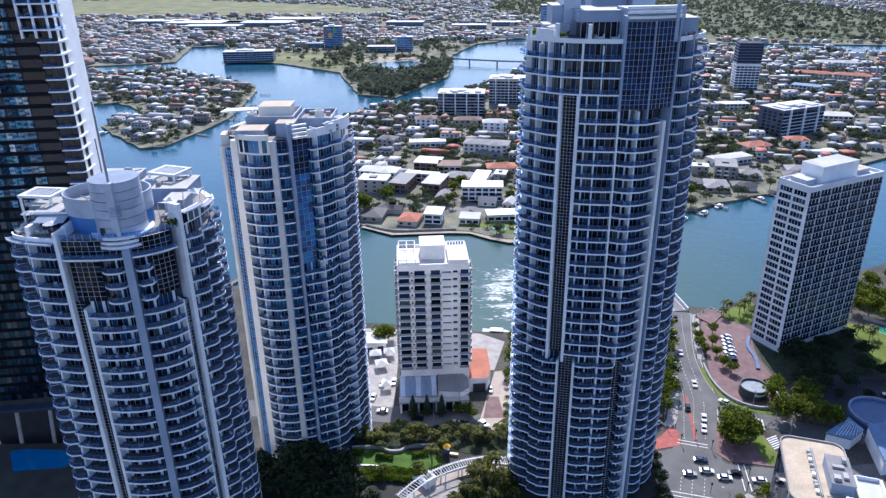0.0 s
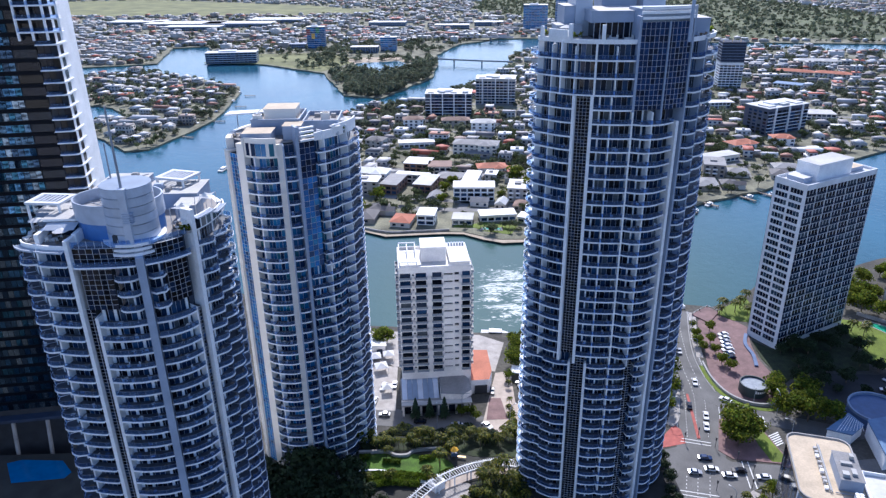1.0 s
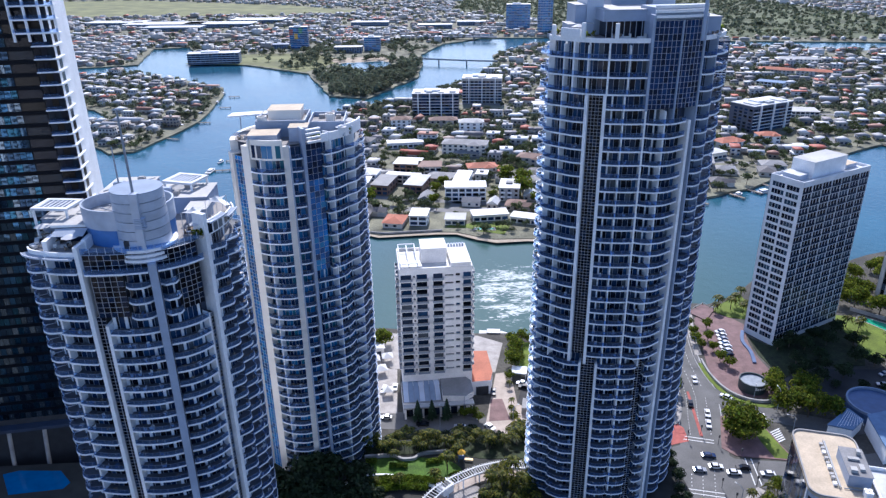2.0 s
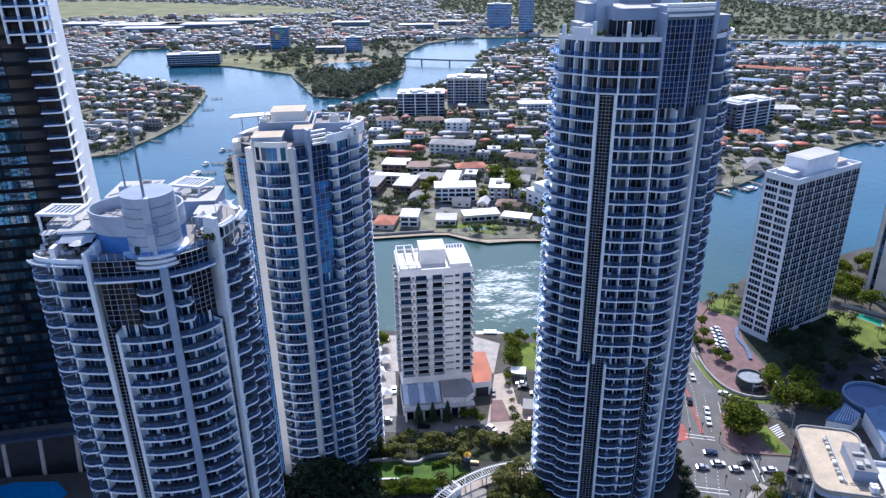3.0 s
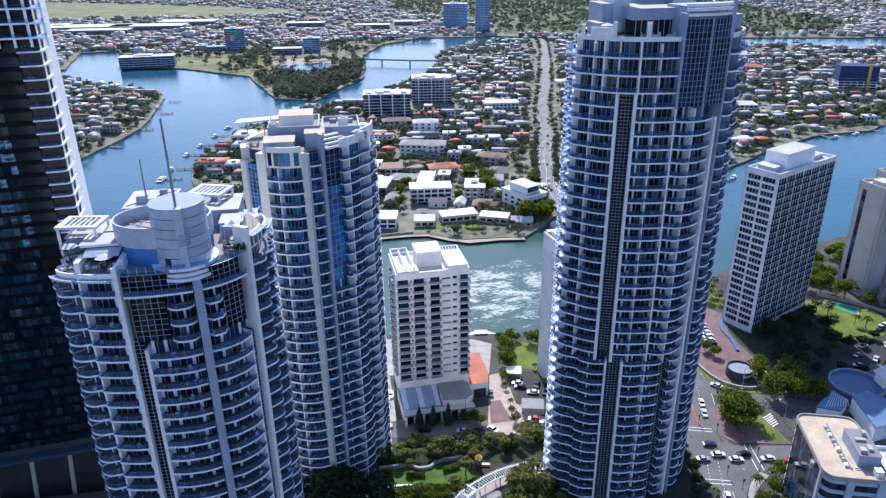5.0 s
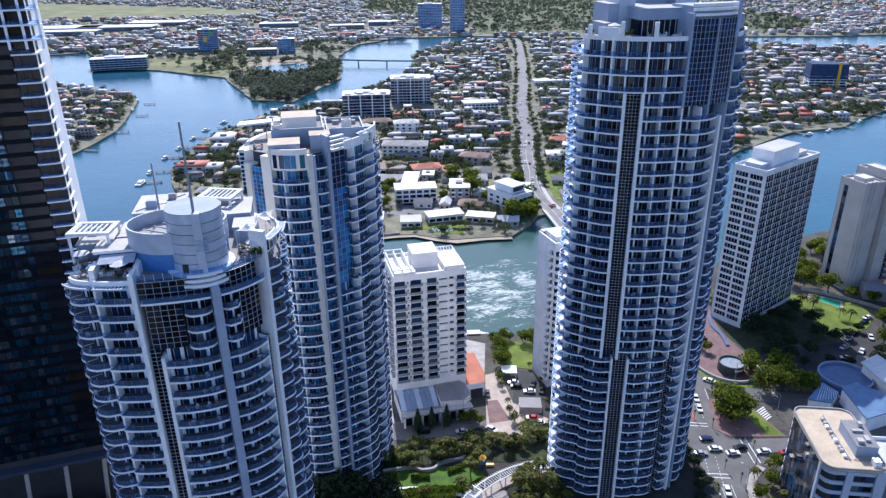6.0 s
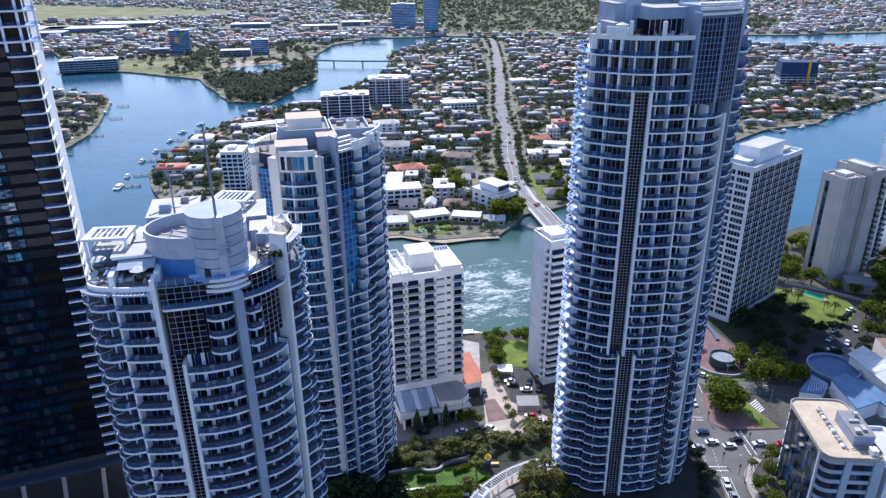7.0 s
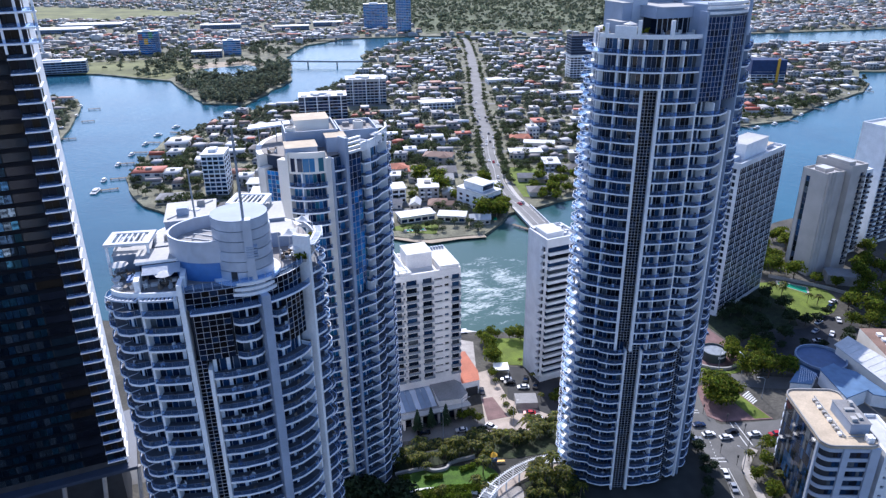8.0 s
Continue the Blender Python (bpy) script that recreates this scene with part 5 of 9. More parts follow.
for x, y, w, d, h in ((-13.8, -0.8, 1.6, 1.2, 1.0), (-12.2, 1.2, 1.2, 1.2, 0.8), (4.0, 6.0, 1.8, 1.3, 1.1), (7.5, 9.0, 1.4, 1.4, 0.9), (-5.0, 6.0, 2.0, 1.4, 1.2), (-2.0, 10.0, 1.4, 1.0, 0.9), (-7.2, -3.0, 1.0, 1.0, 0.8), (6.2, 5.0, 1.0, 1.6, 0.7)):
    z_ = 107.72 if x < -9.5 else 108.52 if x < -5.1 and y < 2 else 108.12 if x > 0.8 else 109.52
    g = Geo()
    g.box(x - w / 2, y - d / 2, z_, x + w / 2, y + d / 2, z_ + h)
    g.box(x - w / 2 + 0.15, y - d / 2 + 0.15, z_ + h, x + w / 2 - 0.15, y + d / 2 - 0.15, z_ + h + 0.12)
    part("air_conditioner", g, CONCRETE if w < 1.5 else GREYWALL, T)
for x0, y0, x1, y1 in ((2, 4.0, 10, 11.0), (-7.5, 4, 0, 12.0), (2, 7.0, 10, 8.0)):
    g = Geo()
    g.beam((x0, y0, 108.2 if x0 > 0 else 109.6), (x1, y1, 108.2 if x0 > 0 else 109.6), 0.13, 0, 6)
    part("pipe", g, RAIL, T)
rq = np.random.default_rng(33)
for i in range(26):
    a_ = rq.uniform(0.3, 11.6) if i < 13 else rq.uniform(34.8, 46.0)
    x, y = loop_l.at(a_, -rq.uniform(1.2, 4.2))
    g = Geo()
    balcony_seat(g, x, y, 104.76, rq.uniform(0, 360), 0, i % 4 == 0)
    part("terrace_chair" if i % 4 else "terrace_table", g, (SAILCLOTH, TIMBER, DARKRAIL, FRAME)[i % 3], T)
sail(T, 12.4, -6.2, 108.6, 1.8)
sail(T, 15.2, -0.8, 108.8, 1.6)
for s0, s1, up in ((0.4, 6.0, 0.0), (6.3, 11.8, 0.0), (36.5, 42.0, 3.0), (42.4, 47.5, 2.1)):
    k = 9
    g = Geo()
    g.ribbon(loop_l.run(s0, s1, 1.6), loop_l.run(s0, s1, 1.45), 104.2 + up, 104.5 + up)
    rail_ = part("sunshade", g, PALEBLUE, T)
    for i in range(k):
        s = s0 + (s1 - s0) * (i + 0.5) / k
        g = Geo()
        g.ribbon([loop_l.at(s - 0.12, 1.47), loop_l.at(s + 0.12, 1.47)], [loop_l.at(s - 0.12, 0.2), loop_l.at(s + 0.12, 0.2)], 104.2 + up, 104.45 + up)
        part("blade", g, PALEBLUE, rail_)

# riverside tower, from (-41, 180)
T = tower_m
parapet(loop_m, T, 9.4, 18.4, 110.4, 112.2, 0.4, 0.4, BEIGE)
parapet(loop_m, T, 28.4, 34.0, 110.4, 112.4, 0.6, 0.4)
parapet(loop_m, T, 34.0, 46.0, 110.4, 113.3, 0.7, 0.4)
g = Geo()
g.prism(loop_m.run(0, ML * 0.9999, -1.2, 1.5)[:-1], 110.5, 110.65)
part("terrace_floor", g, TERRACE, T)
def roof_tray(x0, y0, x1, y1, z0, z1, sunk=1.1, wall=GREYWALL, floor_=TERRACE):
    """A penthouse whose roof lies sunk behind its parapet."""
    g = Geo()
    g.box(x0 + 0.3, y0 + 0.3, z0, x1 - 0.3, y1 - 0.3, z1 - sunk, 0, 1)
    o = [(x0, y0), (x1, y0), (x1, y1), (x0, y1), (x0, y0)]
    q = [(x0 + 0.3, y0 + 0.3), (x1 - 0.3, y0 + 0.3), (x1 - 0.3, y1 - 0.3), (x0 + 0.3, y1 - 0.3), (x0 + 0.3, y0 + 0.3)]
    g.ribbon(o, q, z0, z1, 0)
    part("penthouse", g, [wall, floor_], T)


roof_tray(-8.0, -5.5, 4.0, 7.0, 110.6, 114.6)
roof_box(T, -5.5, -1.5, 2.5, 5.5, 113.6, 116.2, BEIGE, "plant_room", CREAMROOF)
roof_box(T, -8.6, -13.2, -1.8, -7.0, 110.6, 112.9, GREYWALL, "penthouse", CREAMROOF)
roof_tray(4.6, -5.0, 13.4, 6.5, 110.6, 114.0)
roof_box(T, 0.6, -10.5, 5.0, -5.6, 110.6, 113.9, GREYWALL, "penthouse", CREAMROOF)
for x, y, z in ((-6.6, -3.6, 113.5), (9.6, 0.5, 112.9)):
    part("vent_drum", ring(x, y, 0.95, 1.2, z, z + 1.9, k=24), BEIGE, T)
    part("vent_well", disc(x, y, 0.95, z, z + 1.2, 20), DARK, T)
for x, y, w, d in ((6.2, -2.5, 1.2, 1.6), (7.2, 4.2, 1.6, 1.1), (11.4, 3.6, 1.2, 1.2), (11.8, -2.8, 1.1, 1.6)):
    g = Geo()
    g.box(x - w / 2, y - d / 2, 112.9, x + w / 2, y + d / 2, 113.8)
    part("air_conditioner", g, CONCRETE, T)
g = Geo()
g.prism([(-16.0, 1.0), (-6.0, 3.5), (-6.0, 6.8), (-15.5, 5.0)], 114.2, 114.6)
part("roof_wing", g, WHITE, T)
for x in (-13.5, -9.5):
    g = Geo()
    g.beam((x, 3.5, 110.6), (x, 3.8, 114.2), 0.15)
    part("wing_post", g, RAIL, T)
g = Geo()
for k in range(4):
    a, b = loop_m.run(24.6, 28.4, 0.6), loop_m.run(24.6, 28.4, -0.3)
    g.ribbon(a, b, 110.6 + 1.0 * k, 111.0 + 1.0 * k)
part("sunshade", g, WHITE, T)

for a0, a1 in ((10.0, 11.0), (11.6, 12.8), (12.9, 14.4), (14.5, 15.7), (16.6, 17.8)):
    g = Geo()
    g.ribbon([loop_m.at(a0, 0.56), loop_m.at(a1, 0.56)], [loop_m.at(a0, 0.45), loop_m.at(a1, 0.45)], 107.9, 110.9)
    part("window", g, RIVERGLASS, T)

# tallest tower, from (38, 164)
T = tower_r
parapet(loop_r, T, 0.0, 24.0, 134.6, 135.5, 0.5, 0.4)
parapet(loop_r, T, 36.4, 60.0, 134.6, 135.5, 0.5, 0.4)
g = Geo()
g.prism(loop_r.run(0, RL * 0.9999, -1.2, 1.5)[:-1], 135.0, 135.15)
part("terrace_floor", g, TERRACE, T)
for z0, z1, d0 in ((139.4, 139.9, 1.2), (140.4, 140.9, 1.0), (141.3, 141.8, 0.8)):
    g = Geo()
    g.ribbon(loop_r.run(24.2, 36.0, d0), loop_r.run(24.2, 36.0, d0 - 0.8), z0, z1)
    part("crown_band", g, WHITE, T)
g = Geo()
g.prism(loop_r.run(24.4, 35.8, -0.2, 1.5) + [(14.0, -8.0), (-1.0, -9.0)], 135.1, 141.3)
part("crown", g, GREYWALL, T)
roof_box(T, -9.6, -12.4, 1.2, 0.0, 138.4, 140.6, GREYWALL, "penthouse", ROOFPALE)
g = Geo()
g.box(-8.6, -11.6, 135.1, 0.6, -1.0, 138.4)
part("penthouse_glazing", g, GLASS, T)
g = Geo()
for i in range(8):
    g.box(-8.8 + 1.25 * i, -11.75, 135.1, -8.68 + 1.25 * i, -11.62, 138.4)
part("mullion", g, FRAME, T)
roof_box(T, -16.0, -8.8, -10.6, -3.0, 135.1, 137.6, GREYWALL, "penthouse", ROOFPALE)
roof_box(T, -14.0, -6.0, -11.7, 2.0, 135.1, 141.2, GREYWALL, "stair_house", ROOFPALE)
roof_box(T, -11.6, -6.0, -8.0, 3.0, 135.1, 148.0, PALEBLUE, "lift_house")
roof_box(T, -4.0, 2.5, 3.9, 10.0, 135.1, 147.0, GREYWALL, "lift_house")
roof_box(T, 4.6, 0.0, 9.6, 7.0, 135.1, 146.5, PALEBLUE, "lift_house")
g = Geo()
g.ribbon(loop_r.run(4.6, 9.2, 0.7), loop_r.run(4.6, 9.2, 0.3), 135.5, 137.2)
part("terrace_wall", g, WHITE, T)
for a0 in (2.2, 9.4, 16.5):
    g = Geo()
    g.ribbon(loop_r.run(a0, a0 + 0.8, 0.75), loop_r.run(a0, a0 + 0.8, 0.1), 135.1, 138.4 if a0 > 5 else 137.6)
    part("terrace_pier", g, WHITE, T)
roof_box(T, 12.4, -8.5, 16.8, 0.0, 135.1, 138.6, GREYWALL, "penthouse", ROOFPALE)
g = Geo()
g.beam((9.2, -18.0, 135), (9.2, -18.0, 150), 0.4, 0, 8, 0.3)
part("mast", g, GREYWALL, T)
g = Geo()
for x, y in ((-5, -13.6), (-2, -14.2)):
    g.box(x - 0.9, y - 0.35, 135.2, x + 0.9, y + 0.35, 135.6)
    g.box(x + 0.6, y - 0.35, 135.6, x + 0.9, y + 0.35, 136.1)
part("sun_lounger", g, SAILCLOTH, T)


# things left out on the terraces: chairs, tables, planters and umbrellas
def terrace_table(parent, x, y, z, cover):
    parent = thing("dining_set", "outdoor dining set with a white umbrella on the terrace" if cover else "outdoor timber dining set on the terrace", "furniture", parent.matrix_basis @ pose(x, y, z), "terrace dining sets")
    x = y = z = 0.0
    g = Geo()
    g.beam((x, y, z + 0.68), (x, y, z + 0.75), 0.6, 0, 12)
    g.beam((x, y, z), (x, y, z + 0.68), 0.06)
    part("tabletop", g, TIMBER, parent)
    for i in range(4):
        a = math.pi / 4 + i * math.pi / 2
        cx_, cy_ = x + 1.0 * math.cos(a), y + 1.0 * math.sin(a)
        g = Geo()
        g.obox(cx_, cy_, z, z + 0.45, 0.5, 0.5, math.degrees(a))
        g.obox(cx_ + 0.22 * math.cos(a), cy_ + 0.22 * math.sin(a), z + 0.45, z + 0.9, 0.08, 0.5, math.degrees(a))
        part("chair", g, FRAME if i % 2 else TIMBER, parent)
    if cover:
        g = Geo()
        for i in range(8):
            a0, a1 = 2 * math.pi * i / 8, 2 * math.pi * (i + 1) / 8
            g.poly([(x + 1.5 * math.cos(a0), y + 1.5 * math.sin(a0), z + 2.2), (x + 1.5 * math.cos(a1), y + 1.5 * math.sin(a1), z + 2.2), (x, y, z + 2.75)])
        g.beam((x, y, z + 0.7), (x, y, z + 2.7), 0.04)
        part("umbrella", g, SAILCLOTH, parent)


def planter(parent, x, y, z, w, d, seed):
    parent = thing("planter", "concrete planter with green shrubs on the terrace", "planter", parent.matrix_basis @ pose(x, y, z), "terrace planters")
    x = y = z = 0.0
    g = Geo()
    g.box(x - w / 2, y - d / 2, z, x + w / 2, y + d / 2, z + 0.55)
    part("trough", g, CONCRETE, parent)
    lc = leaf_spray(np.random.default_rng(seed), x, y, z + 0.9, w, d)
    part("shrub", lc, LEAF, parent)


def leaf_spray(rs_, x, y, z, w, d):
    g = Geo()
    for i in range(46):
        p = np.array([x + rs_.uniform(-w, w) * 0.55, y + rs_.uniform(-d, d) * 0.55, z + rs_.uniform(-0.35, 0.5)])
        u, v = rs_.normal(size=3) * 0.22, rs_.normal(size=3) * 0.22
        g.poly([p - u, p + v, p + u, p - v])
    return g


for (root_, ttl, spots) in ((tower_l, 104.75, ((-13.5, -8.0, 0), (-7.4, -13.4, 1), (-11.2, -11.0, 0), (11.6, -7.2, 0), (13.4, -8.6, 1), (15.2, -3.6, 0), (-14.6, -7.6, 1))),
                            (tower_r, 135.15, ((-6.8, -13.4, 0), (-14.2, -10.2, 1), (14.6, -11.2, 0), (16.4, -2.6, 1), (-17.4, -4.2, 0))),
                            (tower_m, 110.65, ((8.8, -7.6, 0), (12.6, -5.8, 1), (-11.2, -6.4, 0), (14.4, 1.0, 1)))):
    for x, y, c_ in spots:
        terrace_table(root_, x, y, ttl, c_)
for i, (root_, x, y, z, w, d) in enumerate(((tower_l, 15.6, -5.8, 104.75, 0.8, 2.4), (tower_l, 13.8, -10.2, 104.75, 1.6, 0.8), (tower_l, 16.4, -1.6, 104.75, 0.8, 2.0),
                                            (tower_r, -18.0, -7.0, 135.15, 0.8, 2.4), (tower_r, -12.6, -12.6, 135.15, 2.2, 0.8), (tower_r, 17.8, -5.6, 135.15, 0.8, 2.4), (tower_m, 6.8, -9.4, 110.65, 2.2, 0.7), (tower_m, 14.4, -3.4, 110.65, 0.8, 2.0))):
    planter(root_, x, y, z, w, d, 50 + i)


# ---- scattered masses: far houses and trees ----
def tri_template(geo):
    v = np.array(geo.v, float)
    f, m = [], []
    for face, k in zip(geo.f, geo.m):
        for i in range(1, len(face) - 1):
            f.append((face[0], face[i], face[i + 1]))
            m.append(k)
    return v, np.array(f), np.array(m)


def scatter(name, templates, rows, mats):
    """One mesh of many copies. rows: template, x, y, z, yaw, sx, sy, sz."""
    V, F, M, n = [], [], [], 0
    rows = np.asarray(rows, float)
    for k, (v, f, m) in enumerate(templates):
        r = rows[rows[:, 0] == k]
        if not len(r):
            continue
        c, s = np.cos(r[:, 4]), np.sin(r[:, 4])
        p = v[None] * r[:, None, 5:8]
        q = np.stack([p[..., 0] * c[:, None] - p[..., 1] * s[:, None] + r[:, 1, None], p[..., 0] * s[:, None] + p[..., 1] * c[:, None] + r[:, 2, None], p[..., 2] + r[:, 3, None]], -1)
        V.append(q.reshape(-1, 3))
        F.append((f[None] + (n + np.arange(len(r)) * len(v))[:, None, None]).reshape(-1, 3))
        M.append(np.tile(m, len(r)))
        n += len(r) * len(v)
    V, F, M = np.concatenate(V), np.concatenate(F), np.concatenate(M)
    me = bpy.data.meshes.new(name)
    me.vertices.add(len(V))
    me.vertices.foreach_set("co", V.astype(np.float32).ravel())
    me.loops.add(len(F) * 3)
    me.loops.foreach_set("vertex_index", F.astype(np.int32).ravel())
    me.polygons.add(len(F))
    me.polygons.foreach_set("loop_start", np.arange(0, len(F) * 3, 3, dtype=np.int32))
    me.polygons.foreach_set("material_index", M.astype(np.int32))
    for x in mats:
        me.materials.append(x)
    me.update(calc_edges=True)
    return new(name, me)


def hip_roof(g, w, d, z, rise, over, m):
    a, b = w / 2 + over, d / 2 + over
    r = max(0.0, b - a) if b > a else 0.0
    q = max(0.0, a - b) if a > b else 0.0
    n = len(g.v)
    g.v += [(-a, -b, z), (a, -b, z), (a, b, z), (-a, b, z), (-q, -r, z + rise), (q, r, z + rise)]
    e, f = n + 4, n + 5
    if b >= a:
        g.f += [(n, n + 1, e), (n + 1, n + 2, f, e), (n + 2, n + 3, f), (n + 3, n, e, f), (n + 3, n + 2, n + 1, n)]
    else:
        g.f += [(n, n + 1, f, e), (n + 1, n + 2, f), (n + 2, n + 3, e, f), (n + 3, n, e), (n + 3, n + 2, n + 1, n)]
    g.m += [m] * 5


def gable_roof(g, w, d, z, rise, over, m):
    a, b = w / 2 + over, d / 2 + over
    n = len(g.v)
    g.v += [(-a, -b, z), (a, -b, z), (a, b, z), (-a, b, z), (0, -b, z + rise), (0, b, z + rise)]
    g.f += [(n, n + 1, n + 4), (n + 1, n + 2, n + 5, n + 4), (n + 2, n + 3, n + 5), (n + 3, n, n + 4, n + 5), (n + 3, n + 2, n + 1, n)]
    g.m += [m] * 5


def house_template(kind, windows=True):
    g = Geo()
    w, d, h = {"hip": (11, 14, 3.2), "gable": (9, 15, 4.2), "flat": (12, 15, 6.0), "tall": (13, 20, 8.8), "ell": (9, 14, 3.4), "villa": (11, 14, 3.4), "court": (8, 17, 6.2)}[kind]

    def panes(x0, y0, x1, y1, z0, top):
        for z in np.arange(z0 + 0.9, top - 1.2, 2.8) if windows else ():
            for x in np.arange(x0 + 2.2, x1 - 1.0, 4.4):
                g.box(x - 1.2, y0 - 0.05, z, x + 1.2, y1 + 0.05, z + 1.4, 2)
            for y in np.arange(y0 + 2.4, y1 - 1.0, 4.8):
                g.box(x0 - 0.05, y - 1.2, z, x1 + 0.05, y + 1.2, z + 1.4, 2)
    g.box(-w / 2, -d / 2, 0, w / 2, d / 2, h, 0)
    panes(-w / 2, -d / 2, w / 2, d / 2, 0, h)
    if kind == "hip":
        hip_roof(g, w, d, h, 2.2, 0.7, 1)
    elif kind == "gable":
        gable_roof(g, w, d, h, 2.2, 0.6, 1)
    elif kind == "ell":
        hip_roof(g, w, d, h, 2.3, 0.7, 1)
        wing = Geo()
        hip_roof(wing, 8.5, 6.5, h - 0.2, 1.8, 0.7, 1)
        g.box(w / 2 - 1.0, -d / 2 + 0.6, 0, w / 2 + 5.0, -d / 2 + 7.0, h - 0.2, 0)
        g.join(wing, w / 2 + 0.6, -d / 2 + 3.8, 0)
    elif kind == "villa":
        g.box(-w / 2 - 0.4, -d / 2 - 0.4, h, w / 2 + 0.4, d / 2 + 0.4, h + 0.3, 1)
        g.box(-w / 2 + 1.2, -d / 2 + 2.6, h + 0.3, w / 2 - 1.4, d / 2 - 1.0, h + 3.2, 0)
        panes(-w / 2 + 1.2, -d / 2 + 2.6, w / 2 - 1.4, d / 2 - 1.0, h, h + 3.2)
        g.box(-w / 2 + 0.7, -d / 2 + 1.9, h + 3.2, w / 2 - 0.9, d / 2 - 0.5, h + 3.5, 1)
    elif kind == "court":
        g.box(-w / 2 - 0.4, -d / 2 - 0.4, h, w / 2 + 0.4, d / 2 + 0.4, h + 0.3, 1)
        g.box(w / 2, d / 2 - 6.0, 0, w / 2 + 7.0, d / 2 - 0.4, h - 2.6, 0)
        g.box(w / 2 + 0.1, d / 2 - 6.4, h - 2.6, w / 2 + 7.4, d / 2, h - 2.3, 1)
    else:
        g.box(-w / 2 - 0.4, -d / 2 - 0.4, h, w / 2 + 0.4, d / 2 + 0.4, h + 0.35, 1)
        g.box(-1.6, -1.2, h + 0.35, 1.8, 1.6, h + 1.6, 0)
    return tri_template(g)


def leaf_cloud(rs, count, rx, rz, z, size, lobes=7):
    """A crown of many small leaf sprays gathered in lobes."""
    g = Geo()
    cs = []
    for i in range(lobes):
        a, r = rs.uniform(0, 2 * math.pi), rx * math.sqrt(rs.uniform(0.02, 0.5))
        cs.append((r * math.cos(a), r * math.sin(a), z + rz * rs.uniform(-0.45, 0.55), rs.uniform(0.35, 0.6)))
    for i in range(count):
        c = cs[i % lobes]
        u = rs.normal(size=3)
        u /= np.linalg.norm(u)
        if u[2] < -0.3:
            u[2] *= -0.6
        rr = c[3] * rs.uniform(0.72, 1.08)
        p = np.array([c[0] + u[0] * rr * rx, c[1] + u[1] * rr * rx, c[2] + u[2] * rr * rz])
        n_ = u + rs.normal(size=3) * 0.5
        n_ /= np.linalg.norm(n_)
        t = np.cross(n_, rs.normal(size=3))
        t /= np.linalg.norm(t)
        b = np.cross(n_, t)
        s = size * rs.uniform(0.6, 1.3)
        g.poly([p - t * s * 0.6, p + b * s * 0.45 - t * 0.1 * s, p + t * s * 0.7, p - b * s * 0.4], 0)
    return g


rs = np.random.default_rng(11)
FAR_TREES = []
for i in range(5):
    g = leaf_cloud(rs, 84, 4.6, 3.3, 4.2, 1.8, 8)
    g.beam((0, 0, 0), (0, 0, 4), 0.25, 1, 3)
    FAR_TREES.append(tri_template(g))
for i in range(4):
    g = leaf_cloud(rs, 22, 4.8, 3.0, 3.9, 3.5, 6)
    FAR_TREES.append(tri_template(g))
MID_TREES = []
for i in range(4):
    g = leaf_cloud(rs, 260, 4.4, 3.0, 4.4, 1.0, 11)
    g.beam((0, 0, 0), (0, 0, 4.5), 0.25, 1, 4)
    MID_TREES.append(tri_template(g))
HOUSES = [house_template(k, q) for q in (True, False) for k in ("hip", "gable", "flat", "tall", "ell", "villa", "court")]

# roads of the suburb
ROAD = smooth_line([(108.6, 411), (107.4, 433), (111.6, 464), (120, 493), (131.5, 538), (149, 590), (178, 699), (237, 885), (303, 1110), (334, 1230), (338, 1262)], 6)
g = Geo()
a, b = strip_pts(ROAD, -6.0, 6.0)
g.ribbon(a, b, 0.02, 0.07)
tagged(part("road", g, ASPHALT_OLD), "wide pale asphalt main road running inland from the bridge", "road", kind="structure")
TH = math.atan2(0.26, 0.966)
UX, UY = math.sin(TH), math.cos(TH)


def uv(u, v):
    return (u * UX + v * UY, u * UY - v * UX)


def clear_of_water(x, y, margin):
    x, y = np.asarray(x, float), np.asarray(y, float)
    ok = np.zeros(x.shape, bool)
    for land in LANDS:
        q = inside(land, x, y)
        ok |= q & (near_line(land + land[:1], x, y) > margin)
    return ok & ~(inside(LAGOON, x, y)) & (near_line(LAGOON + LAGOON[:1], x, y) > margin)


PARK = [(-338, 1084), (-233, 1064), (-139, 982), (-95, 817), (-52, 799), (7, 924), (18, 1038), (26, 1146), (63, 1263), (20, 1294), (-153, 1207), (-307, 1197)]
FIELD = [(-1330, 1882), (-634, 1902), (-133, 1872), (-123, 1974), (-338, 2209), (-921, 2557), (-1739, 2455)]
WOODS = [(297, 1350), (491, 1289), (839, 1207), (1002, 1289), (1023, 1739), (921, 2455), (256, 2557), (123, 1943), (307, 1596)]
NSTREETS = Geo()
# streets: straight lanes cut off at the water
lanes = []
for u in np.arange(372, 1300, 62):
    for v0 in np.arange(-260, 700, 20):
        x0, y0 = uv(u, v0)
        x1, y1 = uv(u, v0 + 20)
        if clear_of_water([x0, x1], [y0, y1], 9).all() and inside(SUBURB, [x0, x1], [y0, y1]).all():
            lanes.append(((x0, y0), (x1, y1)))
for v in (-190, -95, 95, 190, 290, 400, 520):
    for u in np.arange(372, 1200, 31):
        x0, y0 = uv(u, v)
        x1, y1 = uv(u + 31, v)
        if clear_of_water([x0, x1], [y0, y1], 9).all() and inside(SUBURB, [x0, x1], [y0, y1]).all():
            lanes.append(((x0, y0), (x1, y1)))
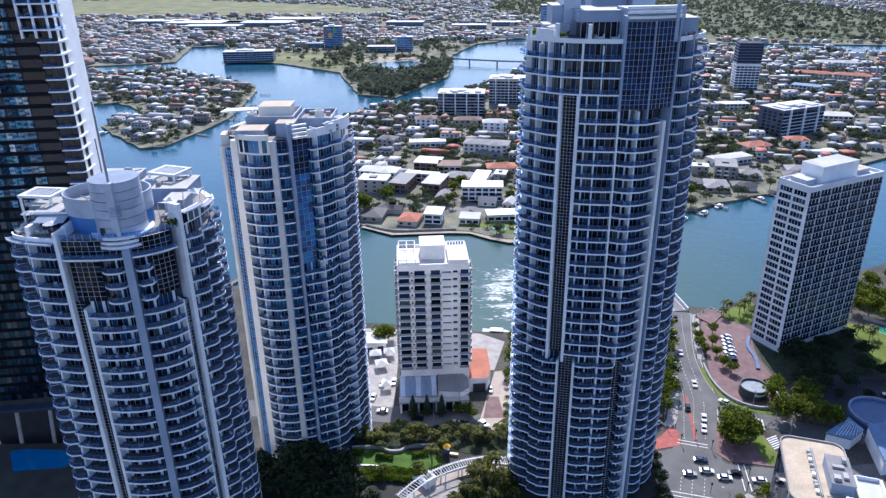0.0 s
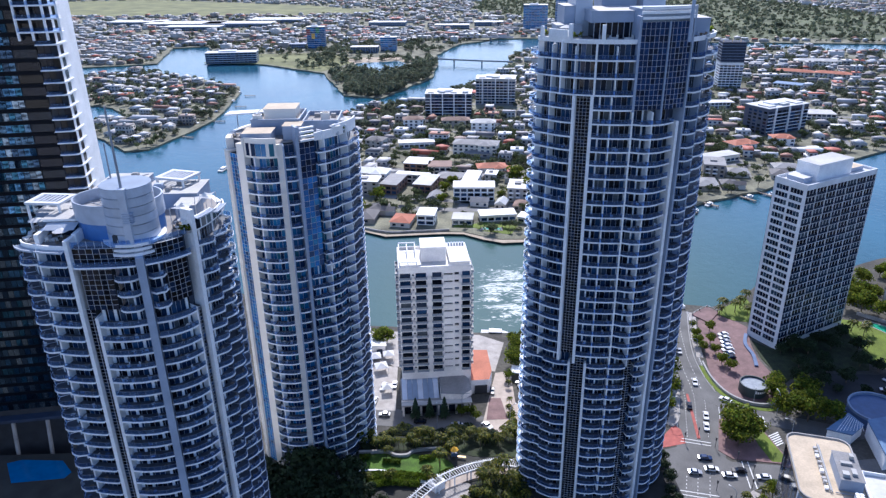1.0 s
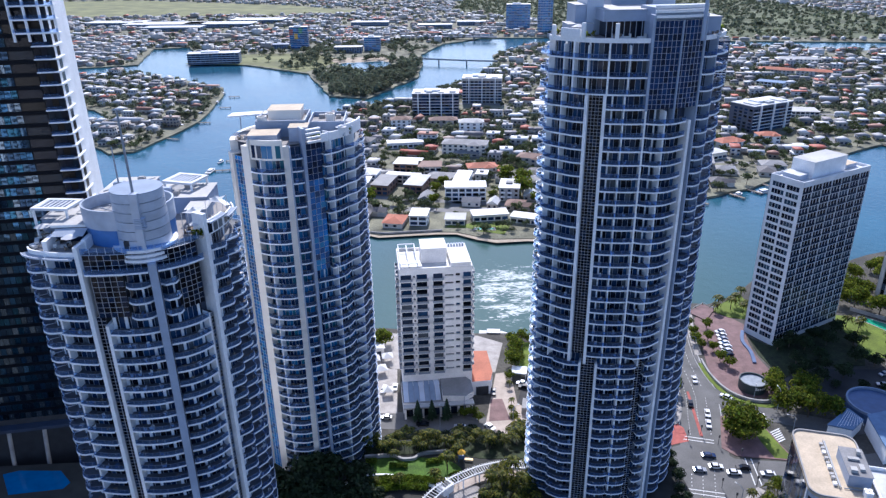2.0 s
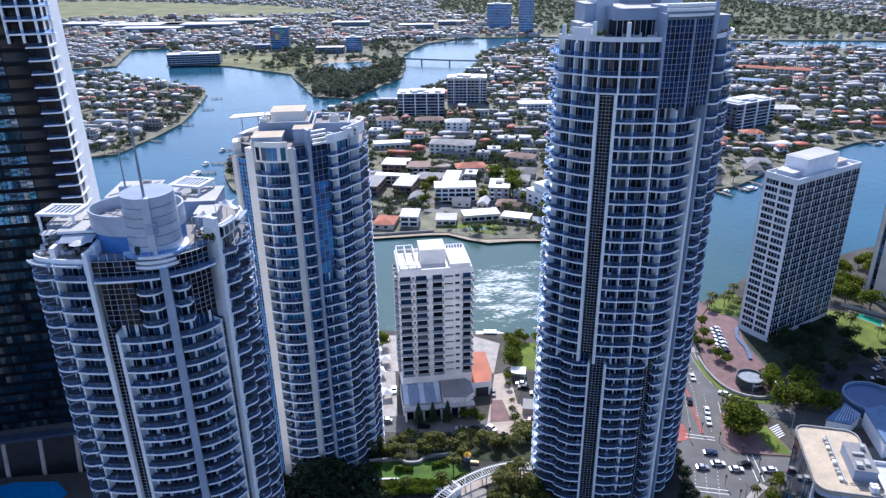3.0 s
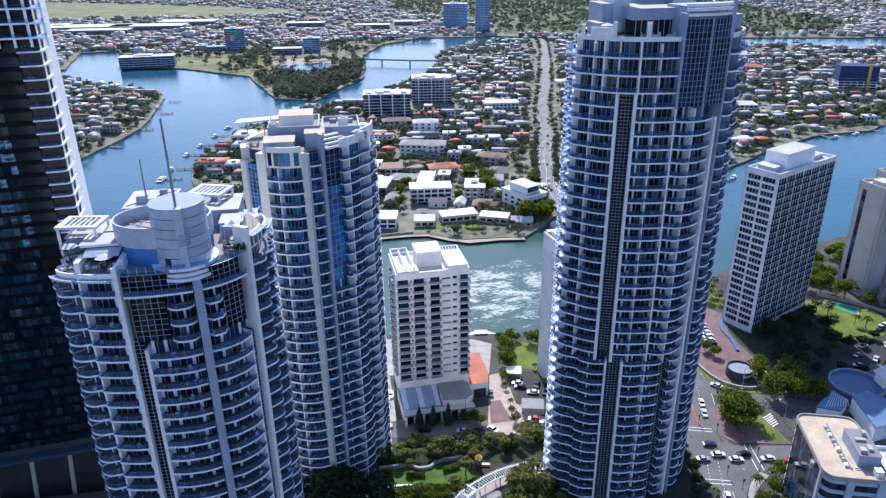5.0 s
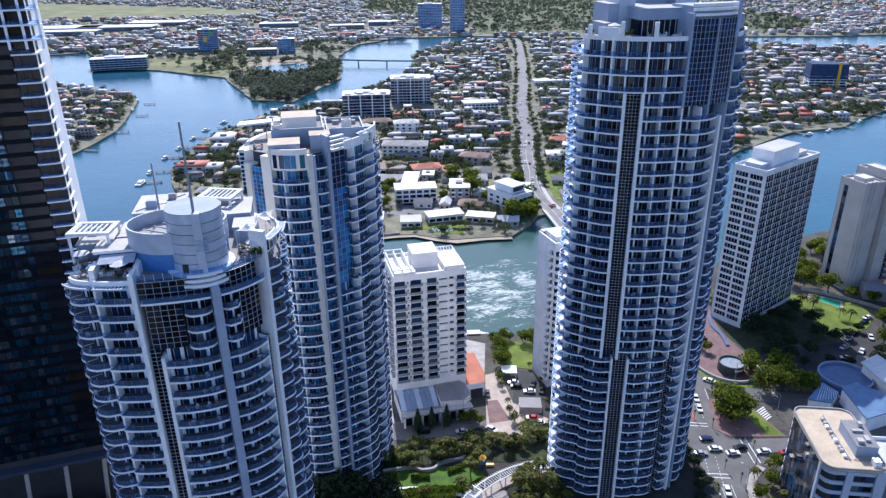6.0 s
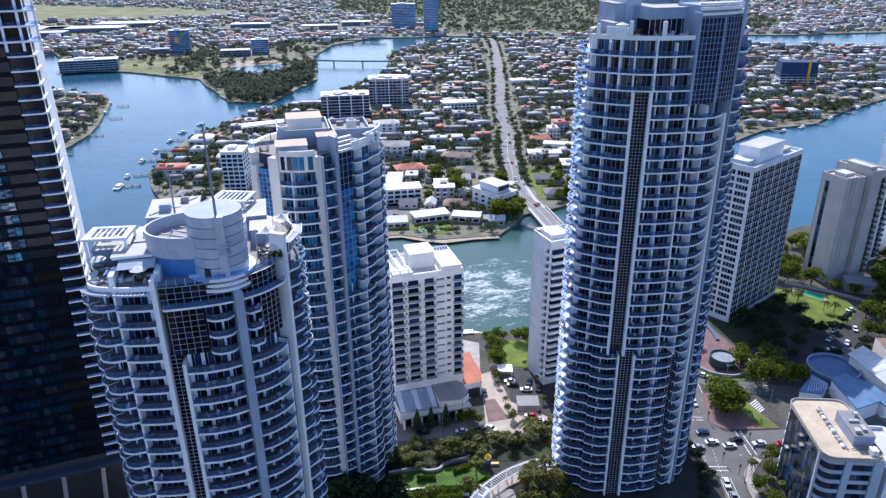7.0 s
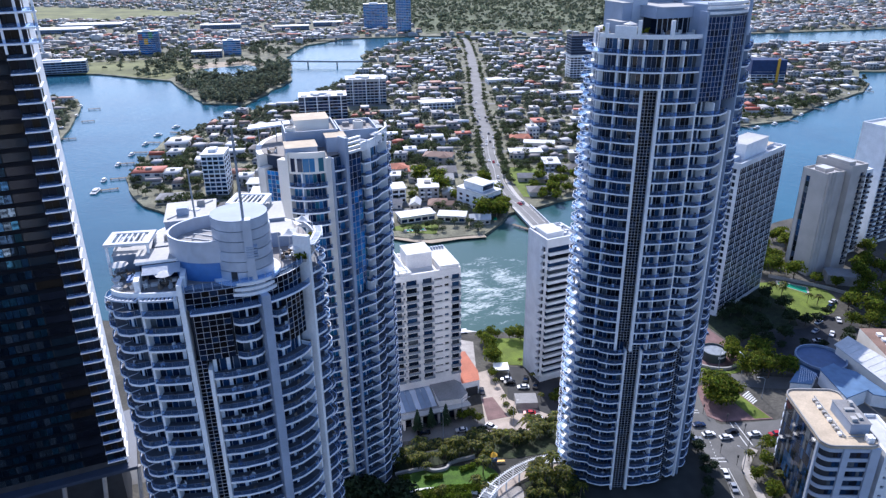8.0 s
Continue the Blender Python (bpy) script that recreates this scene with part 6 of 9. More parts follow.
for (xa, ya), (xb, yb) in lanes:
    dx, dy = xb - xa, yb - ya
    d = math.hypot(dx, dy)
    nx, ny = -dy / d * 3.2, dx / d * 3.2
    NSTREETS.poly([(xa - nx, ya - ny, 0.015), (xb - nx, yb - ny, 0.015), (xb + nx, yb + ny, 0.015), (xa + nx, ya + ny, 0.015)])
tagged(part("street", NSTREETS, ASPHALT_OLD), "narrow asphalt streets between the houses", "street", kind="structure")

# single buildings of the suburb that keep their place: x, y, radius
KEEP = [(-20, 407, 11), (-5, 409, 9), (17, 407, 10), (39, 411, 15), (60, 403, 12), (-16, 475, 26), (29, 462, 22), (84, 424, 16), (48, 508, 14), (-43, 417, 14), (-47, 470, 18), (20, 706, 30), (74, 762, 30),
        (353, 824, 24), (312, 619, 34), (557, 732, 26), (-78, 503, 18), (38, 557, 22), (-288, 1090, 45), (-184, 1243, 40), (-72, 1197, 50), (227, 1479, 35), (267, 1407, 25), (-450, 1636, 100), (-72, 1575, 60), (82, 1524, 50),
        (37, 562, 20), (44, 505, 13), (-10, 520, 12), (6, 510, 11), (49, 636, 14), (-15, 653, 12), (-12, 588, 16), (-46, 592, 10), (-45, 490, 16), (25, 660, 14), (254, 557, 14), (295, 572, 11), (418, 808, 18), (482, 885, 34), (538, 972, 28), (297, 718, 18), (370, 660, 20), (86, 526, 12), (138, 716, 18), (246, 827, 15), (222, 524, 22), (177, 541, 13)]
rows = []
near_rows = []
rs = np.random.default_rng(21)
for i, u in enumerate(np.arange(378, 2900, 25)):
    for v in np.arange(-2100, 3000, 15.5):
        x, y = uv(u + rs.uniform(-2, 2) + (3 if i % 2 == 0 else -3), v + rs.uniform(-2, 2) + 7 * (i % 2))
        if y < 360 or x < -0.72 * y - 40 or x > 1.3 * y + 40:
            continue
        near_rows.append((x, y))
p = np.array(near_rows)
ok = clear_of_water(p[:, 0], p[:, 1], 9)
for q in (PARK, FIELD, WOODS):
    ok &= ~inside(q, p[:, 0], p[:, 1])
ok &= near_line(ROAD, p[:, 0], p[:, 1]) > 20
for x, y, r in KEEP:
    ok &= np.hypot(p[:, 0] - x, p[:, 1] - y) > r + 3
ok &= ~inside(NEAR, p[:, 0], p[:, 1])
ok &= rs.uniform(size=len(p)) < np.where(p[:, 1] > 1500, 0.46, np.where(p[:, 1] > 1000, 0.66, 0.82))
p = p[ok]
NEARBY = (p[:, 1] < 500) & (p[:, 0] < 300)
HOUSE_SPOTS, far = p[NEARBY], p[~NEARBY]
for x, y in far:
    t = rs.choice(7, p=[0.22, 0.14, 0.16, 0.05, 0.21, 0.12, 0.10])
    yaw = -TH + rs.choice([0, math.pi / 2]) + rs.normal() * 0.06
    s = rs.uniform(0.66, 1.0) * (1.0 if y < 1300 else 1.15) * (1.45 if rs.uniform() < 0.09 else 1.0)
    rows.append((t if y < 1000 else t + 7, x, y, 0, yaw, s, s * rs.uniform(0.85, 1.15), rs.uniform(0.85, 1.2)))
tagged(scatter("far_houses", HOUSES, rows, [WALLMIX, ROOFMIX, GLASS]), "low suburban houses with pale, grey and terracotta roofs", "houses", kind="stuff")

# trees
tr = []
q = np.concatenate([np.c_[rs.uniform(-2000, 2800, 44000), rs.uniform(360, 2700, 44000)], np.c_[rs.uniform(-150, 520, 9000), rs.uniform(370, 1000, 9000)], np.c_[rs.uniform(-420, 120, 5000), rs.uniform(790, 1330, 5000)], np.c_[rs.uniform(-500, -200, 1800), rs.uniform(590, 1000, 1800)], np.c_[rs.uniform(-150, 760, 7000), rs.uniform(540, 1250, 7000)]])
q = q[(q[:, 0] > -0.72 * q[:, 1] - 40) & (q[:, 0] < 1.3 * q[:, 1] + 40)]
ok = clear_of_water(q[:, 0], q[:, 1], 3) & ~inside(NEAR, q[:, 0], q[:, 1]) & (near_line(ROAD, q[:, 0], q[:, 1]) > 15)
q = q[ok]
dens = np.array([0.5 + 0.5 * noise.noise((x * 0.012, y * 0.012, 3.0)) for x, y in q])
in_park, in_field, in_woods = inside(PARK, q[:, 0], q[:, 1]), inside(FIELD, q[:, 0], q[:, 1]), inside(WOODS, q[:, 0], q[:, 1])
keepp = np.where(in_woods, 0.5 + 0.45 * (dens > 0.42), np.where(in_park, 0.05 + 0.28 * (dens > 0.5), np.where(in_field, 0.0, np.where(q[:, 1] > 640, 0.24 + 0.42 * (dens > 0.52), 0.28 + 0.42 * (dens > 0.5)))))
isle = inside([(-112, 955), (-99, 888), (-96, 836), (-72, 797), (-57, 798), (-22, 851), (11, 927), (18, 967), (14, 1041), (-20, 1020), (-30, 980), (-64, 958), (-92, 985)], q[:, 0], q[:, 1])
keepp = np.where(isle, 0.62, keepp)
ok = rs.uniform(size=len(q)) < keepp
for x, y, r in KEEP:
    ok &= np.hypot(q[:, 0] - x, q[:, 1] - y) > r * 0.8
# no tree inside a house
cell = {}
for x, y in p:
    cell.setdefault((int(x // 20), int(y // 20)), []).append((x, y))
for i in np.nonzero(ok)[0]:
    x, y = q[i]
    for a in (-1, 0, 1):
        for b in (-1, 0, 1):
            for hx, hy in cell.get((int(x // 20) + a, int(y // 20) + b), ()):
                if abs(hx - x) < 5.5 and abs(hy - y) < 6.0:
                    ok[i] = False
q, wood = q[ok], (in_woods | in_park)[ok]
for (x, y), w_ in zip(q, wood):
    s = rs.uniform(0.45, 1.0) * (1.3 if w_ else 0.95)
    tr.append((rs.integers(5) if y < 1250 else 5 + rs.integers(4), x, y, 0, rs.uniform(0, 6.28), s, s, s * rs.uniform(0.75, 1.3)))
tr = np.array(tr)
mid = tr[:, 2] < 620
tm = tr[mid].copy()
tm[:, 0] = tm[:, 0] % 4
tagged(scatter("far_trees", FAR_TREES, tr[~mid], [HAZELEAF, BARK]), "trees among the far houses and parks, leaves paled for haze", "trees", kind="stuff")
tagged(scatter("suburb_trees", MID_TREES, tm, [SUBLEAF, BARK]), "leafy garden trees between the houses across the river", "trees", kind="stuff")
# street trees along the main road
sr = []
for i in range(len(ROAD) - 1):
    for k in range(3):
        t = k / 3
        x, y = ROAD[i][0] * (1 - t) + ROAD[i + 1][0] * t, ROAD[i][1] * (1 - t) + ROAD[i + 1][1] * t
        if y > 460:
            for s in (-8.5, 8.5):
                if rs.uniform() < (0.75 if s else 0.3):
                    z = rs.uniform(0.45, 0.8)
                    sr.append((rs.integers(4), x + s + rs.uniform(-1, 1), y + rs.uniform(-5, 5), 0, rs.uniform(0, 6), z, z, z))
tagged(scatter("roadside_trees", MID_TREES, sr, [SUBLEAF, BARK]), "rounded street trees along the main road", "trees", kind="stuff")


def patch(name, label, outline, z, material, category="lawn"):
    g = Geo()
    g.prism(outline, -0.3, z, 0)
    return tagged(part(name, g, material), label, category, kind="structure")


patch("park_lawn", "park lawn beside the lagoon", [(-332, 1090), (-233, 1067), (-143, 987), (-100, 1084), (-113, 1115), (-164, 1176), (-307, 1176)], 0.03, DRYGRASS)
patch("airfield_grass", "broad pale green airfield grass", FIELD, 0.03, DRYGRASS)
patch("woodland_floor", "green fairways between dense trees", WOODS, 0.03, WOODFLOOR)
patch("beach", "pale sand beach round the lagoon", smooth_line([(-101, 1050), (-116, 1107), (-69, 1116), (-22, 1117), (-17, 1078), (-39, 1066), (-70, 1060)][::-1], 4, True), 0.06, SAND, "beach")
patch("shore_sand", "strip of pale sand along the far river shore", [(-50, 400), (-30, 386.5), (4, 388.5), (16, 387.5), (27, 378.5), (38, 372.5), (56, 373.5), (71, 371.5), (71, 378), (41, 383), (17, 395), (-27, 395), (-45, 405)], -0.5, SAND, "beach")


# ---- houses across the river ----
def house(kind, roof, label, seed, w=None, d=None, storeys=None):
    rs_ = np.random.default_rng(seed)
    base = {"hip": (12, 15, 1), "gable": (10, 16, 1), "flat": (13, 17, 2), "flats": (15, 22, 3), "ell": (13, 14, 1)}[kind]
    w, d, storeys = w or base[0], d or base[1], storeys or base[2]
    h = 3.0 * storeys + 0.3
    root = thing("house" if kind != "flats" else "apartment_house", label, "house", group="houses across the river")
    g = Geo()
    g.box(-w / 2, -d / 2, 0, w / 2, d / 2, h)
    if kind == "ell":
        g.box(w / 2, -d / 2, 0, w / 2 + 6, -d / 2 + 7, h)
    part("wall", g, WALLMIX, root)
    g = Geo()
    if kind in ("hip", "ell"):
        hip_roof(g, w, d, h, 2.3, 0.7, 0)
    elif kind == "gable":
        gable_roof(g, w, d, h, 2.4, 0.6, 0)
    else:
        g.box(-w / 2 - 0.5, -d / 2 - 0.5, h, w / 2 + 0.5, d / 2 + 0.5, h + 0.3)
    part("roof", g, roof, root)
    if kind == "ell":
        g = Geo()
        n = len(g.v)
        x0, x1, y0, y1 = w / 2 + 0.2, w / 2 + 6.6, -d / 2 - 0.6, -d / 2 + 7.6
        ym = (y0 + y1) / 2
        g.v += [(x0 - 4, y0, h), (x1, y0, h), (x1, y1, h), (x0 - 4, y1, h), (x0 - 4, ym, h + 1.9), (x1, ym, h + 1.9)]
        g.f += [(0, 1, 5, 4), (2, 3, 4, 5), (1, 2, 5)]
        g.m += [0, 0, 0]
        part("roof", g, roof, root)
    if kind in ("flat", "flats"):
        g = Geo()
        g.box(-w * 0.2, -d * 0.1, h + 0.3, w * 0.12, d * 0.16, h + 1.3)
        part("roof_unit", g, ROOFGREY, root)
    for s in range(storeys):
        z = 3.0 * s + 0.9
        for x in np.arange(-w / 2 + 2.4, w / 2 - 1.0, 5.2):
            g = Geo()
            g.box(x - 1.0, -d / 2 - 0.08, z, x + 1.0, -d / 2 + 0.02, z + 1.4, 0)
            part("window", g, GLASS, root)
        for sd in (-1, 1):
            if sd == -1 or storeys > 1:
                for y in np.arange(-d / 2 + 2.6, d / 2 - 1.0, 6.8):
                    g = Geo()
                    x = sd * w / 2
                    g.box(min(x, x + sd * 0.06) - 0.02, y - 1.1, z, max(x, x + sd * 0.06) + 0.02, y + 1.1, z + 1.4, 0)
                    part("window", g, GLASS, root)
    if kind == "flats":
        for s in range(1, storeys):
            for x in np.arange(-w / 2 + 3.0, w / 2 - 2.0, 5.0):
                g = Geo()
                g.box(x - 1.7, -d / 2 - 1.4, 3.0 * s - 0.15, x + 1.7, -d / 2 - 0.09, 3.0 * s)
                g.box(x - 1.7, -d / 2 - 1.4, 3.0 * s, x + 1.7, -d / 2 - 1.3, 3.0 * s + 0.95)
                part("balcony", g, WHITE, root)
    return root


KINDS = [house("hip", ROOFGREY, "single-storey house with a grey tiled hip roof", 1), house("hip", ROOFRED, "single-storey house with a terracotta hip roof", 2), house("gable", ROOFWHITE, "house with a pale metal gable roof", 3),
         house("flat", ROOFWHITE, "two-storey house with a pale flat roof", 4), house("ell", ROOFDARK, "L-shaped house with a dark tiled roof", 5), house("ell", ROOFBROWN, "L-shaped house with a brown tiled roof", 6),
         house("flats", ROOFWHITE, "three-storey flats with a pale flat roof and balconies", 7), house("flats", ROOFGREY, "three-storey flats with a grey flat roof", 8), house("gable", ROOFGREY, "house with a grey gable roof", 9), house("hip", ROOFDARK, "house with a dark tiled hip roof", 10)]
used = [False] * len(KINDS)


def set_house(k, x, y, yaw, s=1.0):
    m = pose(x, y, 0, 0, 0, yaw) @ Matrix.Diagonal((s, s, 1, 1))
    if used[k]:
        copy_thing(KINDS[k], m)
    else:
        KINDS[k].matrix_basis = m
        used[k] = True


for k, x, y, yaw, s in ((1, -20, 407, -14, 1.0), (9, -43, 416, -10, 1.1), (4, -36, 428, -10, 0.9), (1, 48, 508, 80, 1.25), (0, 38, 557, 80, 1.3), (6, -47, 470, 80, 0.9), (2, 58, 462, 10, 0.8), (3, 100, 445, -15, 0.7)):
    set_house(k, x, y, yaw, s)
rs = np.random.default_rng(77)
for x, y in HOUSE_SPOTS:
    if x > 700 or (x > 95 and x < 100):
        continue
    k = int(rs.choice(10, p=[0.15, 0.09, 0.16, 0.14, 0.12, 0.1, 0.06, 0.04, 0.08, 0.06]))
    set_house(k, x, y, -15 + rs.choice([0, 90]) + rs.normal() * 3, rs.uniform(0.8, 1.02))


def villa(name, label, x, y, yaw, w, d, h, roof=ROOFWHITE, wall=WHITE, upper=None):
    """A flat-roofed modern house or block, set where it stands on the shore."""
    root = thing(name, label, "house", pose(x, y, 0, 0, 0, yaw))
    g = Geo()
    g.box(-w / 2, -d / 2, 0, w / 2, d / 2, h)
    part("wall", g, wall, root)
    g = Geo()
    g.box(-w / 2 - 0.5, -d / 2 - 0.8, h, w / 2 + 0.5, d / 2 + 0.5, h + 0.35)
    part("roof", g, roof, root)
    top = h
    if upper:
        uw, ud, uh = upper
        g = Geo()
        g.box(-uw / 2, -ud / 2, h + 0.35, uw / 2, ud / 2, h + uh)
        part("upper_floor", g, wall, root)
        g = Geo()
        g.box(-uw / 2 - 0.4, -ud / 2 - 0.4, h + uh, uw / 2 + 0.4, ud / 2 + 0.4, h + uh + 0.3)
        part("roof", g, roof, root)
        g = Geo()
        g.box(-uw / 2 + 0.8, -ud / 2 - 0.06, h + 1.0, uw / 2 - 0.8, -ud / 2 + 0.1, h + uh - 0.6)
        part("window", g, GLASS, root)
    for s in range(max(1, int(h / 3))):
        n_ = max(2, int(w / 4))
        for i in range(n_):
            a = -w / 2 + w * i / n_ + 0.5
            g = Geo()
            g.box(a, -d / 2 - 0.06, 3.0 * s + 0.6, a + w / n_ - 1.0, -d / 2 + 0.1, 3.0 * s + 2.5)
            part("window", g, GLASS, root)
        for i in range(max(1, int(d / 5))):
            b = -d / 2 + d * i / max(1, int(d / 5)) + 1.0
            for sd in (-1, 1):
                g = Geo()
                xs = sorted((sd * (w / 2 - 0.1), sd * (w / 2 + 0.06)))
                g.box(xs[0], b, 3.0 * s + 0.9, xs[1], b + 2.6, 3.0 * s + 2.4)
                part("window", g, GLASS, root)
    return root


villa("shore_house", "white two-storey modern house on the shore", -5, 409, -10, 10.5, 13, 6.4, ROOFWHITE, WHITE)
villa("shore_house", "low house with a pale flat roof on the shore", 17, 407, -8, 12, 11, 3.6, ROOFPALE, BEIGE)
villa("shore_bungalow", "long low house with a white roof by a lawn", 38.5, 411.5, 4, 22, 10, 4.0, ROOFWHITE, BEIGE)
villa("shore_bungalow", "low white-roofed house with a deep eave", 60, 404, -24, 17, 9, 3.8, ROOFWHITE, BEIGE)
villa("apartment_wing", "two-storey flats with a grey flat roof", -27.5, 474, -17, 12, 24, 7.0, ROOFGREY, ROOFBROWN)
villa("apartment_wing", "two-storey flats with a pale flat roof", -4.5, 472, -17, 12.5, 24, 7.0, ROOFPALE, ROOFBROWN)
villa("apartment_link", "flat pale roof joining two wings of flats", -14, 489, -17, 24, 6, 6.4, ROOFWHITE, BEIGE)
villa("curved_apartments", "white three-storey apartment house with a pale roof", 27, 451, -4, 27, 13, 9.6, ROOFWHITE, WHITE)
villa("curved_apartments", "white wing of an apartment house", 27, 471, -14, 10, 26, 9.0, ROOFWHITE, WHITE)
villa("stepped_apartments", "white stepped modern apartment house", 84, 424, 28, 16, 24, 11.5, ROOFWHITE, WHITE, (11, 16, 4.5))
villa("low_shop", "low white-roofed building beside the main road", 156, 520, -14, 26, 12, 5.0, ROOFWHITE, BEIGE)
villa("low_shop", "low white-roofed building beside the main road", 177, 541, -26, 25, 10, 5.0, ROOFWHITE, BEIGE)
villa("flat_roofed_flats", "two-storey flats with a white flat roof", -10, 521, -14, 19, 17, 6.6, ROOFWHITE, ROOFBROWN)
villa("flat_roofed_flats", "two-storey flats with a brown flat roof", 6, 511, -4, 17, 15, 6.6, ROOFBROWN, BEIGE)
villa("long_white_house", "long house with white flat roofs", -12, 588, 4, 30, 10, 4.4, ROOFWHITE, WHITE)
villa("white_hall", "long white hall with a pale flat roof", 138, 716, -4, 36, 15, 7.0, ROOFWHITE, WHITE)
villa("white_hall", "low white building with a flat roof", 297, 718, 0, 32, 13, 6.0, ROOFWHITE, WHITE)
villa("shed_hall", "low shed with a pale metal roof", 370, 662, -14, 34, 20, 6.0, ROOFPALE, BEIGE)
villa("school_hall", "low hall with a blue-grey roof", 418, 810, -40, 30, 16, 6.0, ROOFBLUE, WHITE)
villa("low_shop", "low white shop beside the main road", 246, 828, -4, 26, 14, 5.0, ROOFWHITE, WHITE)
villa("shore_yard_shed", "pale shed in a yard by the river", 222, 526, 20, 34, 12, 5.0, ROOFPALE, BEIGE)


def hip_block(label, x, y, yaw, w, d, storeys, roof, wall=WALLMIX):
    """A block of flats or a long house under a hipped roof, with window rows and a veranda roof."""
    root = thing("hip_roofed_block", label, "house", pose(x, y, 0, 0, 0, yaw), "blocks across the river")
    h = 3.0 * storeys + 0.3
    g = Geo()
    g.box(-w / 2, -d / 2, 0, w / 2, d / 2, h)
    part("wall", g, wall, root)
    g = Geo()
    hip_roof(g, w, d, h, 2.4, 0.8, 0)
    part("roof", g, roof, root)
    g = Geo()
    hip_roof(g, w * 0.3, d * 0.6, h - 0.1, 1.9, 0.6, 0)
    bay_roof = Geo()
    bay_roof.join(g, w * 0.22, -d * 0.34, 0.0)
    part("bay_roof", bay_roof, roof, root)
    g = Geo()
    g.box(w * 0.08, -d / 2 - 1.8, 0, w * 0.36, -d / 2, h - 0.1)
    part("bay", g, wall, root)
    for s in range(storeys):
        n_ = max(2, int(w / 4.5))
        for i in range(n_):
            a = -w / 2 + w * (i + 0.5) / n_
            g = Geo()
            y0 = -d / 2 - (1.86 if w * 0.08 < a < w * 0.36 else 0.06)
            g.box(a - 1.1, y0, 3.0 * s + 0.7, a + 1.1, y0 + 0.1, 3.0 * s + 2.3)
            part("window", g, GLASS, root)
    return root


for q in (("three-storey cream flats under a grey hipped roof", 37, 562, -14, 36, 15, 3, ROOFGREY, BEIGE), ("two-storey brick block under a red hipped roof", 44, 505, 2, 21, 12, 2, ROOFRED), ("white house under a blue-grey roof", 49, 636, -4, 22, 12, 3, ROOFPALE, WHITE),
          ("white gabled house under a brown roof", -15, 653, 4, 18, 11, 3, ROOFBROWN, WHITE), ("two-storey house under a dark roof", -46, 592, -20, 15, 13, 2, ROOFDARK), ("white flats under a pale roof", -45, 490, -14, 27, 13, 3, ROOFWHITE, WHITE),
          ("terrace of houses under a dark red roof", 25, 660, 0, 26, 11, 2, ROOFBROWN), ("white house under a terracotta roof", 254, 557, 18, 23, 14, 2, ROOFRED, WHITE), ("white house under a terracotta roof", 295, 572, -4, 17, 13, 2, ROOFRED, WHITE),
          ("long building under red roofs", 466, 892, -31, 42, 13, 2, ROOFRED), ("long building under red roofs", 504, 872, -31, 40, 13, 2, ROOFRED), ("long building under a pale brown roof", 538, 974, -14, 58, 16, 2, ROOFPALE, BEIGE), ("brown-roofed flats beside the main road", 86, 526, -26, 22, 13, 2, ROOFBROWN),
          ("red-roofed house beside the main road", 172, 568, -18, 19, 12, 1, ROOFRED)):
    hip_block(*q)


def flats(name, label, x, y, yaw, w, d, h, cols, wall=WHITE, glass=GLASS, roof=ROOFWHITE, piers=0):
    """A far apartment block: window bands and slabs on each storey."""
    root = thing(name, label, "building", pose(x, y, 0, 0, 0, yaw))
    g = Geo()
    g.box(-w / 2, -d / 2, 0, w / 2, d / 2, h)
    part("body", g, wall, root)
    g = Geo()
    g.box(-w / 2 - 0.3, -d / 2 - 0.3, h, w / 2 + 0.3, d / 2 + 0.3, h + 0.6)
    part("roof", g, roof, root)
    g = Geo()
    g.box(-w * 0.25, -d * 0.2, h + 0.6, w * 0.1, d * 0.2, h + 2.6)
    part("lift_house", g, WHITE, root)
    for i in range(piers):
        g = Geo()
        c_ = -w / 2 + w * (i + 0.5) / piers
        g.box(c_ - 0.5, -d / 2 - 1.5, 0, c_ + 0.5, -d / 2 - 0.02, h + 0.2)
        part("party_wall", g, WHITE, root)
        g = Geo()
        g.box(c_ - w * 0.3 / piers, -d * 0.38, h + 0.6, c_ + w * 0.22 / piers, d * (0.1 + 0.12 * (i % 2)), h + 1.5 + 0.7 * (i % 2))
        part("roof_plant", g, ROOFWHITE, root)
    k = int(h / 3.0)
    n_ = cols
    wi = Geo()
    wi.box(0.35, -d / 2 - 0.05, 0.5, w / n_ - 0.35, -d / 2 + 0.2, 2.5)
    ws = Geo()
    ws.box(-w / 2 - 0.05, -0.1, 0.6, -w / 2 + 0.2, 3.2, 2.4)
    ws.box(w / 2 - 0.2, -0.1, 0.6, w / 2 + 0.05, 3.2, 2.4)
    bl = Geo()
    bl.box(-w / 2 - 0.02, -d / 2 - 1.2, -0.12, w / 2 + 0.02, -d / 2 - 0.06, 0.12)
    wins, bals = Pool(root, "window", [glass], 0 if y > 600 else 60), Pool(root, "balcony", [SLAB], 0 if y > 900 else 20)
    for s in range(k):
        for i in range(n_):
            wins.add(wi, x=-w / 2 + w * i / n_, z=3.0 * s)
        for i in range(max(1, int(d / 6))):
            wins.add(ws, y=-d / 2 + 1.5 + 5.5 * i, z=3.0 * s)
        if s:
            bals.add(bl, z=3.0 * s)
    wins.done()
    bals.done()
    return root


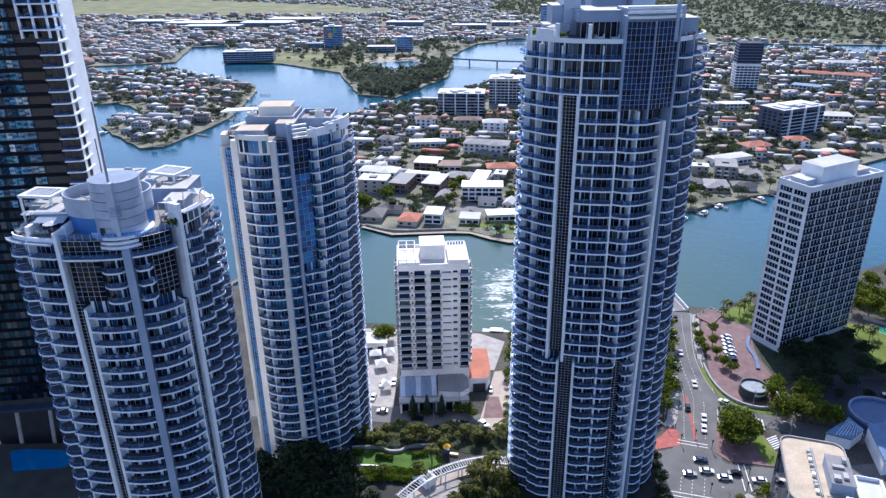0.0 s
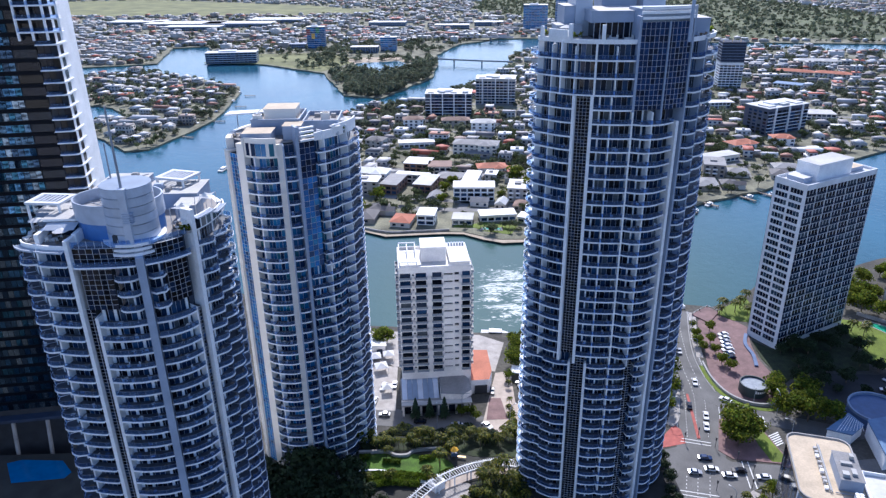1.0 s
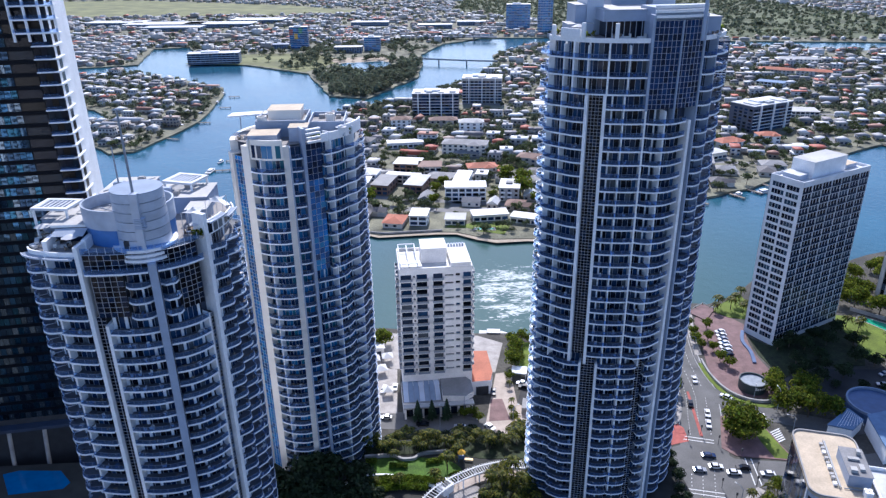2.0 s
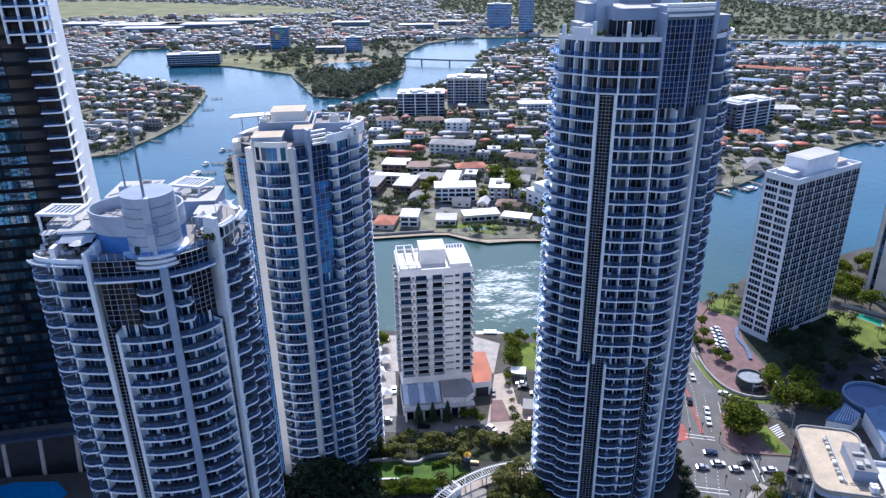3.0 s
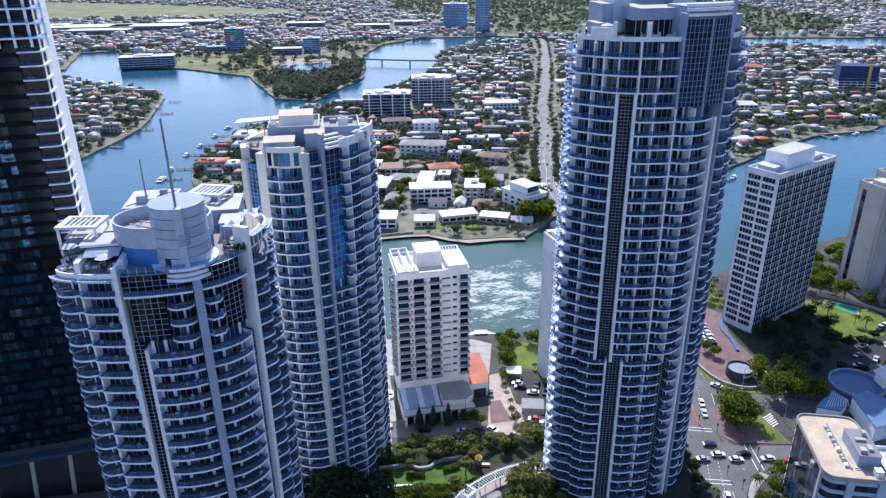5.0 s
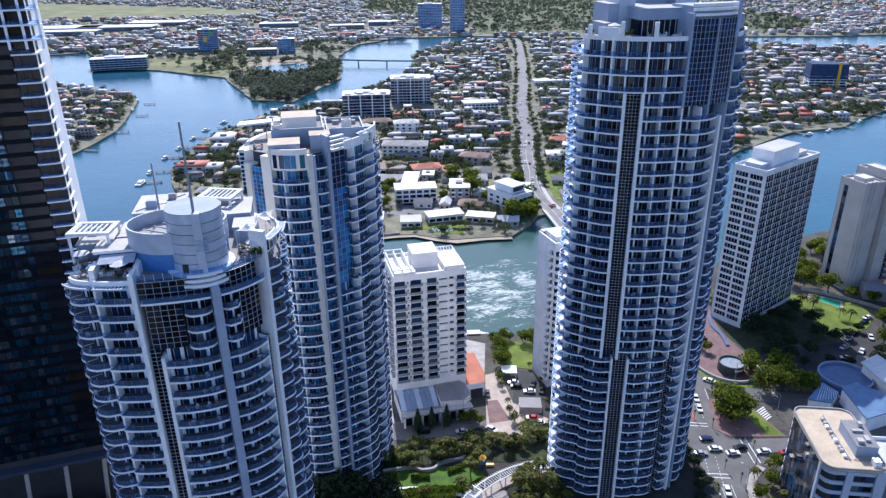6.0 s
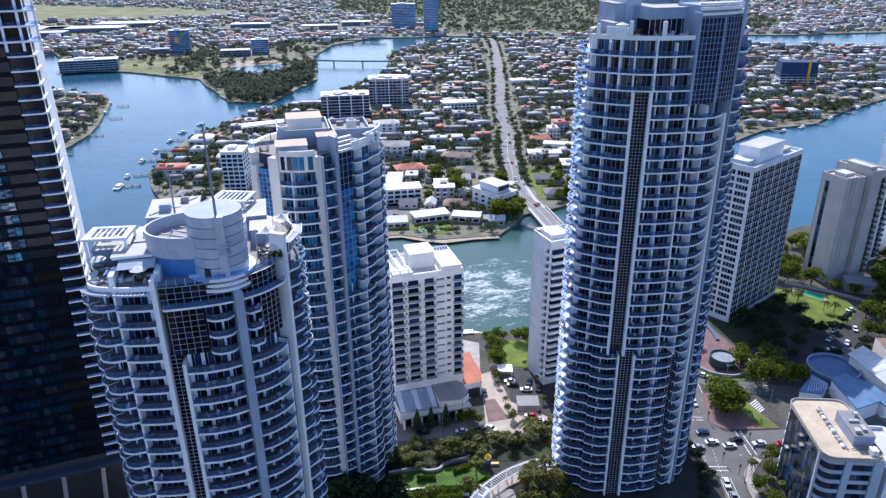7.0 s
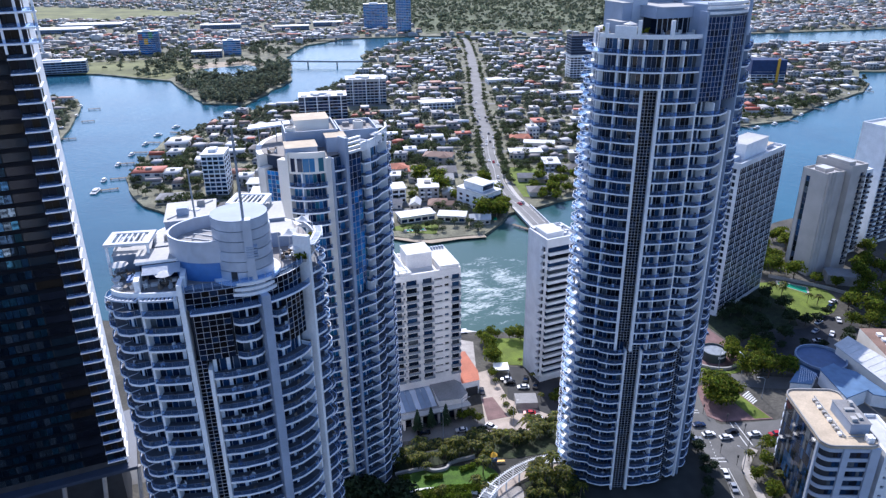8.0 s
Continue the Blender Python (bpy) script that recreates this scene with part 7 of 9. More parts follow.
flats("river_flats", "blue-grey eight-storey apartment block", 21, 712, -6, 46, 24, 22, 10, RECESSWALL, piers=4)
flats("river_flats", "pale eight-storey apartment block with balconies", 74, 768, -8, 42, 24, 26, 10, PALEWALL, piers=3)
flats("mid_apartments", "eight-storey apartment block with white balconies, walls darkened for recess shade", 312, 622, 24, 50, 26, 23, 9, RECESSWALL, piers=3)
flats("corner_flats", "white apartment block near the river bend", -78, 506, -12, 15, 18, 28, 4, WHITE)
cn = flats("unfinished_tower", "tower under construction with white lower floors", 353, 828, -10, 26, 22, 29, 6, WHITE)
g = Geo()
g.box(-13, -11, 29.6, 13, 11, 52)
part("netting", g, NETTING, cn, "dark construction netting")
for i in range(7):
    g = Geo()
    g.box(-13.4, -11.4, 29.9 + 3.2 * i, 13.4, 11.4, 30.25 + 3.2 * i)
    part("floor_edge", g, BLUEWALL, cn)
for i in range(9):
    g = Geo()
    g.box(-12.6 + 3.1 * i, -10.8, 52, -12.3 + 3.1 * i, -10.5, 54.2)
    part("formwork_post", g, YELLOW if i % 3 == 0 else CONCRETE, cn)
cn = flats("netted_building", "building under construction wrapped in blue netting", 556, 736, -20, 40, 20, 12, 6, WHITE)
g = Geo()
g.box(-20.3, -10.3, 9.0, 20.3, 10.3, 26)
part("netting", g, NETBLUE, cn, "blue construction netting")
g = Geo()
g.box(9, -11.5, 0, 12, -10.4, 28)
part("hoist", g, YELLOW, cn, "yellow builders' hoist")
flats("inland_tower", "grey-blue office tower far inland", 227, 1482, -10, 48, 20, 46, 9, BLUEWALL, BLUEGLASS)
flats("glass_tower", "slim dark blue glass tower far inland", 268, 1412, -10, 28, 20, 82, 6, GREYWALL, BLUEGLASS)
flats("riverside_offices", "three-storey offices on the far bank", -288, 1092, 4, 74, 24, 15, 12, BLUEWALL)
rb = flats("gallery_tower", "small tower clad in coloured panels", -182, 1246, 0, 30, 16, 34, 5, BLUEPAINT, BLUEGLASS)
for i, (c_, z) in enumerate(((REDBRIGHT, 22), (YELLOW, 15), (LAWNPAINT, 24), (BLUEPAINT, 8))):
    g = Geo()
    g.box(-15.3 + 8 * i, -8.4, z, -9 + 7.6 * i, -8.06, z + 9)
    part("colour_panel", g, c_, rb)
villa("gallery_hall", "long blue-roofed gallery hall", -222, 1244, 0, 44, 16, 7, BLUEPAINT, BLUEWALL)
villa("arts_hall", "blue-walled arts hall by the lagoon", -96, 1178, -4, 44, 20, 9, ROOFPALE, BLUEWALL)
flats("arts_tower", "blue box with pale picture panel at the arts hall", -58, 1196, -4, 26, 16, 21, 4, BLUEWALL, BLUEGLASS)
for x, y, w, d in ((-520, 1640, 170, 60), (-400, 1625, 150, 50), (-330, 1700, 120, 50), (-480, 1560, 120, 36), (60, 1510, 70, 24), (-75, 1590, 80, 26), (140, 1560, 60, 24), (-640, 1690, 130, 50)):
    villa("warehouse", "large low warehouse with a pale metal roof", x, y, -6, w, d, 8, ROOFWHITE, BLUEWALL)

# bridges up the river
def low_bridge(label, line, w, z, piers):
    root = thing("footbridge", label, "bridge")
    g = Geo()
    a, b = strip_pts(smooth_line(line, 6), -w / 2, w / 2)
    g.ribbon(a, b, z - 0.6, z)
    part("deck", g, CONCRETE, root)
    for s in (-w / 2, w / 2 - 0.15):
        g = Geo()
        a, b = strip_pts(smooth_line(line, 6), s, s + 0.15)
        g.ribbon(a, b, z, z + 1.1)
        part("railing", g, RAIL, root)
    for x, y in piers:
        g = Geo()
        g.obox(x, y, -4, z - 0.6, w * 0.7, 1.4, 70)
        part("pier", g, CONCRETE, root)
    return root


low_bridge("slender footbridge over the upper river", [(8, 1062), (42, 1046), (81, 1030), (124, 1016)], 3.5, 4.5, [(42, 1046), (81, 1030)])
low_bridge("low road bridge over the upper river", [(40, 1318), (100, 1312), (160, 1298)], 14, 5, [(80, 1314), (120, 1308)])

for k, q in enumerate(used):
    if not q:
        for ob in list(KINDS[k].children_recursive) + [KINDS[k]]:
            bpy.data.objects.remove(ob)


# ---- streets and grounds near by ----
def flat(name, label, outline, z, material, category, smooth=0):
    pts = smooth_line(outline, smooth, True) if smooth else outline
    if sum(a[0] * b[1] - b[0] * a[1] for a, b in zip(pts, pts[1:] + pts[:1])) < 0:
        pts = pts[::-1]
    g = Geo()
    n = len(pts)
    for tri in tessellate_polygon([[Vector((x, y, 0)) for x, y in pts]]):
        g.poly([(*pts[i], z) for i in tri])
        (ax, ay), (bx, by), (cx, cy) = [pts[i] for i in tri]
        if (bx - ax) * (cy - ay) - (by - ay) * (cx - ax) < 0:
            g.f[-1] = g.f[-1][::-1]
    for i in range(n):
        j = (i + 1) % n
        g.poly([(*pts[i], -0.2), (*pts[j], -0.2), (*pts[j], z), (*pts[i], z)])
    return tagged(part(name, g, material), label, category, kind="structure")


def lane(name, label, line, w0, w1, z, material, category="road", n=8, h=0.05):
    g = Geo()
    a, b = strip_pts(smooth_line(line, n), w0, w1)
    g.ribbon(a, b, z - h, z)
    return tagged(part(name, g, material), label, category, kind="structure")


# bridge over the river arm
BR = [(107.0, 287.0), (104.5, 315.0), (104.5, 345.0), (107.0, 380.0), (108.6, 412.0)]
lane("bridge_deck", "concrete road bridge deck over the river", BR, -6.4, 6.4, 0.3, ASPHALT_OLD, "bridge", h=1.4)
lane("bridge_footpath", "pale concrete footpath along the bridge", BR, 4.2, 6.1, 0.42, PALEWALL, "footpath", h=0.1)
for w in (-6.6, 6.1):
    lane("bridge_parapet", "white concrete bridge parapet", BR, w, w + 0.5, 1.5, GRIDWHITE, "bridge", h=1.3)
for x, y in ((105.4, 302), (104.4, 325), (104.6, 348), (106.4, 370), (108.6, 392)):
    g = Geo()
    g.obox(x, y, -5, -0.9, 11, 1.4, 3)
    tagged(part("bridge_pier", g, CONCRETE), "concrete pier standing in the river under the bridge", "bridge pier", kind="structure")

SHORE_WALK = [(114.0, 411), (114.4, 433), (119.4, 464), (128.0, 493)]
lane("shore_footpath", "pale concrete footpath curving off the bridge", SHORE_WALK, -1.3, 1.3, 0.16, PALEWALL, "footpath", h=0.1)
APPROACH = BR + [(107.4, 433), (111.6, 464), (120, 493), (131.5, 538), (149, 590)]
for w in (-0.1, -5.0, 3.9):
    lane("road_line", "white painted line along the bridge road", APPROACH, w, w + 0.2, 0.33, LINE, "road marking", h=0.03)
MAIN = [(107.0, 287.0), (101.5, 266), (97.2, 244.7), (94.3, 221.2), (89.5, 205), (84.5, 189), (78, 172), (72.0, 156), (63, 135), (50, 110), (30, 80)]
lane("main_road", "asphalt main road with lane markings leading to the bridge", MAIN, -8.0, 7.6, 0.06, ASPHALT, "road")
flat("crossing_road", "asphalt crossroads in front of the office block", [(66, 195), (70.4, 189.4), (80, 192), (89.1, 187.7), (92, 183), (112, 179.5), (126, 181), (160, 184), (162, 172), (126, 166), (106, 164.5), (93.9, 169.5), (84, 162), (78, 150), (64, 150), (60, 165), (40, 160), (40, 185)], 0.07, ASPHALT, "road")
SLIP = [(97, 224), (101.5, 216.5), (108, 209.5), (116, 204.5), (126, 200), (140, 196), (160, 205), (176, 218)]
lane("slip_road", "asphalt slip road curving past the round tank", SLIP, -4.2, 4.0, 0.08, ASPHALT, "road")
flat("asphalt_yard", "shaded asphalt yard behind the slip road", [(126, 214), (133, 226), (150, 232), (170, 230), (186, 236), (196, 232), (190, 216), (168, 212), (150, 214), (140, 204)], 0.05, SHADEASPHALT, "car park")
flat("traffic_island", "red-paved traffic island with a grassy corner", [(96.8, 205.5), (90, 188.5), (93, 184.2), (111.5, 180.3), (110.5, 189), (109.5, 201.0), (104, 205)], 0.2, REDPAVE, "traffic island")
flat("island_lawn", "grassy corner of the traffic island", [(104.5, 190.5), (105.2, 182.2), (111.0, 181.0), (110, 189), (109.0, 200.5), (105, 203)], 0.24, GRASS, "lawn")
flat("median", "narrow red-paved median strip", [(90.4, 221), (91.3, 221), (86.3, 195), (85.2, 195)], 0.22, REDBRIGHT, "median")
flat("red_crossing", "red-painted road surface at the corner", [(68, 194), (70, 190.5), (80.5, 192.8), (81.3, 200), (79.8, 203), (74, 197)], 0.085, REDBRIGHT, "road")
flat("plaza", "red brick-paved plaza with planted edges", [(115.2, 276), (125, 281), (135, 269), (131, 258), (128.5, 244), (129, 232), (130, 225), (122, 214.5), (108, 218.5), (104.5, 228), (106, 240), (112, 262)], 0.12, REDPAVE, "plaza", 3)
flat("river_lawn", "sunlit lawn on the river bank", [(126, 283), (131, 276), (138, 273.5), (146, 286), (146, 297), (136, 291)], 0.12, GRASS, "lawn")
flat("pool_lawn", "lawn round a swimming pool", [(174, 268), (180, 274), (200, 264), (205, 252), (192, 238), (176, 238), (170, 241), (176, 252)], 0.12, GRASS, "lawn", 3)
# the slab's shade on this lawn is put into the dark colour
flat("tower_lawn", "lawn by the gridded slab, coloured dark for the slab's shade", [(131, 226), (129.5, 244), (132, 258), (137, 251), (170, 268), (177.7, 270.7), (171, 238), (168, 233), (150, 234), (136, 230)], 0.15, COVER_SHADE, "garden bed")
flat("river_garden", "green lawn beside the river", [(29.8, 242.6), (35.1, 262), (50, 258), (52, 250), (43.2, 237)], 0.12, GRASS, "lawn")
flat("car_park", "small asphalt car park between the blocks", [(25.5, 219), (32.3, 240), (43.5, 236), (49, 226), (44, 207), (36, 206)], 0.08, SHADEASPHALT, "car park")
flat("forecourt", "pale paved forecourt and driveway", [(12, 206), (20, 239), (26, 240), (25.5, 219), (36, 206.5), (46, 206), (46, 197), (12, 201)], 0.06, PAVING, "driveway")
flat("brick_drive", "brown brick driveway beside the terrace", [(13.8, 209), (16, 222), (20.3, 222), (21.5, 209)], 0.10, REDPAVE, "driveway")
flat("river_terrace", "pale waterfront terrace beside the white block", [(-45, 262), (-36, 275), (-21, 274), (16, 269), (26, 262), (20, 240), (-22, 246)], 0.06, PALEPAVE, "terrace")
lane("back_street", "shaded street behind the podium garden", [(-120, 216), (-60, 217), (-20, 212.5), (10, 207), (36, 200), (66, 196)], -5.5, 4.5, 0.05, ASPHALT, "street")
flat("west_yard", "pale concrete service yard beside the towers", [(-34, 218), (-19, 216), (-19, 245), (-46, 262), (-60, 240)], 0.06, PALEPAVE, "yard")

# lines on the road
g = Geo()
c = smooth_line(MAIN, 30)
for off in (-4.4, -1.0, 2.6):
    a, b = strip_pts(c, off - 0.09, off + 0.09)
    for i in range(0, len(a) - 1):
        if (i // 1) % 3 == 0 and not 178 < a[i][1] < 196 and 100 < a[i][1] < 284:
            j = min(i + 1, len(a) - 1)
            g.poly([(*a[i], 0.075), (*a[j], 0.075), (*b[j], 0.075), (*b[i], 0.075)])
for off in (-7.6, 7.2):
    a, b = strip_pts(c, off - 0.07, off + 0.07)
    for i in range(len(a) - 1):
        if 200 < a[i][1] < 284:
            g.poly([(*a[i], 0.075), (*a[i + 1], 0.075), (*b[i + 1], 0.075), (*b[i], 0.075)])
tagged(part("road_marking", g, LINE), "white painted lane lines", "road marking", kind="structure")


def bar(name, x0, y0, x1, y1, w, z=0.09):
    g = Geo()
    d = math.hypot(x1 - x0, y1 - y0)
    nx, ny = -(y1 - y0) / d * w / 2, (x1 - x0) / d * w / 2
    g.poly([(x0 - nx, y0 - ny, z), (x1 - nx, y1 - ny, z), (x1 + nx, y1 + ny, z), (x0 + nx, y0 + ny, z)])
    return tagged(part(name, g, LINE), "white painted stop line", "road marking", kind="structure")


for q in ((80, 195.5, 89, 192.5), (79, 194, 88.5, 191), (68, 171.5, 82, 167.5), (67, 170, 81.5, 165.8), (95.5, 183, 93, 170.5), (97.3, 182.6, 95, 170.2), (70.5, 188.5, 68, 175)):
    bar("stop_line", *q, 0.3)
for i in range(8):
    bar("zebra_bar", 105.2 + i * 0.9, 202.5 - i * 0.35, 106.7 + i * 0.9, 209.5 - i * 0.5, 0.5, 0.10)
for i in range(6):
    bar("zebra_bar", 109.2 + i * 0.15, 189.5 + i * 1.1, 113.5 + i * 0.15, 191.5 + i * 1.1, 0.5, 0.10)
for i in range(4):
    bar("lane_line", 70 + i * 3.3, 163, 66.5 + i * 3.3, 151, 0.16)

# kerbs and the curved garden wall by the tank
lane("garden_wall", "low curved concrete wall round the plaza", [(104.5, 242), (103.8, 231), (105.5, 221), (110, 214.8), (117, 212.2), (125, 215)], -0.35, 0.35, 1.1, CONCRETE, "wall", h=1.1)
lane("verge", "narrow grass verge outside the curved wall", [(103.3, 240), (102.8, 230), (104.5, 219.5), (109.5, 212.8), (117, 209.8), (126, 212.5)], -0.9, 0.9, 0.14, GRASS, "verge")
for name_, line_, w_ in (("kerb", [(104.2, 283), (98, 262), (94.0, 245), (89.5, 226), (83, 207), (79.8, 203)], 0.15), ("kerb", [(113.5, 285), (106.5, 262), (102.8, 246), (101.6, 232), (102, 222)], 0.15)):
    lane(name_, "pale concrete kerb", line_, -w_, w_, 0.2, CONCRETE, "kerb", h=0.25)
lane("footpath", "pale concrete footpath along the main road", [(102.2, 284), (96, 262), (92.2, 245), (87.6, 226), (81, 207), (77.8, 203)], -1.6, 1.6, 0.15, PALEPAVE, "footpath", h=0.2)
lane("footpath", "pale concrete footpath beside the bridge road", [(115.6, 284), (108.6, 262), (105.2, 246)], -1.4, 1.4, 0.15, PALEPAVE, "footpath", h=0.2)
lane("footpath", "pale concrete footpath along the planted corner", [(94.2, 168.6), (85.5, 161.3), (81, 148), (74, 130)], -1.3, 1.3, 0.15, PALEPAVE, "footpath", h=0.2)

# round tank sign
tank = thing("round_tank", "round dark green tank wall with white lettering and a pale top", "tank", pose(116.0, 221.5, 0))
part("wall", ring(0, 0, 4.6, 5.0, 0.12, 4.0, k=40), DARKGREEN, tank)
part("water_cover", disc(0, 0, 4.6, 0.12, 3.3, 40), TANKTOP, tank)
for i in range(6):
    g = Geo()
    a0 = radians(-106 + i * 9.5)
    p = [(5.03 * math.cos(a0 + radians(7) * k / 3), 5.03 * math.sin(a0 + radians(7) * k / 3)) for k in range(4)]
    q = [(5.0 * math.cos(a0 + radians(7) * k / 3), 5.0 * math.sin(a0 + radians(7) * k / 3)) for k in range(4)]
    g.ribbon(p, q, 2.2, 3.0 if i else 3.4)
    part("sign_bar", g, LINE, tank)
bench = lane("water_feature", "long blue wave-shaped bench on the plaza", [(131.5, 263), (127.8, 255), (127.2, 246), (125.0, 238)], -0.7, 0.7, 0.75, BLUEPAINT, "bench", h=0.6)

# swimming pool and its wall
flat("pool_surround", "pale paving round the pool", [(187, 270.2), (190, 273.4), (199.6, 262.6), (194.8, 255.8)], 0.2, PALEPAVE, "pool deck")
flat("swimming_pool", "turquoise swimming pool", [(188, 269.8), (190, 272), (198.5, 262.5), (194.5, 257.2)], 0.23, POOL, "pool")
lane("pool_wall", "low pale wall behind the pool", [(189, 278), (204, 262), (212, 250)], -0.2, 0.2, 1.6, CONCRETE, "wall", h=1.6)

# blue-roofed centre
cb = thing("blue_roofed_hall", "low hall with bright blue metal roofs", "building", pose(0, 0, 0))
for name_, pts, z, m_ in (("flat_roof", [(140.5, 201), (142, 194), (135, 189), (128, 192.5)], 4.5, ROOFBLUE), ("metal_roof", [(142.7, 194.2), (150.8, 195.8), (150, 178), (138, 176)], 6.5, ROOFBLUE), ("metal_roof", [(150.9, 196), (156, 190), (156, 172), (150.2, 176)], 5.5, ROOFBLUE)):
    g = Geo()
    pts = pts if sum(a[0] * b[1] - b[0] * a[1] for a, b in zip(pts, pts[1:] + pts[:1])) > 0 else pts[::-1]
    g.prism(pts, z - 0.4, z, 0)
    part(name_, g, m_, cb)
    g = Geo()
    mx, my = sum(p[0] for p in pts) / 4, sum(p[1] for p in pts) / 4
    g.prism([(mx + (x - mx) * 0.94, my + (y - my) * 0.94) for x, y in pts], 0, z - 0.4, 0)
    part("wall", g, WHITE, cb)
for i in range(9):
    g = Geo()
    g.beam((131 + i * 1.1, 191.5 - i * 0.1, 4.55), (139.5 + i * 0.25, 199.5 - i * 0.6, 4.55), 0.07)
    part("roof_seam", g, WHITE, cb)
part("ramp_drum", disc(152.5, 203.5, 9.5, 0, 3.6, 40), BLUEPAINT, cb)
part("ramp_parapet", ring(152.5, 203.5, 9.0, 9.6, 3.6, 4.6, k=40), BLUEWALL, cb)
wr = thing("white_roofed_shed", "long shed with a bright white metal roof", "building", pose(0, 0, 0))
g = Geo()
g.prism([(160.3, 205.9), (157.5, 178), (160, 160), (172, 160), (170.8, 209.6)], 7.0, 7.4)
part("roof", g, ROOFWHITE, wr)
g = Geo()
g.prism([(160.8, 205.0), (158.2, 178), (160.6, 161), (171.4, 161), (170.2, 208.6)], 0, 7.0)
part("wall", g, BEIGE, wr)
for y in range(12):
    g = Geo()
    g.beam((158.6 + 0.1 * y, 166 + 3.2 * y, 7.45), (171.3, 167 + 3.4 * y, 7.45), 0.06)
    part("roof_seam", g, ROOFWHITE, wr)
bm_ = thing("brown_roofed_building", "building with a brown flat roof and ducts", "building", pose(184, 196, 0, 0, 0, -20))
g = Geo()
g.box(-10, -14, 0, 10, 14, 8, 0, 1)
part("wall", g, [BEIGE, ROOFBROWN], bm_)
for i in range(5):
    g = Geo()
    g.box(-6, -9 + i * 4, 8, -4, -7 + i * 4, 9)
    part("roof_unit", g, WHITE, bm_)
cs = thing("carport_building", "low grey-roofed building beside a car park", "building", pose(222, 262, 0, 0, 0, -30))
g = Geo()
g.box(-10, -5, 0, 10, 5, 5, 0, 1)
part("wall", g, [CONCRETE, ROOFGREY], cs)
# carport by the white block
cpt = thing("carport", "low white carport roof", "carport", pose(29, 236.5, 0, 0, 0, -14))
g = Geo()
g.box(-3, -2.6, 2.7, 3, 2.6, 3.1)
part("roof", g, WHITE, cpt)
for x in (-2.7, 2.7):
    for y in (-2.3, 2.3):
        g = Geo()
        g.box(x - 0.12, y - 0.12, 0, x + 0.12, y + 0.12, 2.7)
        part("post", g, WHITE, cpt)
gh = thing("ramp_house", "small flat-roofed concrete ramp house", "building", pose(30.5, 214, 0, 0, 0, -14))
g = Geo()
g.box(-4, -2.6, 0, 4, 3.6, 2.6, 0, 1)
part("wall", g, [CONCRETE, ROOFGREY], gh)

# ---- podium with its garden ----
POD = [(-100, 100), (-100, 160), (-64, 170), (-30, 178.5), (30, 177.5), (62, 168), (62, 146), (52, 120), (20, 100)]
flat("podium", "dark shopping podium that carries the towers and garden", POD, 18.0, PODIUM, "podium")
g = Geo()
for (xa, ya), (xb, yb) in zip(POD[3:6], POD[4:7]):
    d = math.hypot(xb - xa, yb - ya)
    for i in range(int(d / 4)):
        t = (i + 0.5) * 4 / d
        g.obox(xa + (xb - xa) * t, ya + (yb - ya) * t, 4, 15, 3.0, 0.3, math.degrees(math.atan2(yb - ya, xb - xa)))
tagged(part("podium_glazing", g, GLASS), "dark shop windows along the podium's street side", "window", kind="structure")
flat("street_bed", "dark planting bed between the podium and the street", [(-24, 197), (-24, 178), (58, 176), (50, 193), (10, 197.5)], 0.1, COVER_SHADE, "garden bed")
flat("garden_bed", "dense green ground cover in the roof garden", [(-29, 171.2), (-20, 171.2), (-4, 172), (6, 168), (19, 167), (29, 170), (29, 177.2), (-29, 178)], 18.1, COVER_SHADE, "garden bed")
flat("garden_bed", "dense green ground cover beside the terrace", [(6, 157.5), (19, 157.5), (20, 146), (10, 140), (4, 146)], 18.1, COVER_SHADE, "garden bed")
flat("garden_lawn", "bright lawn in the roof garden", [(-27, 162), (-20, 158.5), (-8, 158), (0, 162), (-4, 168), (-20, 170.5), (-28, 168)], 18.12, GARDENLAWN, "lawn", 4)
PERG = [(18.8, 160.0), (14.7, 161.0), (10.5, 160.9), (4.8, 159.5), (-1.4, 156.6), (-7.2, 152.4), (-12.2, 146.5)]
lane("pergola_walk", "pale paved walk under the curved pergola", PERG, -1.3, 1.3, 18.2, PAVING, "path", h=0.15)
flat("terrace_paving", "white-paved terrace beside the pergola", [(-4, 154), (1, 156.8), (4.5, 156), (3, 151), (-2, 148), (-8, 149)], 18.14, PALEPAVE, "terrace", 3)
pg = thing("garden_pergola", "curved white timber pergola with open slats", "pergola", pose(0, 0, 18.2))
pl = smooth_line(PERG, 9)
for off in (-1.3, 1.3):
    g = Geo()
    a, b = strip_pts(pl, off - 0.12, off + 0.12)
    g.ribbon(a, b, 3.0, 3.3)
    part("rail", g, WHITE, pg)
a, b = strip_pts(pl, -1.75, 1.75)
for i in range(0, len(a)):
    g = Geo()
    g.beam((*a[i], 3.4), (*b[i], 3.4), 0.075)
    part("slat", g, WHITE, pg)
    if i % 7 == 0:
        p, q = strip_pts(pl, -1.3, 1.3)
        for e in (p[i], q[i]):
            g = Geo()
            g.obox(e[0], e[1], 0, 3.0, 0.35, 0.35)
            part("post", g, WHITE, pg)
gate = thing("pergola_gatehouse", "small square white gatehouse at the bend of the pergola", "pavilion", pose(-5.2, 155.3, 18.2, 0, 0, 40) @ Matrix.Scale(0.8, 4))
g = Geo()
for x, y, w, d in ((0, -1.8, 4.4, 0.5), (0, 1.8, 4.4, 0.5), (-1.95, 0, 0.5, 3.1), (1.95, 0, 0.5, 3.1)):
    g.obox(x, y, 0, 3.4, w, d)
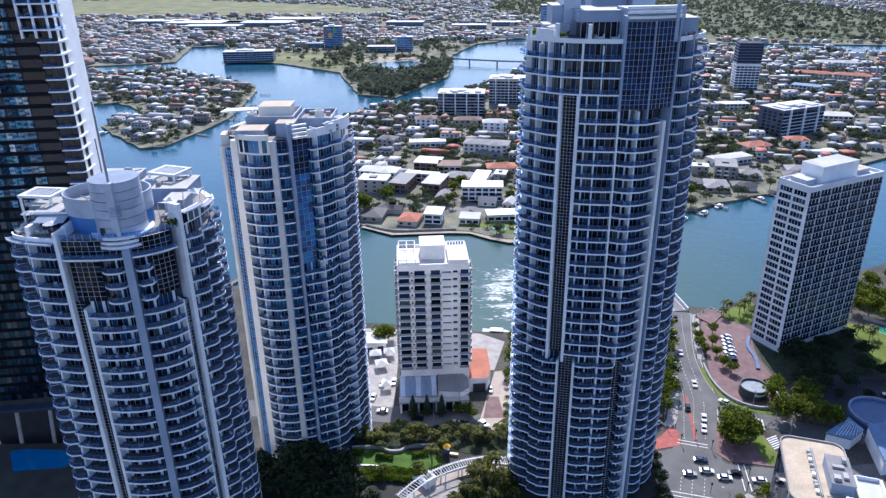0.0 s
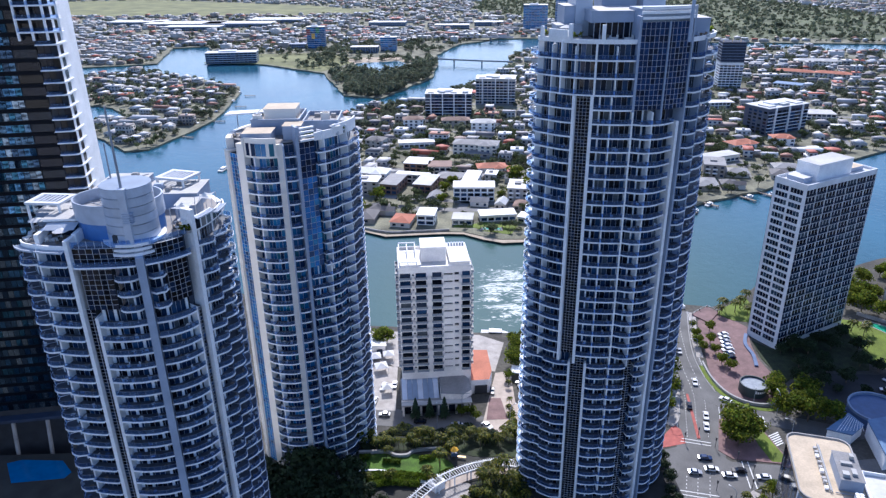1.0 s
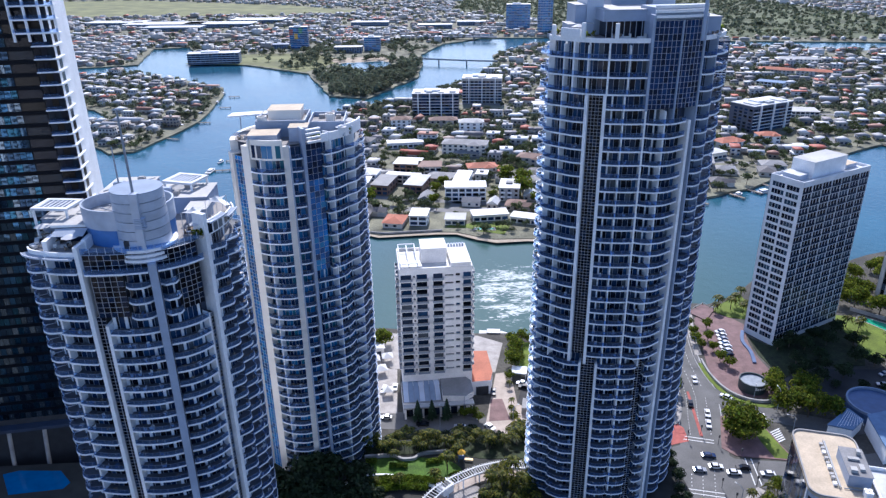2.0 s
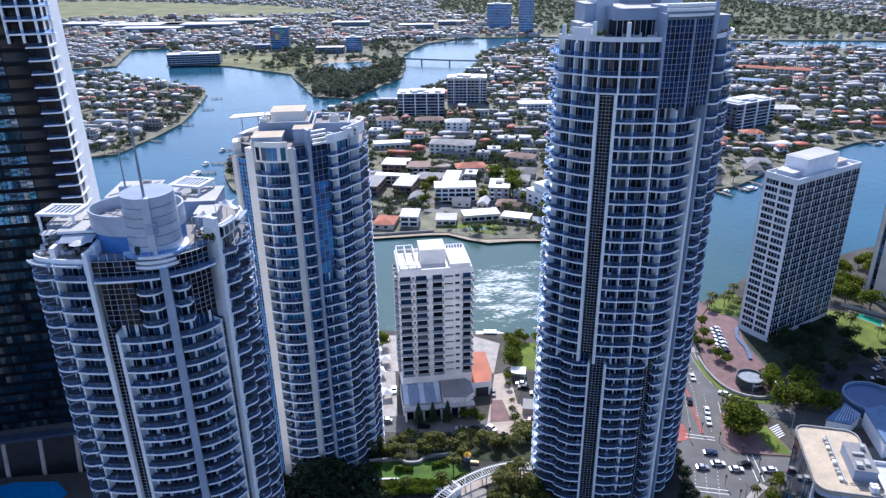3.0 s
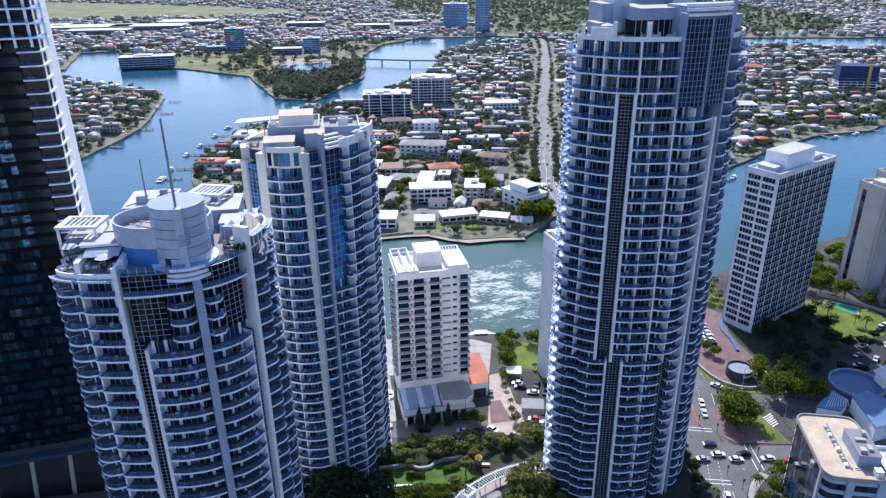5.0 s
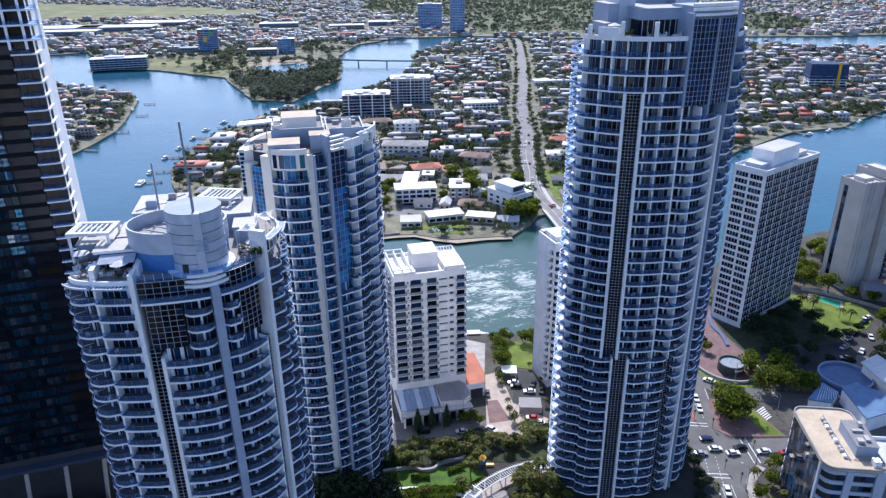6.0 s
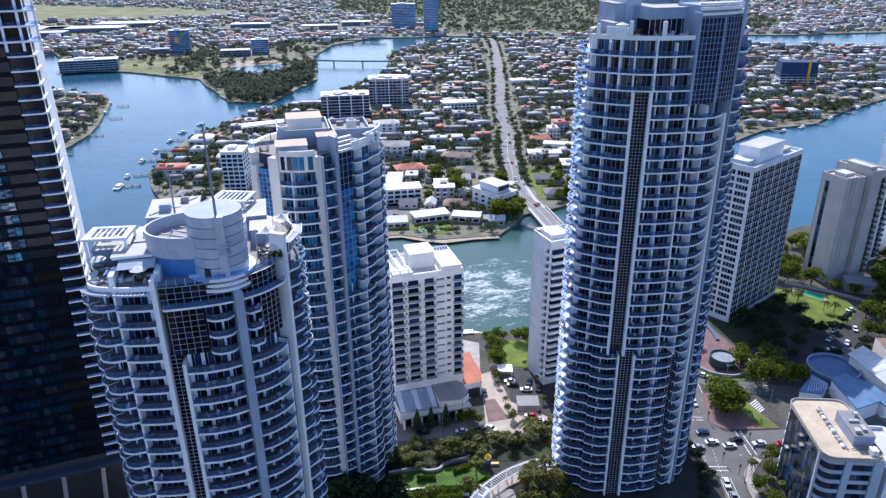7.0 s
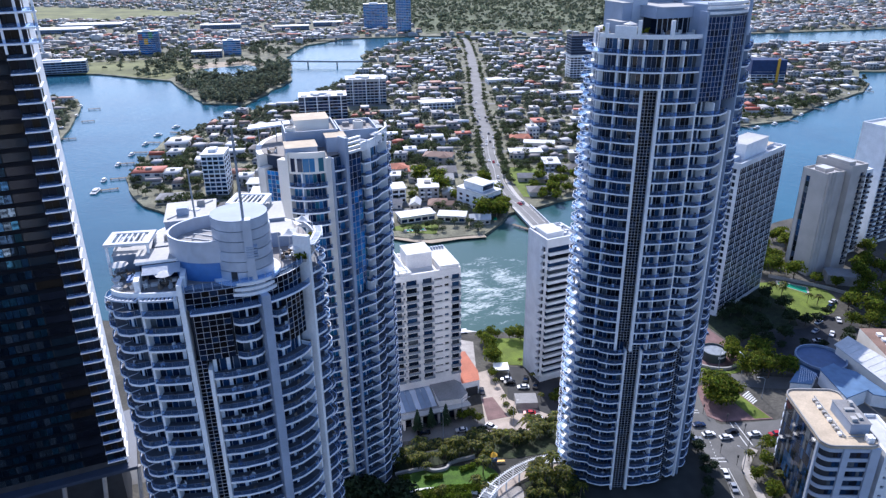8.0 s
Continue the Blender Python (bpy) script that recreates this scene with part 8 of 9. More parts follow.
part("wall", g, WHITE, gate)
PATHW = [(-36, 156), (-31, 161.5), (-22, 162.5), (-14, 160.0), (-8, 157.2)]
lane("garden_edge", "low white curved garden wall", PATHW, -0.3, 0.3, 18.9, WHITE, "wall", h=0.9)
lane("garden_edge", "low pale curved hedge wall", [(-28, 170.8), (-20, 170.8), (-17, 169), (-13.5, 169), (-11, 171), (-4, 171.5)], -0.35, 0.35, 19.0, CONCRETE, "wall", h=1.0)
# play equipment
pe = thing("play_tower", "small blue play tower with a yellow roof and slide", "play equipment", pose(0.3, 167.5, 18.15))
for x in (-0.8, 0.8):
    for y in (-0.8, 0.8):
        g = Geo()
        g.beam((x, y, 0), (x, y, 3.0), 0.1)
        part("post", g, BLUEPAINT, pe)
g = Geo()
g.box(-0.95, -0.95, 1.3, 0.95, 0.95, 1.45)
part("platform", g, BLUEPAINT, pe)
g = Geo()
g.box(-0.95, -0.95, 1.45, 0.95, -0.85, 2.3)
g.box(-0.95, -0.85, 1.45, -0.85, 0.95, 2.3)
part("panel", g, BLUEPAINT, pe)
g = Geo()
for i in range(8):
    a0, a1 = 2 * math.pi * i / 8, 2 * math.pi * (i + 1) / 8
    g.poly([(1.3 * math.cos(a0), 1.3 * math.sin(a0), 3.0), (1.3 * math.cos(a1), 1.3 * math.sin(a1), 3.0), (0, 0, 4.1)])
part("roof", g, YELLOW, pe)
g = Geo()
g.ribbon([(0.95, -0.4), (3.4, -0.9)], [(0.95, 0.4), (3.4, -0.1)], 0.5, 0.6)
part("slide", g, YELLOW, pe)
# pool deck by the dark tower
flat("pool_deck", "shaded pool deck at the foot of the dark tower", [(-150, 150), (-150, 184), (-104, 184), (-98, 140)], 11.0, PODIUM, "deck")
flat("deck_pool", "blue swimming pool on the podium deck", [(-138, 180), (-134, 181.4), (-121, 180.4), (-116, 175), (-117, 172.4), (-132, 171)], 11.1, DECKPOOL, "pool")


# ---- plants ----
def broad_tree(seed, high, r, count=900, material=LEAF, label="broad leafy green tree with a dense crown"):
    rs_ = np.random.default_rng(seed)
    root = thing("tree", label, "tree", group="garden trees")
    g = Geo()
    fork = high * 0.35
    g.beam((0, 0, 0), (0.1, 0, fork), 0.05 * high * 0.6, 0, 8, 0.03 * high)
    for i in range(7):
        a = 2 * math.pi * i / 7 + rs_.uniform(-0.3, 0.3)
        e = (r * 0.6 * math.cos(a), r * 0.6 * math.sin(a), high * rs_.uniform(0.6, 0.85))
        g.beam((0.1, 0, fork), e, 0.018 * high, 0, 5, 0.006 * high)
    part("trunk", g, BARK, root)
    part("crown", leaf_cloud(rs_, count, r, high * 0.42, high * 0.64, 0.75, 14), material, root)
    return root


def palm(seed, high, r=4.0, fronds=20):
    rs_ = np.random.default_rng(seed)
    root = thing("palm_tree", "slender palm with a feathery green crown", "palm", group="garden palms")
    g = Geo()
    p0 = (0, 0, 0)
    bx, by = rs_.uniform(-0.5, 0.5, 2)
    for i in range(5):
        t = (i + 1) / 5
        p1 = (bx * t * t, by * t * t, high * t)
        g.beam(p0, p1, 0.2 - 0.02 * i, 0, 6, 0.18 - 0.02 * i)
        p0 = p1
    part("trunk", g, BARK, root)
    g = Geo()
    for i in range(fronds):
        a = 2 * math.pi * i / fronds * 2.4 + rs_.uniform(-0.2, 0.2)
        lift = rs_.uniform(0.1, 0.95)
        length = r * rs_.uniform(0.8, 1.1)
        c, s = math.cos(a), math.sin(a)
        k = 7
        spine = []
        for j in range(k + 1):
            t = j / k
            spine.append((p0[0] + c * length * t * (1 - 0.25 * t * lift), p0[1] + s * length * t * (1 - 0.25 * t * lift), p0[2] + length * (lift * t - (0.62 + lift * 0.62) * t * t)))
        for j in range(1, k + 1):
            q, q2 = np.array(spine[j - 1]), np.array(spine[j])
            w = 0.50 * math.sin(math.pi * (0.15 + 0.8 * j / k))
            for sd in (-1, 1):
                out = np.array((-s * sd * w, c * sd * w, -0.28 * w))
                along = (q2 - q) * 0.5
                g.poly([q, q2, q2 + out + along * 0.4, q + (q2 - q) * 0.35 + out], 0)
    part("crown", g, PALM, root)
    return root


def pine(seed, high, r):
    rs_ = np.random.default_rng(seed)
    root = thing("pine_tree", "dark conical pine beside the podium", "pine", group="podium pines")
    g = Geo()
    g.beam((0, 0, 0), (0, 0, high), 0.2, 0, 6, 0.04)
    part("trunk", g, BARK, root)
    g = Geo()
    for i in range(22):
        t = i / 22
        z, rr = high * (0.12 + 0.86 * t), r * (1 - t) ** 0.8 + 0.15
        for j in range(11):
            a = rs_.uniform(0, 2 * math.pi)
            c, s = math.cos(a), math.sin(a)
            g.poly([(0.1 * c, 0.1 * s, z), (rr * 0.6 * c - 0.3 * s, rr * 0.6 * s + 0.3 * c, z - 0.2), (rr * c, rr * s, z - 0.35), (rr * 0.6 * c + 0.3 * s, rr * 0.6 * s - 0.3 * c, z - 0.15)], 0)
    part("crown", g, PINE, root)
    return root


def plant(kinds, spots, rs_, z=0.0, lo=0.8, hi=1.2):
    for x, y in spots:
        s = rs_.uniform(lo, hi)
        k = kinds[rs_.integers(len(kinds))]
        copy_thing(k, Matrix.Translation((x, y, z)) @ Matrix.Rotation(rs_.uniform(0, 6.28), 4, "Z") @ Matrix.Scale(s, 4))


rs = np.random.default_rng(3)
F1 = broad_tree(8, 7, 4.2, 900, SHADELEAF, "dense tree with leaves coloured dark to imitate shade")
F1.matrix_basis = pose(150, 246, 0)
T1, T2, T3 = broad_tree(1, 8, 4.6, 1100), broad_tree(2, 7, 3.6, 800), broad_tree(3, 9, 5.2, 1300)
P1, P2, P3 = palm(4, 7.5), palm(5, 9.5, 4.2), palm(6, 5.5, 3.6)
N1 = pine(7, 9.5, 2.2)
T1.matrix_basis = pose(100.5, 195.0, 0.2) @ Matrix.Scale(1.2, 4)
T2.matrix_basis = pose(97.5, 190.5, 0.2)
T3.matrix_basis = pose(120.5, 206.5, 0.1)
P1.matrix_basis = pose(-9, 175, 18.1) @ Matrix.Scale(0.7, 4)
P2.matrix_basis = pose(6, 181, 0.1)
P3.matrix_basis = pose(-4, 164, 18.1)
N1.matrix_basis = pose(-11.6, 211.0, 0)
for x, y, s in ((-6.5, 211.6, 0.95), (-1.2, 211.2, 1.0)):
    copy_thing(N1, pose(x, y, 0, 0, 0, 70 * x) @ Matrix.Scale(s, 4))
# street trees
plant([T1, T2], [(103.5, 192.5), (104.0, 197.5), (95.8, 195), (99.5, 200)], rs, 0.2, 0.8, 1.0)
plant([T1, T3], [(126, 208), (131.5, 209.5), (127.5, 202.5), (134, 203), (121.5, 217), (124.5, 221.5), (133, 215)], rs, 0.0, 0.75, 1.0)
plant([T1, T2], [(80, 218), (83.5, 228), (87, 236), (89.5, 247), (93.5, 258), (97, 268), (79, 211), (74, 213), (85, 222)], rs, 0.0, 0.75, 1.0)
plant([T2], [(112.5, 249), (113.5, 257), (117, 267), (108, 251), (109, 262), (110.5, 270), (113.6, 236), (112, 241), (107.5, 256)], rs, 0.0, 0.45, 0.7)
plant([P1, P3], [(130, 285), (135, 283), (139, 287), (142, 283), (127, 281), (139, 279), (144, 293)], rs, 0.0, 0.8, 1.1)
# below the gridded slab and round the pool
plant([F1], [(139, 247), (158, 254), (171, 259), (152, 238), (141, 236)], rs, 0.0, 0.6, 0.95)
plant([P1, P3], [(178, 263), (181, 259), (187, 249), (184, 262), (176, 248), (190, 246)], rs, 0.0, 0.8, 1.1)
plant([T1, T2, T3], [(205, 264), (212, 258), (218, 249), (226, 254), (199, 272), (193, 281), (187, 284), (200, 287), (196, 292), (205, 296), (186, 296), (178, 290), (171, 300), (195, 303), (208, 244), (200, 238), (203, 228), (212, 236), (222, 240), (230, 262), (238, 270), (242, 260), (190, 226), (196, 222), (235, 245), (228, 235), (246, 275), (256, 285), (210, 308), (240, 315), (262, 275), (265, 262), (250, 250), (275, 282)], rs, 0.0, 0.7, 1.15)
plant([T2, P3], [(88.5, 164), (92, 160.5), (88, 157), (84.6, 155.5), (91, 153), (86.5, 150), (95, 166), (84, 147), (98, 166.5)], rs, 0.0, 0.5, 0.8)
plant([P3], [(72, 160.5), (70.5, 158.5), (66.5, 152)], rs, 0.0, 0.7, 0.9)
# roof garden and street front
row_ = [(-24 + i * 2.9 + rs.uniform(-1, 1), 184.5 + rs.uniform(-4.0, 4.5)) for i in range(22)]
plant([P1, P2, P1], row_, rs, 0.0, 1.15, 1.5)
row_ = [(-28 + i * 2.6 + rs.uniform(-1.2, 1.2), 174.0 + rs.uniform(-1.8, 2.5)) for i in range(20)]
plant([P1, P3, P3], row_, rs, 18.0, 0.55, 0.8)
plant([P1, P2, P3], [(-24 + i * 4.2 + rs.uniform(-1.2, 1.2), 191.5 + rs.uniform(-2, 2)) for i in range(17)], rs, 0.0, 0.9, 1.2)
plant([P3, P1], [(-27 + rs.uniform(-2, 27), rs.choice([157.5, 169.5]) + rs.uniform(-1.5, 1.5)) for i in range(12)], rs, 18.1, 0.5, 0.75)
plant([P1, P3, P2], [(7, 156), (10, 153), (14, 157), (9, 149), (16, 152), (5, 150), (12, 160.5), (18, 162), (19, 156), (2, 146)], rs, 18.1, 0.6, 0.9)
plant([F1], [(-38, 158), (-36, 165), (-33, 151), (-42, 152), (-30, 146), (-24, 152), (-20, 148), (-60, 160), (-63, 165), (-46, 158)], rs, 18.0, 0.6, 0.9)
more = []
for i in range(70):
    more.append((rs.uniform(-24, 40), rs.uniform(179.5, 190)))
plant([P1, P3, P3, P2], more[:48], rs, 0.0, 1.0, 1.5)
plant([P3, P1], [(rs.uniform(-27, 22), rs.uniform(171.5, 177.5)) for i in range(26)], rs, 18.0, 0.5, 0.75)
plant([P1, P3], [(rs.uniform(6, 20), rs.uniform(146, 159.5)) for i in range(22)], rs, 18.0, 0.6, 0.9)
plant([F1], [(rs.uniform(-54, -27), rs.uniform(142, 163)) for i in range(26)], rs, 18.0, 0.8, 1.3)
# trees round the asphalt yard, their leaves coloured dark for shade
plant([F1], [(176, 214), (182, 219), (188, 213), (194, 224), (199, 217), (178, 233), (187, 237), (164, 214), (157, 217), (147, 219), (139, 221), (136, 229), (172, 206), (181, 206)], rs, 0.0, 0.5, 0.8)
# low planting with shade-dark leaf colour that fills the roof garden and the street bed
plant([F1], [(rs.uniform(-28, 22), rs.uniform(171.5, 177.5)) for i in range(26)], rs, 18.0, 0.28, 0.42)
plant([F1, P2, P1], [(rs.uniform(-22, 42), rs.uniform(178.5, 194)) for i in range(42)], rs, 0.0, 0.9, 1.35)
plant([F1, P3], [(rs.uniform(5, 20), rs.uniform(145, 156)) for i in range(14)], rs, 18.0, 0.3, 0.6)
plant([T1, T2], [(rs.uniform(186, 262), rs.uniform(288, 322)) for i in range(20)], rs, 0.0, 0.6, 1.0)
def hedge(x, y, z, w, d, yaw, seed):
    rs_ = np.random.default_rng(seed)
    g = Geo()
    for i in range(int(60 * w * d)):
        u, v = rs_.uniform(-0.5, 0.5, 2)
        p_ = np.array([u * w, v * d, 0.35 + 0.85 * rs_.uniform(0.3, 1.0) * (1 - 0.5 * (2 * v) ** 2)])
        a_, b_ = rs_.normal(size=3) * 0.2, rs_.normal(size=3) * 0.2
        g.poly([p_ - a_, p_ + b_, p_ + a_, p_ - b_])
    ob = part("hedge", g, HEDGE)
    ob.matrix_basis = pose(x, y, z, 0, 0, yaw)
    return tagged(ob, "bright green clipped hedge beside the garden lawn", "hedge", "garden hedges")


for i, (x, y, w, d, yaw) in enumerate(((-23.5, 160.4, 7, 3.0, 6), (-16.5, 160.2, 7, 3.4, -6), (-9.8, 159.2, 6.5, 3.0, -12), (-21.0, 157.2, 7, 2.4, 8), (-13.5, 157.0, 7, 2.4, -10), (-26.0, 168.6, 3, 2.0, 0), (-7.5, 167.4, 5, 1.6, 12), (-18.0, 166.2, 5, 1.4, -4), (-2.0, 160.8, 3.5, 2.4, 30))):
    hedge(x, y, 18.1, w, d, yaw, 200 + i)
# more dark-leaved trees, added to deepen the slab's shade on the ground
plant([F1], [(145, 249), (161, 249), (172, 248), (150, 232), (166, 236), (142, 230), (154, 225), (144, 224), (171, 232)], rs, 0.0, 0.7, 1.1)
# at the foot of the tallest tower
plant([F1], [(58.5, 150), (60, 155), (60.3, 160), (59, 165), (56.5, 146), (54, 141.5), (59.5, 147), (51, 138), (61, 163.5)], rs, 18.0, 0.4, 0.6)
plant([F1, P3], [(64.5, 172), (65.5, 166), (66, 160), (65, 154), (63.5, 148)], rs, 0.0, 0.6, 0.9)
# by the white block and river garden
plant([T1, T2], [(29.5, 261), (32.5, 259), (34, 263), (30.5, 255), (31, 249), (28.5, 244), (42, 260), (46, 258), (50, 255), (37, 262), (-26, 262), (-24, 266)], rs, 0.0, 0.5, 0.8)
plant([T2, P3], [(22.3, 213), (23.2, 218), (24.0, 229), (24.6, 234), (22.6, 208), (37, 215), (44, 216), (41, 212), (39.4, 229), (50, 222), (38.6, 240)], rs, 0.0, 0.4, 0.6)
plant([P3, T2], [(5, 211.5), (8, 212), (10, 209)], rs, 0.0, 0.5, 0.7)


# ---- vehicles ----
def car(label, paint, long=4.5):
    root = thing("car", label, "car", group="cars")
    w = 1.8
    prof = [(-long / 2, 0.35), (-long / 2, 0.75), (-long / 2 + 0.9, 0.88), (long / 2 - 0.5, 0.92), (long / 2, 0.8), (long / 2, 0.35)]
    g = Geo()
    n = len(prof)
    g.v += [(x, -w / 2, z) for x, z in prof] + [(x, w / 2, z) for x, z in prof]
    g.f += [tuple(range(n)), tuple(reversed(range(n, 2 * n)))] + [((i + 1) % n, i, n + i, n + (i + 1) % n) for i in range(n)]
    g.m += [0] * (n + 2)
    part("body", g, paint, root)
    g = Geo()
    lo = [(-long / 2 + 1.1, 0.88), (long / 2 - 0.5, 0.9)]
    hi = [(-long / 2 + 1.8, 1.4), (long / 2 - 1.2, 1.42)]
    ps = [(lo[0][0], -0.82, lo[0][1]), (lo[1][0], -0.82, lo[1][1]), (lo[1][0], 0.82, lo[1][1]), (lo[0][0], 0.82, lo[0][1]), (hi[0][0], -0.66, hi[0][1]), (hi[1][0], -0.66, hi[1][1]), (hi[1][0], 0.66, hi[1][1]), (hi[0][0], 0.66, hi[0][1])]
    g.v += ps
    g.f += [(0, 1, 5, 4), (1, 2, 6, 5), (2, 3, 7, 6), (3, 0, 4, 7)]
    g.m += [0] * 4
    part("glazing", g, GLASS, root)
    g = Geo()
    g.box(hi[0][0] - 0.05, -0.7, 1.4, hi[1][0] + 0.05, 0.7, 1.47)
    part("roof", g, paint, root)
    for x in (-long / 2 + 0.85, long / 2 - 0.85):
        for y in (-w / 2 + 0.05, w / 2 - 0.05):
            g = Geo()
            g.beam((x, y - 0.12, 0.33), (x, y + 0.12, 0.33), 0.33, 0, 10)
            part("wheel", g, TYRE, root)
    return root


CARS = [car("white sedan on the asphalt", CARWHITE), car("silver hatchback on the asphalt", CARSILVER, 4.2), car("black sedan on the asphalt", CARBLACK), car("dark blue car on the asphalt", CARBLUE), car("red car on the asphalt", CARRED), car("white van on the asphalt", CARWHITE, 5.2)]
first = [True] * len(CARS)


def park(k, x, y, yaw, z=0.09):
    m = pose(x, y, z, 0, 0, yaw)
    if first[k]:
        CARS[k].matrix_basis = m
        first[k] = False
    else:
        copy_thing(CARS[k], m)


for k, x, y, yaw in ((0, 84.0, 179.2, 172), (0, 88.6, 176.0, 172), (2, 92.5, 178.0, -8), (3, 83.8, 184.6, 172), (0, 99.0, 174.6, -8), (4, 106.0, 172.6, -8), (1, 78.2, 178.0, 172),
                     (0, 70.5, 162.5, 72), (5, 73.8, 161.8, 72), (0, 77.0, 160.6, 72), (1, 75.6, 154.6, 72), (2, 67.5, 154.5, 72),
                     (0, 92.6, 206.8, 74), (0, 90.5, 200.8, 74), (0, 96.2, 228, 80), (1, 98.0, 250.5, 78), (2, 88.8, 213, 254), (0, 103.5, 216.0, -48), (2, 105.0, 280, 76), (0, 74.5, 204, 20), (3, 118.8, 177.5, -8)):
    park(k, x, y, yaw)
for i in range(7):
    park((0, 0, 1, 0, 5, 0, 2)[i], 121.5 - i * 0.75, 263 - i * 3.1, 8, 0.13)
for k, x, y, yaw in ((1, 29.2, 231.0, -14), (2, 29.6, 228.4, -14), (0, 33.5, 224.0, -14), (2, 36.4, 228.6, 60), (2, 38.4, 223.5, 60), (4, 29.5, 208.2, -14), (0, 30.8, 205.0, -14), (2, 17.5, 226.0, 80), (0, 13.6, 205.0, 130), (3, 41.0, 200.0, -10), (0, 39.8, 198.4, -10)):
    park(k, x, y, yaw, 0.1)
for k, x, y, yaw in ((0, 178, 232, 20), (2, 183, 235, 20), (0, 188, 231, 60), (1, 171, 226, 20), (0, 176, 222, 40), (0, 199, 246, 10), (2, 195, 243, 20), (1, 166, 219, -20)):
    park(k, x, y, yaw, 0.1)
for k, x, y, yaw in ((0, -27, 222, 80), (5, -24, 231, 75), (0, -30, 214.5, 0), (1, -23, 213.3, -4), (0, -33, 238, 70), (0, -19.8, 232, 85), (2, -10, 208.5, -6), (1, 3, 206, -8)):
    park(k, x, y, yaw, 0.09)
rs = np.random.default_rng(9)
for i in range(len(ROAD) - 1):
    (xa, ya), (xb, yb) = ROAD[i], ROAD[i + 1]
    if ya > 700:
        break
    d = math.hypot(xb - xa, yb - ya)
    yaw = math.degrees(math.atan2(yb - ya, xb - xa))
    for off in (-4.4, -1.6, 1.6, 4.4):
        if rs.uniform() < min(0.45, 0.018 * d):
            t = rs.uniform(0, 1)
            park(int(rs.choice(6, p=[0.35, 0.2, 0.18, 0.1, 0.05, 0.12])), xa + (xb - xa) * t - (yb - ya) / d * off, ya + (yb - ya) * t + (xb - xa) / d * off, yaw + (0 if off > 0 else 180), 0.08)
for (xa, ya), (xb, yb) in lanes:
    if ya < 500 and rs.uniform() < 0.15:
        yaw = math.degrees(math.atan2(yb - ya, xb - xa))
        t = rs.uniform(0.1, 0.9)
        d = math.hypot(xb - xa, yb - ya)
        o = rs.choice([-2.3, 2.3])
        park(int(rs.choice(6, p=[0.35, 0.2, 0.18, 0.1, 0.05, 0.12])), xa + (xb - xa) * t - (yb - ya) / d * o, ya + (yb - ya) * t + (xb - xa) / d * o, yaw, 0.02)


# ---- lamps, signals, boats ----
def street_lamp():
    root = thing("street_lamp", "tall grey street lamp with one curved arm", "street lamp", group="street lamps")
    g = Geo()
    g.beam((0, 0, 0), (0, 0, 8.5), 0.13, 0, 8, 0.09)
    part("pole", g, RAIL, root)
    g = Geo()
    g.beam((0, 0, 8.5), (1.0, 0, 9.1), 0.07, 0, 6)
    g.beam((1.0, 0, 9.1), (2.6, 0, 9.2), 0.07, 0, 6)
    part("arm", g, RAIL, root)
    g = Geo()
    g.box(2.2, -0.16, 9.05, 3.0, 0.16, 9.2)
    part("lamp_head", g, SAILCLOTH, root)
    return root


def signal():
    root = thing("traffic_light", "traffic light on a dark pole", "traffic light", group="traffic lights")
    g = Geo()
    g.beam((0, 0, 0), (0, 0, 4.0), 0.09, 0, 8)
    part("pole", g, DARKRAIL, root)
    g = Geo()
    g.box(-0.22, -0.18, 3.0, 0.22, 0.18, 4.1)
    part("signal_box", g, DARKRAIL, root)
    return root


SL, SG = street_lamp(), signal()
SL.matrix_basis = pose(78.3, 206.5, 0.1, 0, 0, 10)
for x, y, yaw in ((103.0, 246, 180), (92.0, 250, 0), (112.8, 213.5, -120), (118.5, 207, 90), (86.0, 230, 0), (97, 270, 0), (109, 268, 180), (116, 192, 160), (21.5, 204, 40), (83, 160, 120), (122, 183.5, -90), (-4, 205, 90), (5.2, 212.6, 0)):
    copy_thing(SL, pose(x, y, 0.0, 0, 0, yaw))
SG.matrix_basis = pose(80.2, 193.6, 0.07)
for x, y in ((89.5, 190.2), (70.2, 190.0), (94.0, 183.0), (93.2, 170.0), (83.5, 163.5), (67.6, 172.6), (82.0, 170), (96.4, 176.5), (85.8, 196)):
    copy_thing(SG, pose(x, y, 0.07))


def boat(long, label):
    root = thing("motor_boat", label, "boat", group="moored boats")
    b = long * 0.16
    g = Geo()
    deck = [(-long / 2, -b), (long * 0.2, -b), (long / 2, 0), (long * 0.2, b), (-long / 2, b)]
    n = len(deck)
    g.v += [(x * 0.92, y * 0.75, -0.3) for x, y in deck] + [(x, y, 0.9) for x, y in deck]
    g.f += [(i, (i + 1) % n, n + (i + 1) % n, n + i) for i in range(n)] + [tuple(range(n, 2 * n))]
    g.m += [0] * (n + 1)
    part("hull", g, SAILCLOTH, root)
    g = Geo()
    g.box(-long * 0.25, -b * 0.7, 0.9, long * 0.15, b * 0.7, 2.1)
    part("cabin", g, WHITE, root)
    g = Geo()
    g.box(-long * 0.26, -b * 0.72, 1.35, long * 0.16, b * 0.72, 1.75)
    part("window", g, GLASS, root)
    return root


